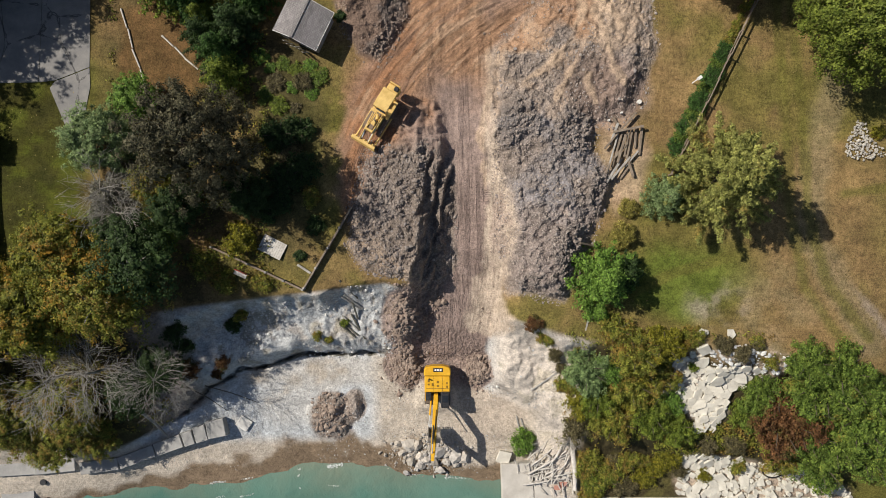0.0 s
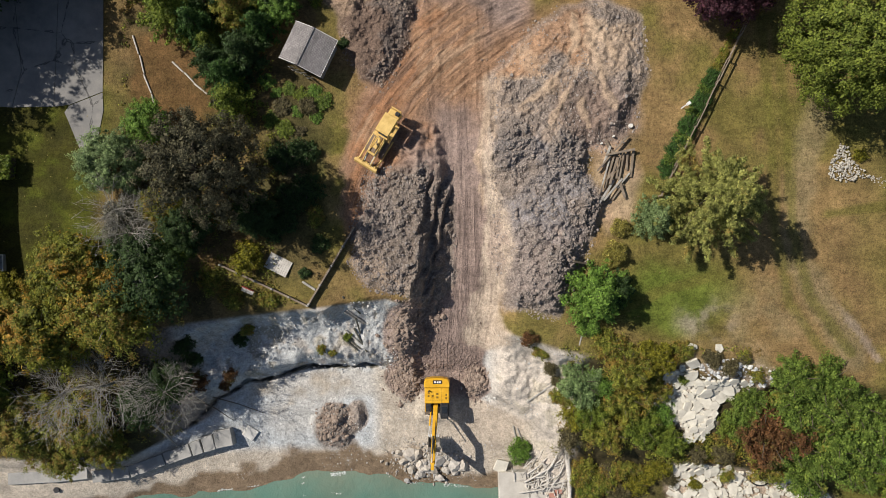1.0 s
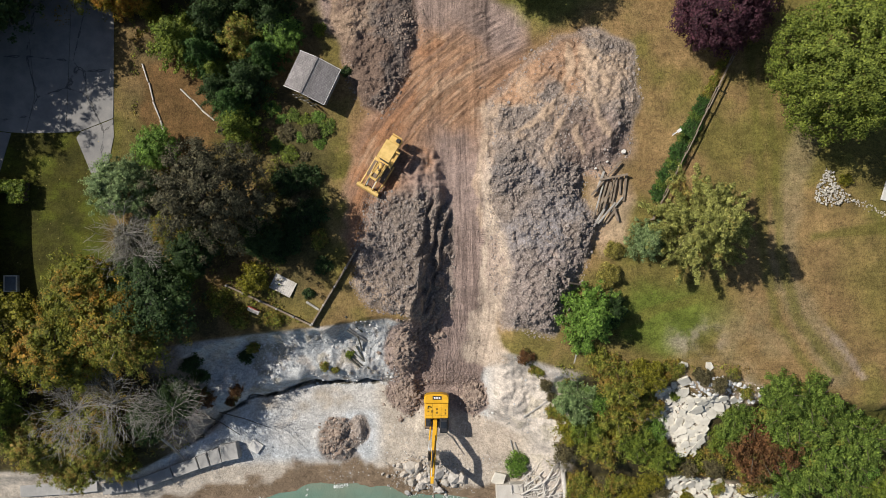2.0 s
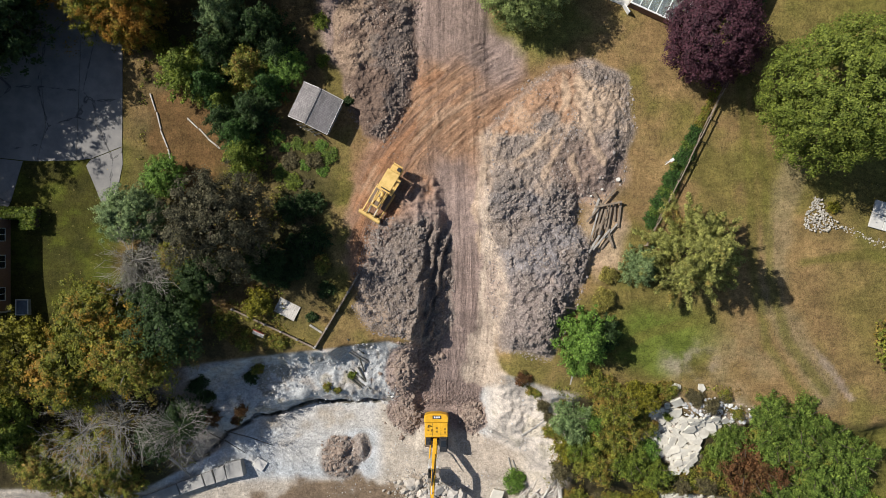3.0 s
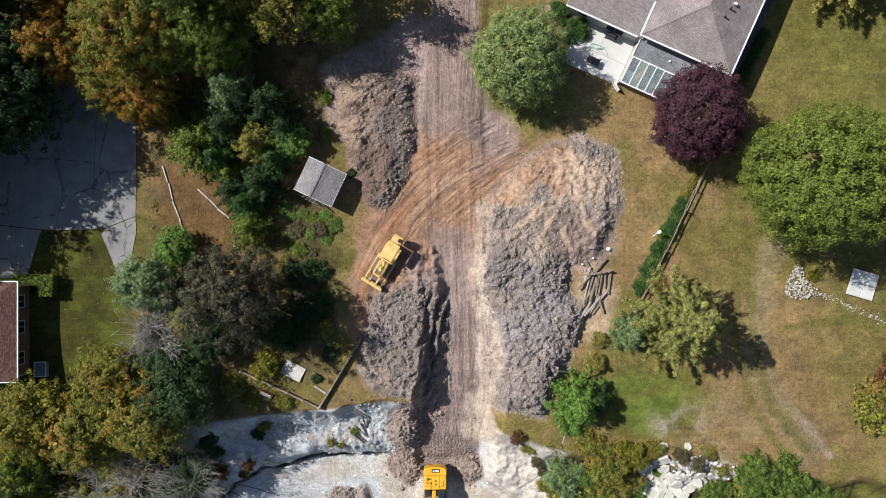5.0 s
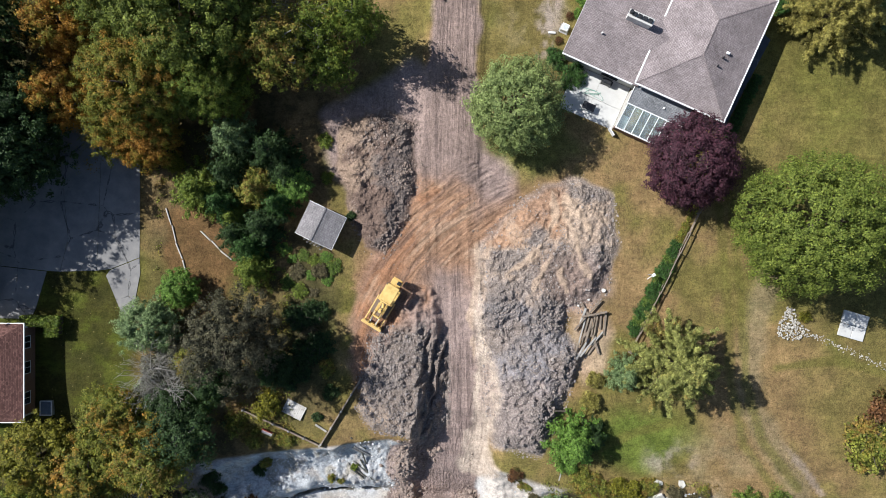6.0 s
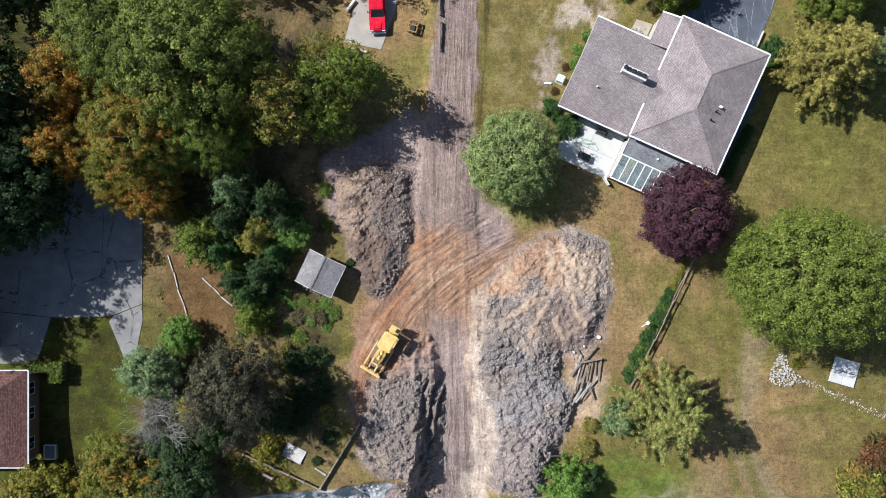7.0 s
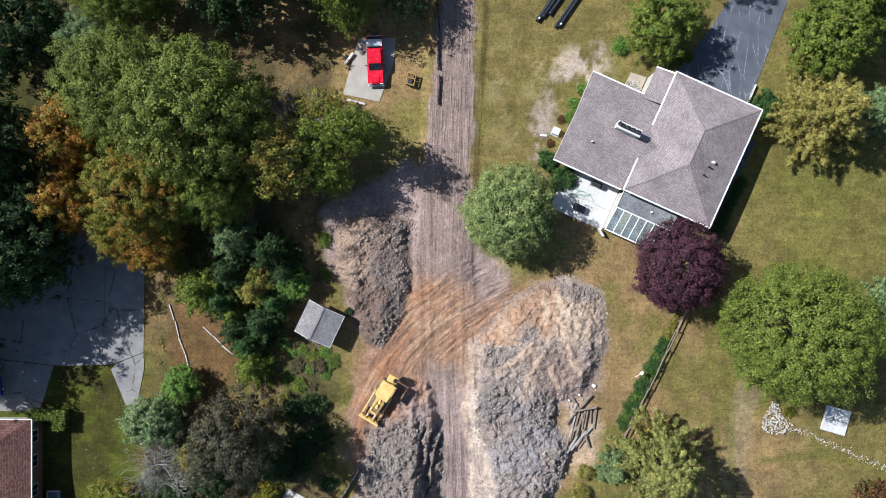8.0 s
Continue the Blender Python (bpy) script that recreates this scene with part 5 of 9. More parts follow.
# the large bushes beyond the slabs
slope_shrubs((
    (36.8, -11.6, 1.15, 1, "verdant", "large green bush on the slope"), (40.4, -12.4, 1.3, 0, "verdant", "large green bush on the slope"), (44.2, -14.8, 1.3, 1, "verdant", "large green bush on the slope"),
    (47.6, -17.0, 1.3, 0, "verdant", "large green bush on the slope"), (33.4, -14.6, 0.9, 1, "verdant", "large green bush beside the broken slabs"), (32.2, -17.6, 0.8, 0, "forest", "green bush beside the broken slabs"),
    (37.6, -18.4, 1.4, 1, "rust", "rust-brown bush among the green ones"), (42.0, -20.6, 1.4, 1, "verdant", "large green bush on the slope"), (45.2, -22.0, 1.2, 0, "verdant", "large green bush on the slope"),
    (16.4, -23.8, 0.7, 0, "thicket", "olive brush at the shore"), (18.6, -25.2, 0.75, 1, "thicket", "olive brush at the shore"), (20.8, -23.6, 0.7, 2, "thicket", "olive brush at the shore"),
    (22.6, -25.6, 0.65, 0, "yellow", "yellow brush at the shore"), (25.0, -23.4, 0.7, 1, "yellow", "yellow brush at the shore"), (16.8, -26.4, 0.6, 2, "forest", "green brush at the shore"), (20.4, -26.8, 0.6, 0, "dull", "dry brush at the shore"),
    (28.6, -9.8, 0.4, 1, "dull", "dry weeds on the scree"), (30.4, -10.6, 0.45, 2, "dull", "dry weeds on the scree"), (33.4, -11.4, 0.4, 0, "thicket", "olive weeds on the scree"), (31.8, -9.4, 0.35, 1, "thicket", "olive weeds on the scree"), (26.2, -12.0, 0.35, 2, "forest", "green weeds among the slabs"),
    (38.6, -17.0, 1.2, 1, "verdant", "large green bush on the slope"), (38.6, -19.6, 1.3, 0, "verdant", "large green bush on the slope"), (42.4, -14.0, 1.0, 1, "verdant", "large green bush on the slope"),
    (46.0, -19.4, 1.2, 0, "verdant", "large green bush on the slope"), (31.6, -21.0, 0.6, 0, "dull", "dry brush on the slope"), (38.4, -14.4, 1.5, 1, "verdant", "large green bush on the slope"),
    (39.8, -14.4, 1.6, 0, "verdant", "large green bush on the slope"), (43.6, -18.0, 1.6, 2, "verdant", "large green bush on the slope"), (40.6, -22.6, 1.5, 1, "verdant", "large green bush on the slope"),
    (33.2, -17.0, 1.0, 0, "verdant", "large green bush on the slope"), (35.6, -18.2, 1.65, 2, "rust", "rust-brown bush among the green ones"), (36.2, -22.4, 1.0, 0, "thicket", "olive bush on the slope"),
    (48.2, -21.0, 0.8, 1, "bright", "bright green bush on the slope"), (46.5, -22.8, 1.3, 2, "verdant", "large green bush on the slope"), (50.5, -24.0, 1.2, 1, "forest", "green bush on the slope")))
# brush at the shore, on the clay face and at the bluff's edge
slope_shrubs((
    (13.2, -14.4, 0.55, 1, "thicket", "olive shrub on the slope"), (25.2, -8.9, 0.55, 1, "thicket", "olive shrub at the bluff's edge"), (31.8, -9.6, 0.35, 2, "dull", "dry weeds at the bluff's edge"),
    (28.0, -9.4, 0.32, 0, "dull", "dry weeds at the bluff's edge"), (28.6, -21.2, 0.55, 2, "dull", "dry brush on the slope"), (24.0, -24.4, 0.55, 1, "yellow", "yellow shrub among the broken slabs"),
    (26.6, -24.8, 0.5, 0, "dull", "dry brush among the broken slabs"), (22.4, -23.6, 0.45, 2, "thicket", "green shrub among the broken slabs"), (29.4, -25.6, 0.4, 1, "yellow", "yellow shrub among the broken slabs"),
    (19.4, -23.8, 0.5, 1, "dull", "dry brush at the shore"), (33.0, -24.2, 0.5, 2, "thicket", "green shrub among the broken slabs"), (16.2, -24.6, 0.7, 2, "thicket", "green shrub at the shore"),
    (18.6, -25.6, 0.6, 0, "forest", "green shrub at the shore"), (21.2, -26.6, 0.5, 1, "dull", "dry brush at the shore"), (16.8, -27.4, 0.7, 1, "thicket", "green shrub at the shore"),
    (9.2, -7.6, 0.42, 1, "rust", "brown brush at the bluff's edge"), (10.6, -9.2, 0.45, 2, "thicket", "olive brush on the clay face"), (11.8, -11.0, 0.4, 0, "dull", "dry brush on the clay face"),
    (12.6, -12.6, 0.35, 2, "dull", "dry brush on the clay face")))


for i, (x, y) in enumerate(((-17.6, 18.4), (-16.2, 18.8), (-14.8, 18.2), (-17.0, 17.0), (-15.4, 16.4), (-13.6, 18.6), (-18.2, 15.6), (-16.6, 14.6), (-15.0, 14.4), (-13.4, 16.0), (-18.6, 19.6), (-12.6, 17.4))):
    plant("ivy", BUSH[i % 2], x, y, LEAF[("bright", "verdant", "forest", "dull", "bright")[i % 5]], "low green ivy below the shed", "ivy", turn=67 * i, scale=0.28 + 0.06 * (i * 5 % 4), tall=0.6, group="ivy patch")


def ground_cover():
    """Weeds and fallen leaves under the wood and on the slopes, as one mass."""
    rng = np.random.RandomState(21)
    spots = []
    for x0, x1, y0, y1, n in ((-50, -15, -20, 34, 2600), (13, 34, -22, -8.6, 500), (23, 35, -22.6, -18.8, 420), (-24, -17, -4.5, 1, 90)):
        x, y = rng.uniform(x0, x1, n), rng.uniform(y0, y1, n)
        keep = (height(x, y) > 2.6) & ~((x < -34) & (y > -1) & (y < 29)) & ~((np.abs(x + 29) < 4.5) & (y > 14) & (y < 26)) & ~((np.abs(x + 13.7) < 3.2) & (np.abs(y - 22.3) < 3.2)) & ~((x > -17.5) & (y > -3))
        keep &= ~((x > 23) & (x < 34) & (y < -9) & (y > -18.6)) & ~((x > -30) & (x < 10) & (y < np.interp(x, [-30, -14, -9], [-5.6, -3.4, -2.6])))
        spots.append(np.stack([x[keep], y[keep], height(x[keep], y[keep]) + 0.12], -1))
    v, f = leaves(rng, np.concatenate(spots), 14, 0.17, 0.24, 0.4)
    tagged(part("weeds", raw_mesh("weeds", v, f), LEAF["thicket"]), "low weeds and dry undergrowth", "undergrowth", kind="stuff")


ground_cover()


# ---------------------------------------------------------------- building materials
def shingle_material(name, dark, light, across="X", size=0.145):
    """Asphalt shingles: courses with butt joints, each tab its own shade, weather stains."""
    n = Nodes(name, 0.92, 0.2)
    at = n.coords((1, 1, 1), "Object")
    if across == "Y":
        turn = n.add("ShaderNodeMapping")
        turn.inputs["Rotation"].default_value = (0, 0, radians(90))
        n.put(at, turn.inputs["Vector"])
        at = turn.outputs["Vector"]
    b = n.add("ShaderNodeTexBrick")
    n.put(at, b.inputs["Vector"])
    b.inputs["Scale"].default_value, b.inputs["Brick Width"].default_value, b.inputs["Row Height"].default_value = 1.0, 0.32, size
    b.inputs["Mortar Size"].default_value, b.inputs["Mortar Smooth"].default_value, b.inputs["Bias"].default_value = 0.012, 0.3, 0.0
    b.inputs["Color1"].default_value, b.inputs["Color2"].default_value = (*dark, 1), (*light, 1)
    b.inputs["Mortar"].default_value = (dark[0] * 0.5, dark[1] * 0.5, dark[2] * 0.5, 1)
    stain, grit = n.noise(0.45, 4, n.coords()), n.noise(26, 2, n.coords())
    shade = n.math("MULTIPLY", n.range(stain, 0.3, 0.7, 0.8, 1.18), n.range(grit, 0.3, 0.7, 0.8, 1.2))
    n.colour(n.mix(1.0, b.outputs["Color"], n.grey(shade), "MULTIPLY"))
    n.bump(n.math("SUBTRACT", grit, b.outputs["Fac"]), 0.5, 0.02)
    return n.mat


def concrete_material(name, dark, light, joints=0.0):
    n = Nodes(name, 0.88, 0.25)
    stain, fine = n.noise(0.55, 6, n.coords(), 0.65), n.noise(14, 3, n.coords())
    both = n.math("ADD", n.math("MULTIPLY", stain, 0.75), n.math("MULTIPLY", fine, 0.25))
    col = n.ramp(both, (0.33, dark), (0.66, light))
    n.colour(col)
    n.bump(fine, 0.25, 0.01)
    return n.mat


def driveway_material():
    """Old grey concrete with dark branching cracks."""
    n = Nodes("old_cracked_concrete", 0.88, 0.25)
    stain, fine = n.noise(0.5, 6, n.coords(), 0.65), n.noise(14, 3, n.coords())
    base = n.ramp(n.math("ADD", n.math("MULTIPLY", stain, 0.75), n.math("MULTIPLY", fine, 0.25)), (0.33, (0.155, 0.154, 0.156)), (0.66, (0.275, 0.262, 0.246)))
    edge = n.cells(0.16, n.coords(), "Distance", "DISTANCE_TO_EDGE")
    wob = n.math("ADD", edge, n.math("MULTIPLY", n.math("SUBTRACT", n.noise(0.9, 5, n.coords()), 0.5), 0.14))
    crack = n.range(n.math("ABSOLUTE", wob), 0.0, 0.014, 1.0, 0.0)
    n.colour(n.mix(n.math("MULTIPLY", crack, 0.85), base, (0.05, 0.05, 0.05, 1)))
    n.bump(fine, 0.25, 0.01)
    return n.mat


def asphalt_material():
    n = Nodes("asphalt_with_pale_cracks", 0.85, 0.3)
    grit, stain = n.noise(30, 2, n.coords()), n.noise(0.5, 4, n.coords())
    base = n.ramp(n.math("ADD", n.math("MULTIPLY", grit, 0.4), n.math("MULTIPLY", stain, 0.6)), (0.3, (0.055, 0.062, 0.080)), (0.7, (0.120, 0.130, 0.155)))
    turn = n.add("ShaderNodeMapping")
    turn.inputs["Rotation"].default_value, turn.inputs["Scale"].default_value = (0, 0, radians(24)), (1.5, 0.4, 1)
    n.put(n.coords(), turn.inputs["Vector"])
    warp = turn.outputs["Vector"]
    crack = n.cells(0.55, warp, "Distance", "DISTANCE_TO_EDGE")
    wob = n.math("ADD", crack, n.math("MULTIPLY", n.math("SUBTRACT", n.noise(2.2, 4, n.coords()), 0.5), 0.12))
    line = n.math("MULTIPLY", n.range(n.math("ABSOLUTE", wob), 0.0, 0.035, 1.0, 0.0), n.range(n.noise(0.35, 3, n.coords()), 0.42, 0.6, 0.0, 0.75))
    n.colour(n.mix(line, base, (0.30, 0.32, 0.35, 1)))
    n.bump(grit, 0.4, 0.01)
    return n.mat


ROOF_U = shingle_material("grey_brown_shingles_u", (0.240, 0.200, 0.195), (0.335, 0.285, 0.280), "X")
ROOF_V = shingle_material("grey_brown_shingles_v", (0.240, 0.200, 0.195), (0.335, 0.285, 0.280), "Y")
ROOF_GREY = shingle_material("blue_grey_shingles", (0.170, 0.175, 0.185), (0.270, 0.275, 0.285), "X")
ROOF_RED = shingle_material("red_brown_shingles", (0.085, 0.042, 0.035), (0.180, 0.095, 0.080), "X", 0.16)
ROOF_SHED = shingle_material("weathered_grey_shingles", (0.210, 0.196, 0.198), (0.320, 0.300, 0.298), "Y", 0.13)
WHITE = mottled("white_paint", (0.66, 0.66, 0.65), (0.82, 0.82, 0.80), 2.0, 0.5, 0.4, bump=0.08)
SIDING = mottled("cream_siding", (0.42, 0.40, 0.36), (0.56, 0.54, 0.49), 1.5, 0.7, 0.3, bump=0.1)
BRICKWORK = mottled("brown_brick", (0.16, 0.09, 0.06), (0.28, 0.17, 0.12), 9, 0.9, 0.2, bump=0.5)
CONCRETE = concrete_material("grey_concrete", (0.24, 0.24, 0.235), (0.40, 0.39, 0.375))
PALE_CONCRETE = concrete_material("pale_concrete", (0.58, 0.56, 0.52), (0.76, 0.74, 0.70))
BROKEN = concrete_material("broken_pale_concrete", (0.44, 0.41, 0.35), (0.68, 0.65, 0.57))
DARK_METAL = mottled("dark_metal", (0.015, 0.016, 0.018), (0.05, 0.05, 0.055), 5, 0.5, 0.5, 0.3, 0.1)
BLACK_RUBBER = mottled("black_rubber", (0.012, 0.012, 0.013), (0.035, 0.034, 0.033), 6, 0.85, 0.3, bump=0.3)
TIMBER = mottled("weathered_timber", (0.13, 0.10, 0.075), (0.30, 0.245, 0.19), 2.5, 0.9, 0.2, bump=0.5)
GREY_TIMBER = mottled("silvered_timber", (0.22, 0.205, 0.185), (0.46, 0.44, 0.405), 3.0, 0.9, 0.2, bump=0.5)
DRIFT = mottled("bleached_driftwood", (0.36, 0.33, 0.30), (0.66, 0.63, 0.58), 3.0, 0.9, 0.15, bump=0.5)
GREEN_TIMBER = mottled("dark_wet_timber", (0.055, 0.055, 0.045), (0.15, 0.145, 0.12), 3.0, 0.9, 0.2, bump=0.5)
PATIO_CONCRETE = concrete_material("white_patio_concrete", (0.47, 0.46, 0.43), (0.60, 0.59, 0.56))
ASPHALT = asphalt_material()
OLD_CONCRETE = driveway_material()


def glass_material(name, tint, rough=0.05):
    n = Nodes(name, rough, 0.6)
    n.bsdf.inputs["Transmission Weight"].default_value = 0.85
    n.bsdf.inputs["IOR"].default_value = 1.45
    n.colour(n.ramp(n.noise(1.2, 2, n.coords()), (0.35, tint), (0.65, tuple(min(1, c * 1.25) for c in tint))))
    return n.mat


GLASS = glass_material("greenish_glass", (0.70, 0.80, 0.82))
DARK_GLASS = mottled("tinted_window", (0.010, 0.014, 0.018), (0.03, 0.035, 0.042), 2, 0.08, 0.7, bump=0.0)


def slope(name, corners, thick, material, parent, label=""):
    """One pitched face of a roof, as a slab."""
    bm = bmesh.new()
    top = [bm.verts.new(c) for c in corners]
    low = [bm.verts.new((c[0], c[1], c[2] - thick)) for c in corners]
    n = len(corners)
    bm.faces.new(top), bm.faces.new(low[::-1])
    for i in range(n):
        bm.faces.new((low[i], low[(i + 1) % n], top[(i + 1) % n], top[i]))
    bmesh.ops.recalc_face_normals(bm, faces=bm.faces)
    return part(name, bm, material, parent, label)


def edge_board(a, b, parent, name="fascia", w=0.16, h=0.2, mat=None):
    """A white gutter or rake board from a to b."""
    a, b = Vector(a), Vector(b)
    d = b - a
    bm = box((d.length + 0.05, w, h), (0, 0, 0), 0.02)
    ob = part(name, bm, mat or WHITE, parent)
    ob.matrix_basis = Matrix.Translation((a + b) / 2) @ d.to_track_quat("X", "Z").to_matrix().to_4x4()
    return ob


def wall_with_openings(name, u0, u1, z0, z1, openings, thick, material, parent):
    """A wall along u with its openings cut through; it stands at v = 0 and is thick towards +v."""
    bm = bmesh.new()
    cuts = sorted({u0, u1, *[o[0] for o in openings], *[o[1] for o in openings]})
    for a, b in zip(cuts[:-1], cuts[1:]):
        hole = [o for o in openings if o[0] <= a + 1e-4 and o[1] >= b - 1e-4]
        spans = [(z0, z1)] if not hole else [(z0, hole[0][2]), (hole[0][3], z1)]
        for lo, hi in spans:
            if hi - lo > 0.02:
                box((b - a, thick, hi - lo), ((a + b) / 2, thick / 2, (lo + hi) / 2), bm=bm)
    return part(name, bm, material, parent)


def window_part(parent, at, size, turn=0.0, name="window"):
    """A window: frame with a pane in it, at the middle of its opening."""
    w, h = size
    bm = box((w, 0.09, 0.07), (0, 0, h / 2 - 0.035))
    box((w, 0.09, 0.07), (0, 0, -h / 2 + 0.035), bm=bm)
    box((0.07, 0.09, h - 0.14), (-w / 2 + 0.035, 0, 0), bm=bm)
    box((0.07, 0.09, h - 0.14), (w / 2 - 0.035, 0, 0), bm=bm)
    box((0.05, 0.07, h - 0.14), (0, 0, 0), bm=bm)
    ob = part(name, bm, WHITE, parent)
    ob.matrix_basis = pose(*at, 0, 0, turn)
    part("pane", box((w - 0.14, 0.02, h - 0.14)), DARK_GLASS, ob)
    return ob


def bungalow():
    g = 11.45
    ob = thing("house", "single-storey bungalow with grey-brown shingle roof and white trim", "house", (14.2, 42.0, g), -24.2)
    ew, ee = 14.75 - g, 15.75 - g  # eaves of the low and the raised part
    # walls, 0.5 m inside the eaves
    for nm, u0, u1, v0, turn, top, holes in (
            ("wall", 0.5, 9.0, 0.5, 0, ew, [(1.4, 2.8, 0.9, 2.3), (5.2, 7.4, 0.2, 2.3)]), ("wall", 9.0, 19.2, 0.5, 0, ee, [(16.2, 18.2, 0.9, 2.3)])):
        w = wall_with_openings(nm, u0, u1, -0.3, top, holes, 0.2, SIDING, ob)
        w.location = (0, v0, 0)
        for h in holes:
            window_part(ob, ((h[0] + h[1]) / 2, v0 + 0.08, (h[2] + h[3]) / 2), (h[1] - h[0], h[3] - h[2]))
    for at, length, top, holes in (((0.7, 0.7, 0), 10.2, ew, [(2.0, 3.4, 0.9, 2.3), (6.0, 7.4, 0.9, 2.3)]), ((19.2, 0.5, 0), 14.0, ee, [(3.0, 4.6, 0.9, 2.3), (9.5, 11.1, 0.9, 2.3)]), ((6.95, 10.9, 0), 3.6, ew, [])):
        w = wall_with_openings("wall", 0, length, -0.3, top, holes, 0.2, SIDING, ob)
        w.matrix_basis = pose(*at, 0, 0, 90)
        for h in holes:
            window_part(ob, (at[0] - 0.1, at[1] + (h[0] + h[1]) / 2, (h[2] + h[3]) / 2), (h[1] - h[0], h[3] - h[2]), 90)
    for u0, u1, v, top, holes in ((0.5, 6.95, 10.7, ew, [(2.2, 3.8, 0.9, 2.3)]), (6.75, 9.0, 14.3, ew, [(7.2, 8.4, 0.0, 2.1)]), (9.0, 19.2, 14.3, ee, [(10.5, 15.0, 0.0, 2.3)])):
        w = wall_with_openings("wall", u0, u1, -0.3, top, holes, 0.2, SIDING, ob)
        w.location = (0, v, 0)
        for h in holes:
            window_part(ob, ((h[0] + h[1]) / 2, v + 0.1, (h[2] + h[3]) / 2), (h[1] - h[0], h[3] - h[2]), name="door")
    part("foundation", box((18.6, 13.6, 0.3), (9.85, 7.5, -0.2)), CONCRETE, ob)
    # low gabled west part, its ridge along u
    rz = ew + 1.5
    slope("roof_slope", [(0, 0, ew), (9.4, 0, ew), (11.2, 5.7, rz), (0, 5.7, rz)], 0.14, ROOF_U, ob)
    slope("roof_slope", [(0, 5.7, rz), (11.2, 5.7, rz), (9.4, 11.4, ew), (0, 11.4, ew)], 0.14, ROOF_U, ob)
    slope("roof_slope", [(6.65, 14.9, ew + 0.05), (6.65, 10.9, ew + 0.17), (9.0, 10.9, ew + 0.75), (9.0, 14.9, ew + 0.62)], 0.12, ROOF_V, ob)
    part("ridge_cap", box((9.4, 0.22, 0.05), (4.7, 5.7, rz + 0.015), 0.01), ROOF_V, ob)
    # raised hipped east part
    hz = ee + 1.75
    a, b, c, d, r1, r2 = (8.8, -0.05, ee), (19.75, -0.05, ee), (19.75, 15.0, ee), (8.8, 15.0, ee), (14.1, 5.3, hz), (14.1, 9.5, hz)
    slope("roof_slope", [a, b, r1], 0.14, ROOF_U, ob)
    slope("roof_slope", [b, c, r2, r1], 0.14, ROOF_V, ob)
    slope("roof_slope", [c, d, r2], 0.14, ROOF_U, ob)
    slope("roof_slope", [d, a, r1, r2], 0.14, ROOF_V, ob)
    for p, q in ((a, r1), (b, r1), (c, r2), (d, r2), (r1, r2)):
        p, q = Vector(p) + Vector((0, 0, 0.02)), Vector(q) + Vector((0, 0, 0.02))
        edge_board(p, q, ob, "ridge_cap", 0.14, 0.016, ROOF_V)
    for p, q in ((a, b), (b, c), (c, d), ((8.8, 0, ee), (8.8, 4.3, ee)), ((8.8, 8.2, ee), (8.8, 15, ee)), ((0, 0, ew), (8.7, 0, ew)), ((0, 11.4, ew), (6.6, 11.4, ew)), ((6.65, 14.9, ew + 0.1), (8.9, 14.9, ew + 0.6))):
        edge_board(Vector(p) + Vector((0, 0, -0.05)), Vector(q) + Vector((0, 0, -0.05)), ob, "gutter", 0.18, 0.2)
    for v0, v1, z0, z1 in ((0, 5.7, ew, rz), (5.7, 11.4, rz, ew)):
        edge_board((0, v0, z0 - 0.09), (0, v1, z1 - 0.09), ob, "rake_board", 0.06, 0.2, SIDING)
    gable = prism([(0.7, ew - 0.2), (10.7, ew - 0.2), (5.7, rz - 0.18)], 0.2, "x", (0.6, 0, 0))
    part("gable_wall", gable, SIDING, ob)
    # wide chimney with dark flue caps
    ch = part("chimney", box((2.8, 0.75, 2.1), (6.2, 6.2, rz + 0.1), 0.02), PALE_CONCRETE, ob, "pale rendered chimney")
    part("chimney_cap", box((3.0, 0.9, 0.1), (6.2, 6.2, rz + 1.2), 0.02), PATIO_CONCRETE, ch)
    for k in range(4):
        part("flue_cap", box((0.52, 0.44, 0.3), (5.4 + 0.62 * k, 6.2, rz + 1.4), 0.05), DARK_METAL, ch)
    part("flue_pipe", rod((4.95, 6.25, rz + 1.2), (4.95, 6.25, rz + 1.75), 0.2), DARK_METAL, ch)
    for u, v, z in ((3.1, 3.5, ew + 0.95), (16.4, 6.1, ee + 1.1), (16.2, 5.0, ee + 1.1)):
        part("vent_pipe", rod((u, v, z - 0.1), (u, v, z + 0.4), 0.09), DARK_METAL if u > 10 else WHITE, ob)
    part("roof_vent", box((0.4, 0.3, 0.28), (16.7, 6.8, ee + 1.15), 0.05), WHITE, ob)
    return ob


bungalow()


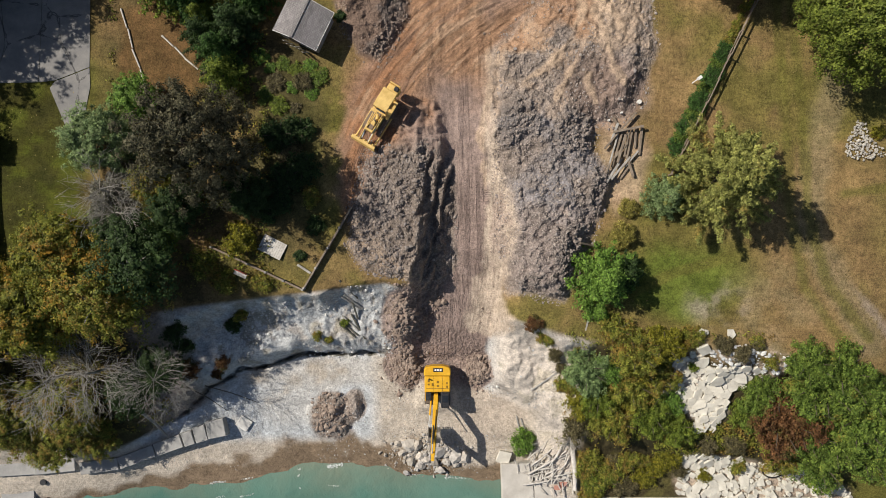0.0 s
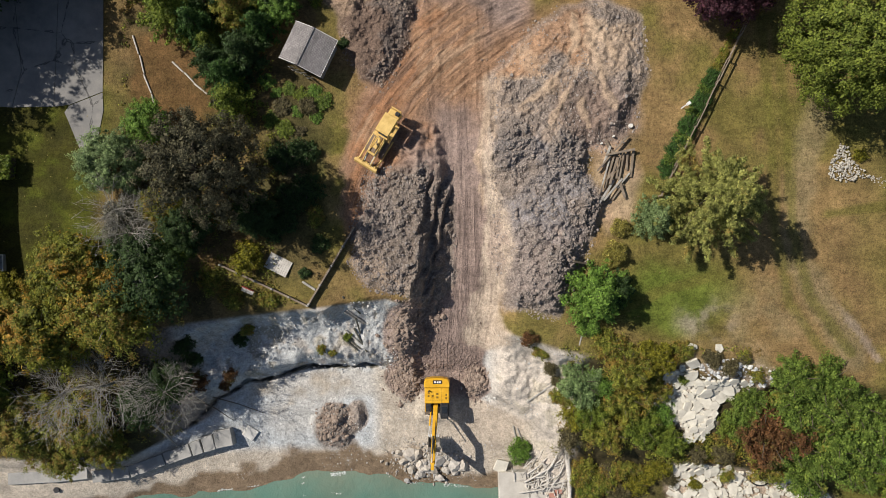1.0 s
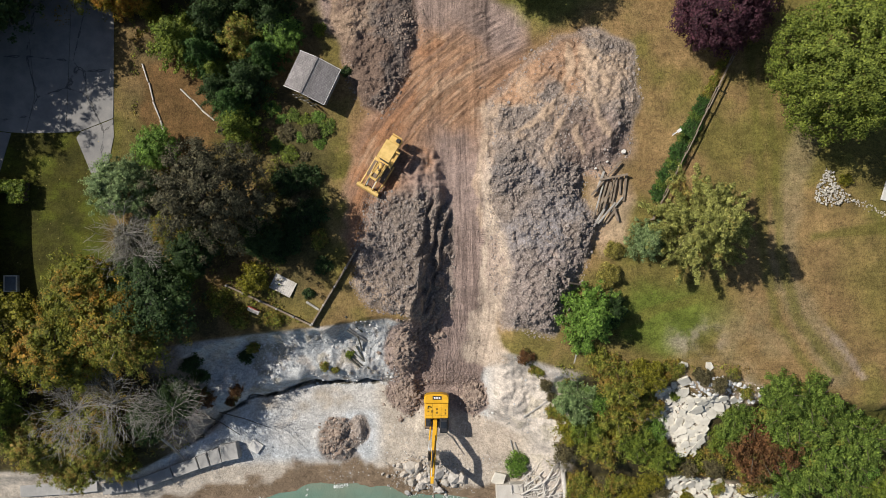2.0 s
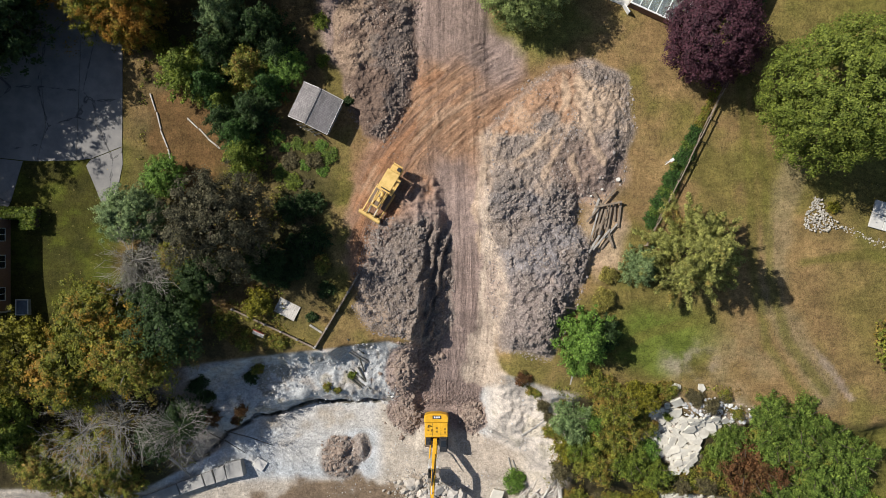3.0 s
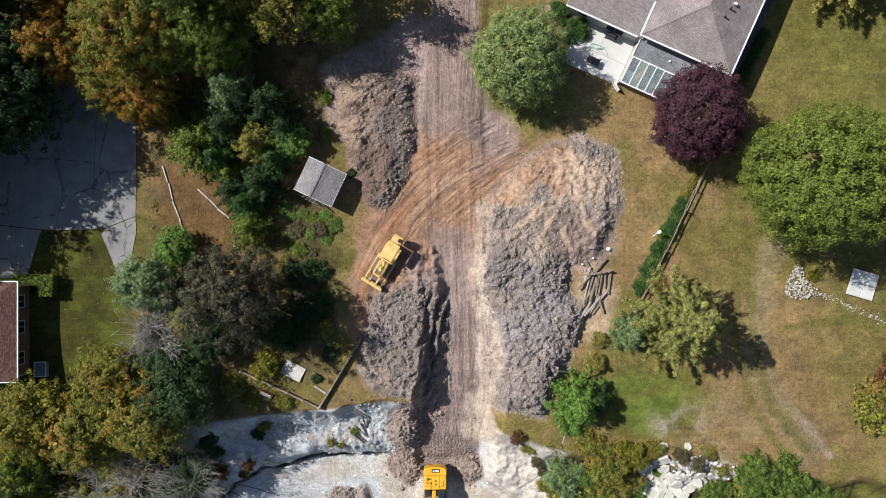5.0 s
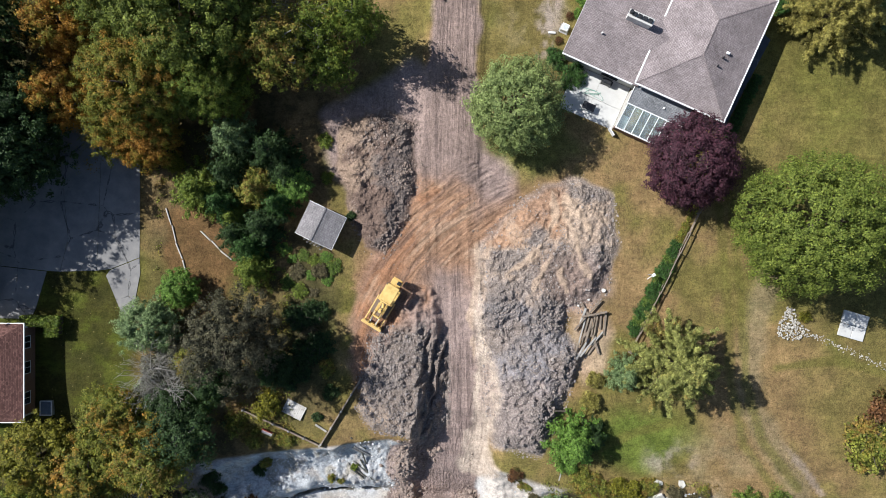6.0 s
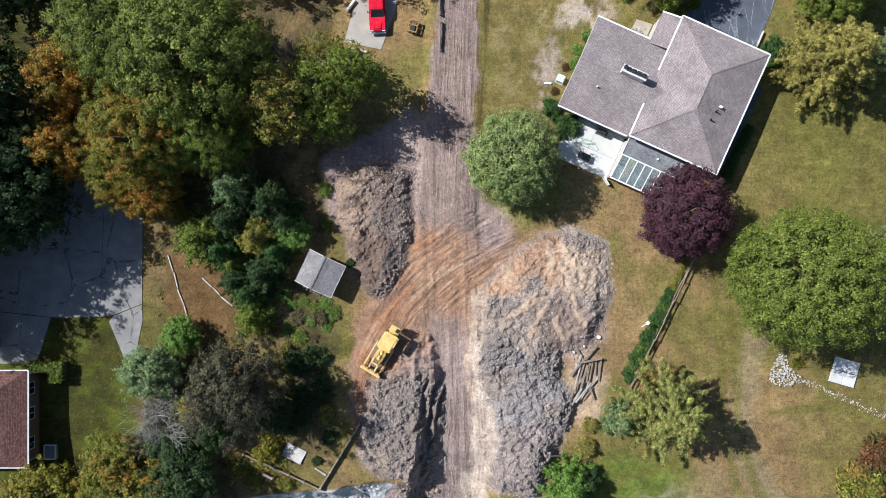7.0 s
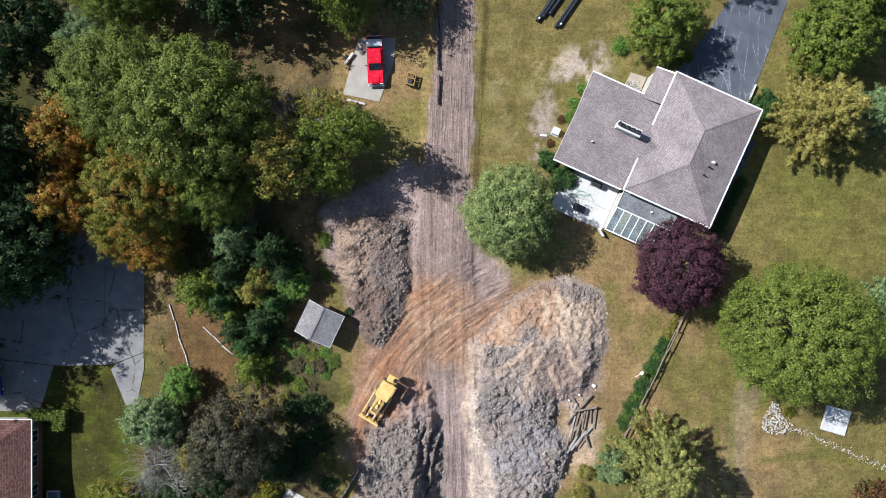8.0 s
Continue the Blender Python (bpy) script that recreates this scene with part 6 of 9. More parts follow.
def sunroom():
    g = 11.45
    ob = thing("sunroom", "lean-to glass sunroom with white bars and grey shingles", "sunroom", (14.2, 42.0, g), -24.2)
    hi, mid, low = 3.05, 2.75, 1.75
    slope("roof_slope", [(9.2, -2.0, mid), (16.2, -2.0, mid), (16.2, 0.35, hi), (9.2, 0.35, hi)], 0.12, ROOF_GREY, ob)
    edge_board((9.15, -2.0, mid), (9.15, 0.3, hi), ob, "rake_board", 0.08, 0.2)
    part("low_wall", box((7.0, 0.2, 1.9), (12.7, -4.72, 0.65)), BRICKWORK, ob)
    part("low_wall", box((0.2, 4.6, 1.9), (9.3, -2.35, 0.65)), SIDING, ob)
    part("low_wall", box((0.2, 4.6, 1.9), (16.1, -2.35, 0.65)), SIDING, ob)
    part("stone_ledge", box((7.6, 0.7, 0.3), (12.7, -5.15, 0.1), 0.05), GREY_TIMBER, ob)
    part("floor", box((6.6, 4.4, 0.1), (12.7, -2.4, 0.0)), TIMBER, ob, "brown wooden sunroom floor")
    for k in range(8):
        u = 9.25 + k * 0.98
        edge_board((u, -4.8, low), (u, -2.0, mid), ob, "glazing_bar", 0.11, 0.1)
        if k < 7:
            pane = part("pane", box((0.86, 2.95, 0.02)), GLASS, ob)
            pane.matrix_basis = Matrix.Translation((u + 0.49, -3.4, (low + mid) / 2)) @ pose(0, 0, 0, math.degrees(math.atan2(mid - low, 2.8)), 0, 0)
    edge_board((9.2, -4.82, low), (16.2, -4.82, low), ob, "sill", 0.16, 0.16)
    edge_board((9.2, -2.0, mid + 0.02), (16.2, -2.0, mid + 0.02), ob, "rail", 0.14, 0.1)
    part("vent_cap", box((0.24, 0.24, 0.2), (13.2, -0.9, 3.0), 0.04), WHITE, ob)
    # what stands inside
    for u, v, w, l, h, m in ((10.0, -3.6, 0.8, 1.6, 0.5, "white"), (12.6, -3.4, 0.7, 2.0, 0.8, "wood"), (14.2, -3.2, 0.9, 1.2, 0.7, "dark")):
        t = thing("bench" if m != "white" else "table", {"white": "white table inside the sunroom", "wood": "brown wooden bench inside the sunroom", "dark": "dark bench inside the sunroom"}[m], "bench" if m != "white" else "table", (0, 0, 0))
        t.matrix_basis = pose(14.2, 42.0, g + 0.05, 0, 0, -24.2) @ pose(u, v, 0, 0, 0, 0)
        mat = {"white": WHITE, "wood": TIMBER, "dark": DARK_METAL}[m]
        part("top", box((w, l, 0.06), (0, 0, h), 0.01), mat, t)
        for sx in (-1, 1):
            for sy in (-1, 1):
                part("leg", box((0.06, 0.06, h - 0.03), (sx * (w / 2 - 0.06), sy * (l / 2 - 0.06), (h - 0.03) / 2)), mat, t)


sunroom()
HOUSE = pose(14.2, 42.0, 11.45, 0, 0, -24.2)


def on_house(u, v):
    p = HOUSE @ Vector((u, v, 0))
    return p.x, p.y


def lie_slab(name, outline, thick, material, lift=0.05, label="", category="", kind="structure", cells=1.2, parent=None):
    """A paved sheet that follows the ground, with a real edge."""
    pts = np.array(outline, float)
    bm = bmesh.new()
    low = [bm.verts.new((x, y, 0)) for x, y in outline]
    bm.faces.new(low)
    x0, y0, x1, y1 = *pts.min(0), *pts.max(0)
    for k in range(1, int((x1 - x0) / cells) + 1):
        bmesh.ops.bisect_plane(bm, geom=bm.verts[:] + bm.edges[:] + bm.faces[:], plane_co=(x0 + k * cells, 0, 0), plane_no=(1, 0, 0))
    for k in range(1, int((y1 - y0) / cells) + 1):
        bmesh.ops.bisect_plane(bm, geom=bm.verts[:] + bm.edges[:] + bm.faces[:], plane_co=(0, y0 + k * cells, 0), plane_no=(0, 1, 0))
    bm.verts.ensure_lookup_table()
    co = np.array([v.co[:2] for v in bm.verts])
    z = height(co[:, 0], co[:, 1]) + lift
    for v, h in zip(bm.verts, z):
        v.co.z = h
    up = [f for f in bm.faces]
    made = bmesh.ops.extrude_face_region(bm, geom=up)
    bmesh.ops.translate(bm, vec=(0, 0, -thick), verts=[v for v in made["geom"] if isinstance(v, bmesh.types.BMVert)])
    bmesh.ops.recalc_face_normals(bm, faces=bm.faces)
    ob = part(name, bm, material, parent)
    if label:
        tagged(ob, label, category, kind=kind)
    return ob


# asphalt drive behind the bungalow
lie_slab("asphalt_driveway", [(29.6, 52.8), (38.3, 49.2), (40.2, 53.6), (43.4, 62.2), (50, 78), (41.5, 78), (36.2, 62), (33.2, 57.4)], 0.25, ASPHALT, 0.07, "dark asphalt driveway with pale cracks", "driveway")
lie_slab("gravel_walk", [on_house(20.0, 13.0), on_house(21.9, 12.4), on_house(21.6, 7.0), on_house(21.3, 0.5), on_house(19.9, 0.5)], 0.2, ASPHALT, 0.05, "dark gravel strip along the house wall", "path")
SANDY = concrete_material("sandy_paving", (0.30, 0.25, 0.19), (0.46, 0.40, 0.32))
lie_slab("courtyard", [on_house(4.4, 11.2), on_house(6.5, 11.2), on_house(6.6, 14.4), on_house(4.6, 14.2)], 0.2, SANDY, 0.06, "sandy paved courtyard beside the house", "courtyard")


def patio():
    ob = tagged(new("patio"), "white concrete patio of four slabs", "patio", kind="structure")
    for u0, u1, v0, v1 in ((2.3, 5.6, -2.4, 0.45), (5.63, 9.15, -2.4, 0.45), (2.3, 5.6, -4.95, -2.43), (5.63, 9.15, -4.95, -2.43)):
        lie_slab("slab", [on_house(u0, v0), on_house(u1, v0), on_house(u1, v1), on_house(u0, v1)], 0.2, PATIO_CONCRETE, 0.1, parent=ob)


patio()


def shed():
    x, y = -13.75, 22.4
    g = ground_at(x, y)
    ob = thing("shed", "small wooden shed with a weathered grey shingle roof", "shed", (x, y, g), -25.5)
    w, l, eave, ridge = 4.75, 4.15, 2.35, 3.05
    bm = box((w - 0.6, 0.12, eave), (0, -l / 2 + 0.35, eave / 2))
    part("wall", bm, GREY_TIMBER, ob)
    part("wall", box((w - 0.6, 0.12, eave), (0, l / 2 - 0.35, eave / 2)), GREY_TIMBER, ob)
    part("wall", box((0.12, l - 0.82, eave), (-w / 2 + 0.36, 0, eave / 2)), GREY_TIMBER, ob)
    part("wall", box((0.12, l - 0.82, eave), (w / 2 - 0.36, 0, eave / 2)), GREY_TIMBER, ob)
    for s in (-1, 1):
        part("gable", prism([(-w / 2 + 0.3, eave), (w / 2 - 0.3, eave), (-0.25, ridge - 0.1)], 0.1, "y", (0, s * (l / 2 - 0.35), 0)), GREY_TIMBER, ob)
    k = -0.25
    slope("roof_slope", [(-w / 2, -l / 2, eave - 0.05), (k, -l / 2, ridge), (k, l / 2, ridge), (-w / 2, l / 2, eave - 0.05)], 0.07, ROOF_SHED, ob)
    slope("roof_slope", [(k, -l / 2, ridge), (w / 2, -l / 2, eave - 0.05), (w / 2, l / 2, eave - 0.05), (k, l / 2, ridge)], 0.07, ROOF_SHED, ob)
    part("ridge_cap", box((0.3, l + 0.04, 0.05), (k, 0, ridge + 0.01), 0.01), ROOF_SHED, ob)
    for s in (-1, 1):
        edge_board((-w / 2, s * l / 2, eave - 0.08), (k, s * l / 2, ridge - 0.05), ob, "rake_board", 0.05, 0.14)
        edge_board((w / 2, s * l / 2, eave - 0.08), (k, s * l / 2, ridge - 0.05), ob, "rake_board", 0.05, 0.14)
    edge_board((w / 2, -l / 2, eave - 0.08), (w / 2, l / 2, eave - 0.08), ob, "drip_edge", 0.06, 0.1)
    part("door", box((0.9, 0.06, 1.9), (-0.6, -l / 2 + 0.26, 1.0), 0.01), TIMBER, ob)
    rng = random.Random(4)
    for i in range(6):
        b = part("board", box((0.22, 0.05, 1.7 + 0.5 * rng.random()), (0, 0, 0), 0.01), GREY_TIMBER)
        u = -1.2 + i * 0.45
        p = pose(x, y, g, 0, 0, -25.5) @ pose(u, -l / 2 - 0.12 - 0.08 * (i % 3), 0.75, 14 + 4 * (i % 2), 0, rng.uniform(-8, 8))
        b.matrix_basis = p
        tagged(b, "pale weathered board leaning on the shed wall", "board", "boards leaning on the shed")


shed()


def left_house():
    g = 10.2
    ob = thing("house", "neighbouring house with a red-brown shingle roof", "house", (-55.2, 5.2, g))
    ea = 3.1
    part("wall", box((13.0, 0.2, ea), (0, -5.2, ea / 2)), SIDING, ob)
    part("wall", box((13.0, 0.2, ea), (0, 5.2, ea / 2)), SIDING, ob)
    part("wall", box((0.2, 10.2, ea), (6.4, 0, ea / 2)), BRICKWORK, ob)
    part("wall", box((0.2, 10.2, ea), (-6.4, 0, ea / 2)), BRICKWORK, ob)
    for y in (-3.2, 0.4, 3.4):
        window_part(ob, (6.52, y, 1.6), (1.5, 1.2), 90)
    a, b, c, d, r1, r2 = (-7.0, -5.75, ea), (7.0, -5.75, ea), (7.0, 5.75, ea), (-7.0, 5.75, ea), (0, -1.0, ea + 2.1), (0, 1.0, ea + 2.1)
    turned = shingle_material("red_brown_shingles_turned", (0.085, 0.042, 0.035), (0.180, 0.095, 0.080), "Y", 0.16)
    slope("roof_slope", [a, b, r1], 0.14, ROOF_RED, ob)
    slope("roof_slope", [b, c, r2, r1], 0.14, turned, ob)
    slope("roof_slope", [c, d, r2], 0.14, ROOF_RED, ob)
    slope("roof_slope", [d, a, r1, r2], 0.14, turned, ob)
    for p, q in ((a, b), (b, c), (c, d)):
        edge_board(Vector(p) - Vector((0, 0, 0.06)), Vector(q) - Vector((0, 0, 0.06)), ob, "gutter", 0.16, 0.16)


left_house()


def cellar_hatch():
    x, y = -47.4, 0.4
    ob = thing("cellar_hatch", "grey metal cellar hatch with a white frame", "hatch", (x, y, ground_at(x, y)))
    part("curb", box((1.5, 1.8, 0.5), (0, 0, 0.2), 0.03), CONCRETE, ob)
    part("lid", box((1.2, 1.5, 0.06), (0, 0, 0.5), 0.02), mottled("blue_grey_metal", (0.10, 0.13, 0.17), (0.20, 0.24, 0.29), 3, 0.5, 0.5, 0.4), ob)
    for s in (-1, 1):
        part("frame_bar", box((0.1, 1.8, 0.1), (s * 0.68, 0, 0.53), 0.02), WHITE, ob)
        part("frame_bar", box((1.26, 0.1, 0.1), (0, s * 0.85, 0.53), 0.02), WHITE, ob)


cellar_hatch()


def left_driveway():
    ob = tagged(new("concrete_driveway"), "large cracked concrete driveway partly in tree shade", "driveway", kind="structure")
    slabs = ([(-36.0, 38), (-36.1, 18.6), (-39.6, 17.2), (-41.2, 17.0), (-40.4, 38)], [(-36.1, 18.5), (-36.0, 16.6), (-37.0, 11.4), (-38.3, 12.0), (-40.1, 16.4), (-39.6, 17.1)],
             [(-40.45, 38), (-41.25, 17.0), (-45.6, 16.9), (-44.6, 20.8), (-46.4, 38)], [(-46.45, 38), (-44.65, 20.8), (-45.65, 16.9), (-47.2, 17.0), (-60, 18.4), (-60, 38)],
             [(-60, 18.3), (-47.2, 16.9), (-48.6, 12.4), (-49.2, 11.2), (-60, 11.4)])
    for s in slabs:
        lie_slab("slab", s, 0.2, OLD_CONCRETE, 0.06, parent=ob)


left_driveway()
TAN_CONCRETE = concrete_material("worn_tan_concrete", (0.27, 0.245, 0.21), (0.40, 0.37, 0.325))
lie_slab("truck_pad", [(-9.3, 57.5), (-4.7, 57.5), (-4.9, 54.6), (-6.7, 49.6), (-11.2, 50.6)], 0.2, TAN_CONCRETE, 0.06, "worn tan concrete parking pad under a pickup", "parking pad")


# ---------------------------------------------------------------- machines
def paint(name, dark, light, rough=0.45):
    return mottled(name, dark, light, 1.6, rough, 0.45, bump=0.06, grain=18)


CAT_YELLOW = paint("machine_yellow", (0.58, 0.30, 0.015), (0.78, 0.44, 0.03))
OLD_YELLOW = paint("faded_machine_yellow", (0.52, 0.33, 0.09), (0.78, 0.55, 0.20), 0.6)
RED = paint("red_car_paint", (0.50, 0.006, 0.022), (0.68, 0.012, 0.036), 0.25)
BLUE = paint("dark_blue_car_paint", (0.010, 0.025, 0.16), (0.02, 0.05, 0.26), 0.25)
CHROME = paint("dull_aluminium", (0.45, 0.48, 0.50), (0.62, 0.65, 0.68), 0.35)
STEEL = mottled("worn_steel", (0.20, 0.185, 0.165), (0.40, 0.37, 0.33), 3, 0.5, 0.5, 0.6, 0.2)
MUDDY = mottled("muddy_track_steel", (0.16, 0.12, 0.09), (0.30, 0.225, 0.17), 3, 0.85, 0.3, 0.2, 0.5)
# machine yellow darkened, with the grille openings' shade put into the colour
GRILLE = paint("shadowed_grille", (0.16, 0.09, 0.012), (0.26, 0.15, 0.02))
LAMP = mottled("headlamp_glass", (0.55, 0.57, 0.60), (0.75, 0.77, 0.80), 4, 0.1, 0.6, bump=0.0)


def crawler_track(parent, x, length, width, high, name="track"):
    """A crawler track: belt with separate shoes, and a frame with rollers inside."""
    bm = bmesh.new()
    r, half = high / 2, length / 2 - high / 2
    outer = [(half + r * math.cos(a), r + r * math.sin(a)) for a in np.linspace(-math.pi / 2, math.pi / 2, 9)] + [(-half - r * math.cos(a), r - r * math.sin(a)) for a in np.linspace(-math.pi / 2, math.pi / 2, 9)]
    prism(outer, width * 0.8, "x", (x, 0, 0), bm=bm)
    track = part(name, bm, MUDDY, parent)
    total = 4 * half + 2 * math.pi * r
    n = int(total / 0.2)
    for k in range(n):
        s = k * total / n
        if s < 2 * half:
            y, z, a = -half + s, high, 0
        elif s < 2 * half + math.pi * r:
            t = (s - 2 * half) / r
            y, z, a = half + r * math.sin(t), r + r * math.cos(t), -t
        elif s < 4 * half + math.pi * r:
            y, z, a = half - (s - 2 * half - math.pi * r), 0, math.pi
        else:
            t = (s - 4 * half - math.pi * r) / r
            y, z, a = -half - r * math.sin(t), r - r * math.cos(t), math.pi - t
        if z < 0.05:
            continue
        shoe = part("track_shoe", box((width, 0.17, 0.05), (0, 0, 0.02)), MUDDY, track)
        shoe.matrix_basis = pose(x, y, z, math.degrees(a), 0, 0)
    part("track_frame", box((width * 0.5, half * 2, high * 0.5), (x, 0, r), 0.05), MUDDY, parent)
    return track


def excavator():
    x, y = -0.62, -15.2
    z = 2.75
    # the machine faces -y
    ob = thing("excavator", "yellow crawler excavator reaching out over the shore", "excavator", (x, y, z))
    for s in (-1, 1):
        crawler_track(ob, s * 1.12, 4.3, 0.62, 0.95)
    part("undercarriage", box((1.7, 2.6, 0.5), (0, 0, 0.62), 0.08), MUDDY, ob)
    part("slew_ring", rod((0, 0, 0.85), (0, 0, 1.12), 0.72, sides=20), DARK_METAL, ob)
    part("deck", box((2.75, 3.3, 0.22), (0, 0.55, 1.2), 0.04), DARK_METAL, ob)
    # rounded counterweight at the back
    cw = [(-1.47, 1.3), (-1.47, 1.95), (-1.3, 2.25), (-0.6, 2.4), (0.6, 2.4), (1.3, 2.25), (1.47, 1.95), (1.47, 1.3)]
    weight = part("counterweight", prism(cw, 1.35, "z", (0, 0, 1.95), 0.1), CAT_YELLOW, ob)
    part("badge", box((1.05, 0.42, 0.03), (0.08, 1.98, 2.64), 0.01), DARK_METAL, weight, "black badge plate")
    for k in range(3):
        part("badge_bar", box((0.2, 0.2, 0.02), (-0.2 + 0.28 * k, 1.98, 2.665)), WHITE, weight)
    hood = part("hood", box((2.86, 1.85, 1.1), (0, 0.4, 1.85), 0.08, top=0.98), CAT_YELLOW, ob)
    for u, v, w, l in ((-0.95, 0.75, 0.26, 0.34), (-0.95, 0.35, 0.24, 0.22), (-0.5, 0.35, 0.28, 0.36), (0.05, 0.6, 0.3, 0.28), (0.05, 0.2, 0.3, 0.28), (1.05, 0.5, 0.2, 0.3), (1.05, 0.1, 0.2, 0.3)):
        part("vent_grille", box((w * 0.8, l * 0.8, 0.03), (u, v, 2.4)), GRILLE, hood)
    for u in (-0.45, 0.55):
        part("hood_seam", box((0.02, 1.7, 0.012), (u, 0.4, 2.405)), DARK_METAL, hood)
    part("hood_seam", box((2.5, 0.03, 0.012), (0, -0.1, 2.405)), DARK_METAL, hood)
    part("exhaust_pipe", rod((-0.9, 0.95, 2.35), (-0.9, 0.95, 2.75), 0.08), DARK_METAL, hood)
    part("tool_box", box((0.7, 1.1, 0.75), (-1.0, -0.95, 1.7), 0.05), DARK_METAL, ob)
    part("handrail", rod((-1.3, -0.5, 2.1), (-1.3, -1.5, 2.1), 0.025), CAT_YELLOW, ob)
    # cab on the operator's left
    cab = part("cab", box((0.98, 1.75, 1.65), (0.86, -1.25, 2.0), 0.09, top=0.95), DARK_METAL, ob, "black cab")
    part("roof_hatch", box((0.66, 0.75, 0.04), (0.86, -1.15, 2.84), 0.01), DARK_GLASS, cab)
    part("windscreen", box((0.82, 0.03, 1.1), (0.86, -2.13, 2.15)), DARK_GLASS, cab)
    part("side_window", box((0.03, 1.2, 0.8), (1.36, -1.25, 2.3)), DARK_GLASS, cab)
    # boom, stick and bucket
    foot, knee, elbow = Vector((-0.12, -0.75, 1.7)), Vector((-0.3, -4.3, 4.55)), Vector((-0.5, -7.4, 4.15))
    v = prism([(-0.75, 1.35), (-0.85, 1.9), (-4.1, 4.85), (-4.6, 4.85), (-6.8, 4.4), (-6.85, 4.05), (-4.5, 4.3), (-4.2, 4.2), (-1.3, 1.45)], 0.5, "x", (0, 0, 0), 0.03)
    boom = part("boom", v, CAT_YELLOW, ob)
    boom.matrix_basis = pose(-0.1, 0, 0, 0, 0, 0) @ pose(0, 0, 0, 0, 0, -3)
    for s in (-1, 1):
        part("boom_cylinder", rod((-0.12 + 0.38 * s, -1.3, 1.35), (-0.18 + 0.38 * s, -3.0, 2.75), 0.1), CAT_YELLOW, boom)
        part("boom_piston", rod((-0.18 + 0.38 * s, -3.0, 2.75), (-0.24 + 0.36 * s, -3.9, 3.6), 0.06), CHROME, boom)
    part("stick_cylinder", rod((-0.1, -3.5, 4.9), (-0.1, -5.4, 5.05), 0.1), DARK_METAL, boom)
    part("stick_piston", rod((-0.1, -5.4, 5.05), (-0.1, -6.5, 4.8), 0.06), CHROME, boom)
    part("hose_bundle", rod((0.12, -2.2, 3.35), (0.08, -4.2, 4.95), 0.05), BLACK_RUBBER, boom)
    stick = prism([(-7.3, 4.9), (-6.5, 4.85), (-6.2, 4.2), (-5.6, 1.6), (-5.9, 1.45), (-6.9, 3.7)], 0.36, "x", (0, 0, 0), 0.02)
    arm = part("stick", stick, CAT_YELLOW, ob)
    arm.matrix_basis = pose(-0.1, 0, 0, 0, 0, -3)
    part("bucket_cylinder", rod((0, -7.10, 4.5), (0, -6.55, 3.0), 0.08), CAT_YELLOW, arm)
    part("bucket_piston", rod((0, -6.55, 3.0), (0, -6.30, 2.0), 0.05), CHROME, arm)
    part("thumb", prism([(-6.95, 1.9), (-6.55, 2.1), (-6.15, 1.2), (-6.45, 0.5), (-6.70, 0.6)], 0.42, "x", (0, 0, 0), 0.03), OLD_YELLOW, arm)
    shell = [(-5.65, 1.75), (-6.25, 1.55), (-6.45, 1.0), (-6.15, 0.45), (-5.45, 0.25), (-4.75, 0.6), (-4.80, 0.66), (-5.45, 0.36), (-6.05, 0.55), (-6.30, 1.0), (-6.15, 1.45), (-5.65, 1.65)]
    bucket = part("bucket", prism(shell, 1.3, "x", (-0.35, 0, 0)), STEEL, ob, "worn steel bucket")
    for s in (-1, 1):
        part("cheek_plate", prism([(-5.65, 1.75), (-6.25, 1.55), (-6.45, 1.0), (-6.15, 0.45), (-5.45, 0.25), (-4.75, 0.6), (-5.25, 1.3)], 0.05, "x", (-0.35 + s * 0.66, 0, 0)), STEEL, bucket)
    for k in range(5):
        part("tooth", box((0.12, 0.3, 0.08), (-0.87 + 0.26 * k, -4.63, 0.66), 0.01), CHROME, bucket)
    return ob


excavator()


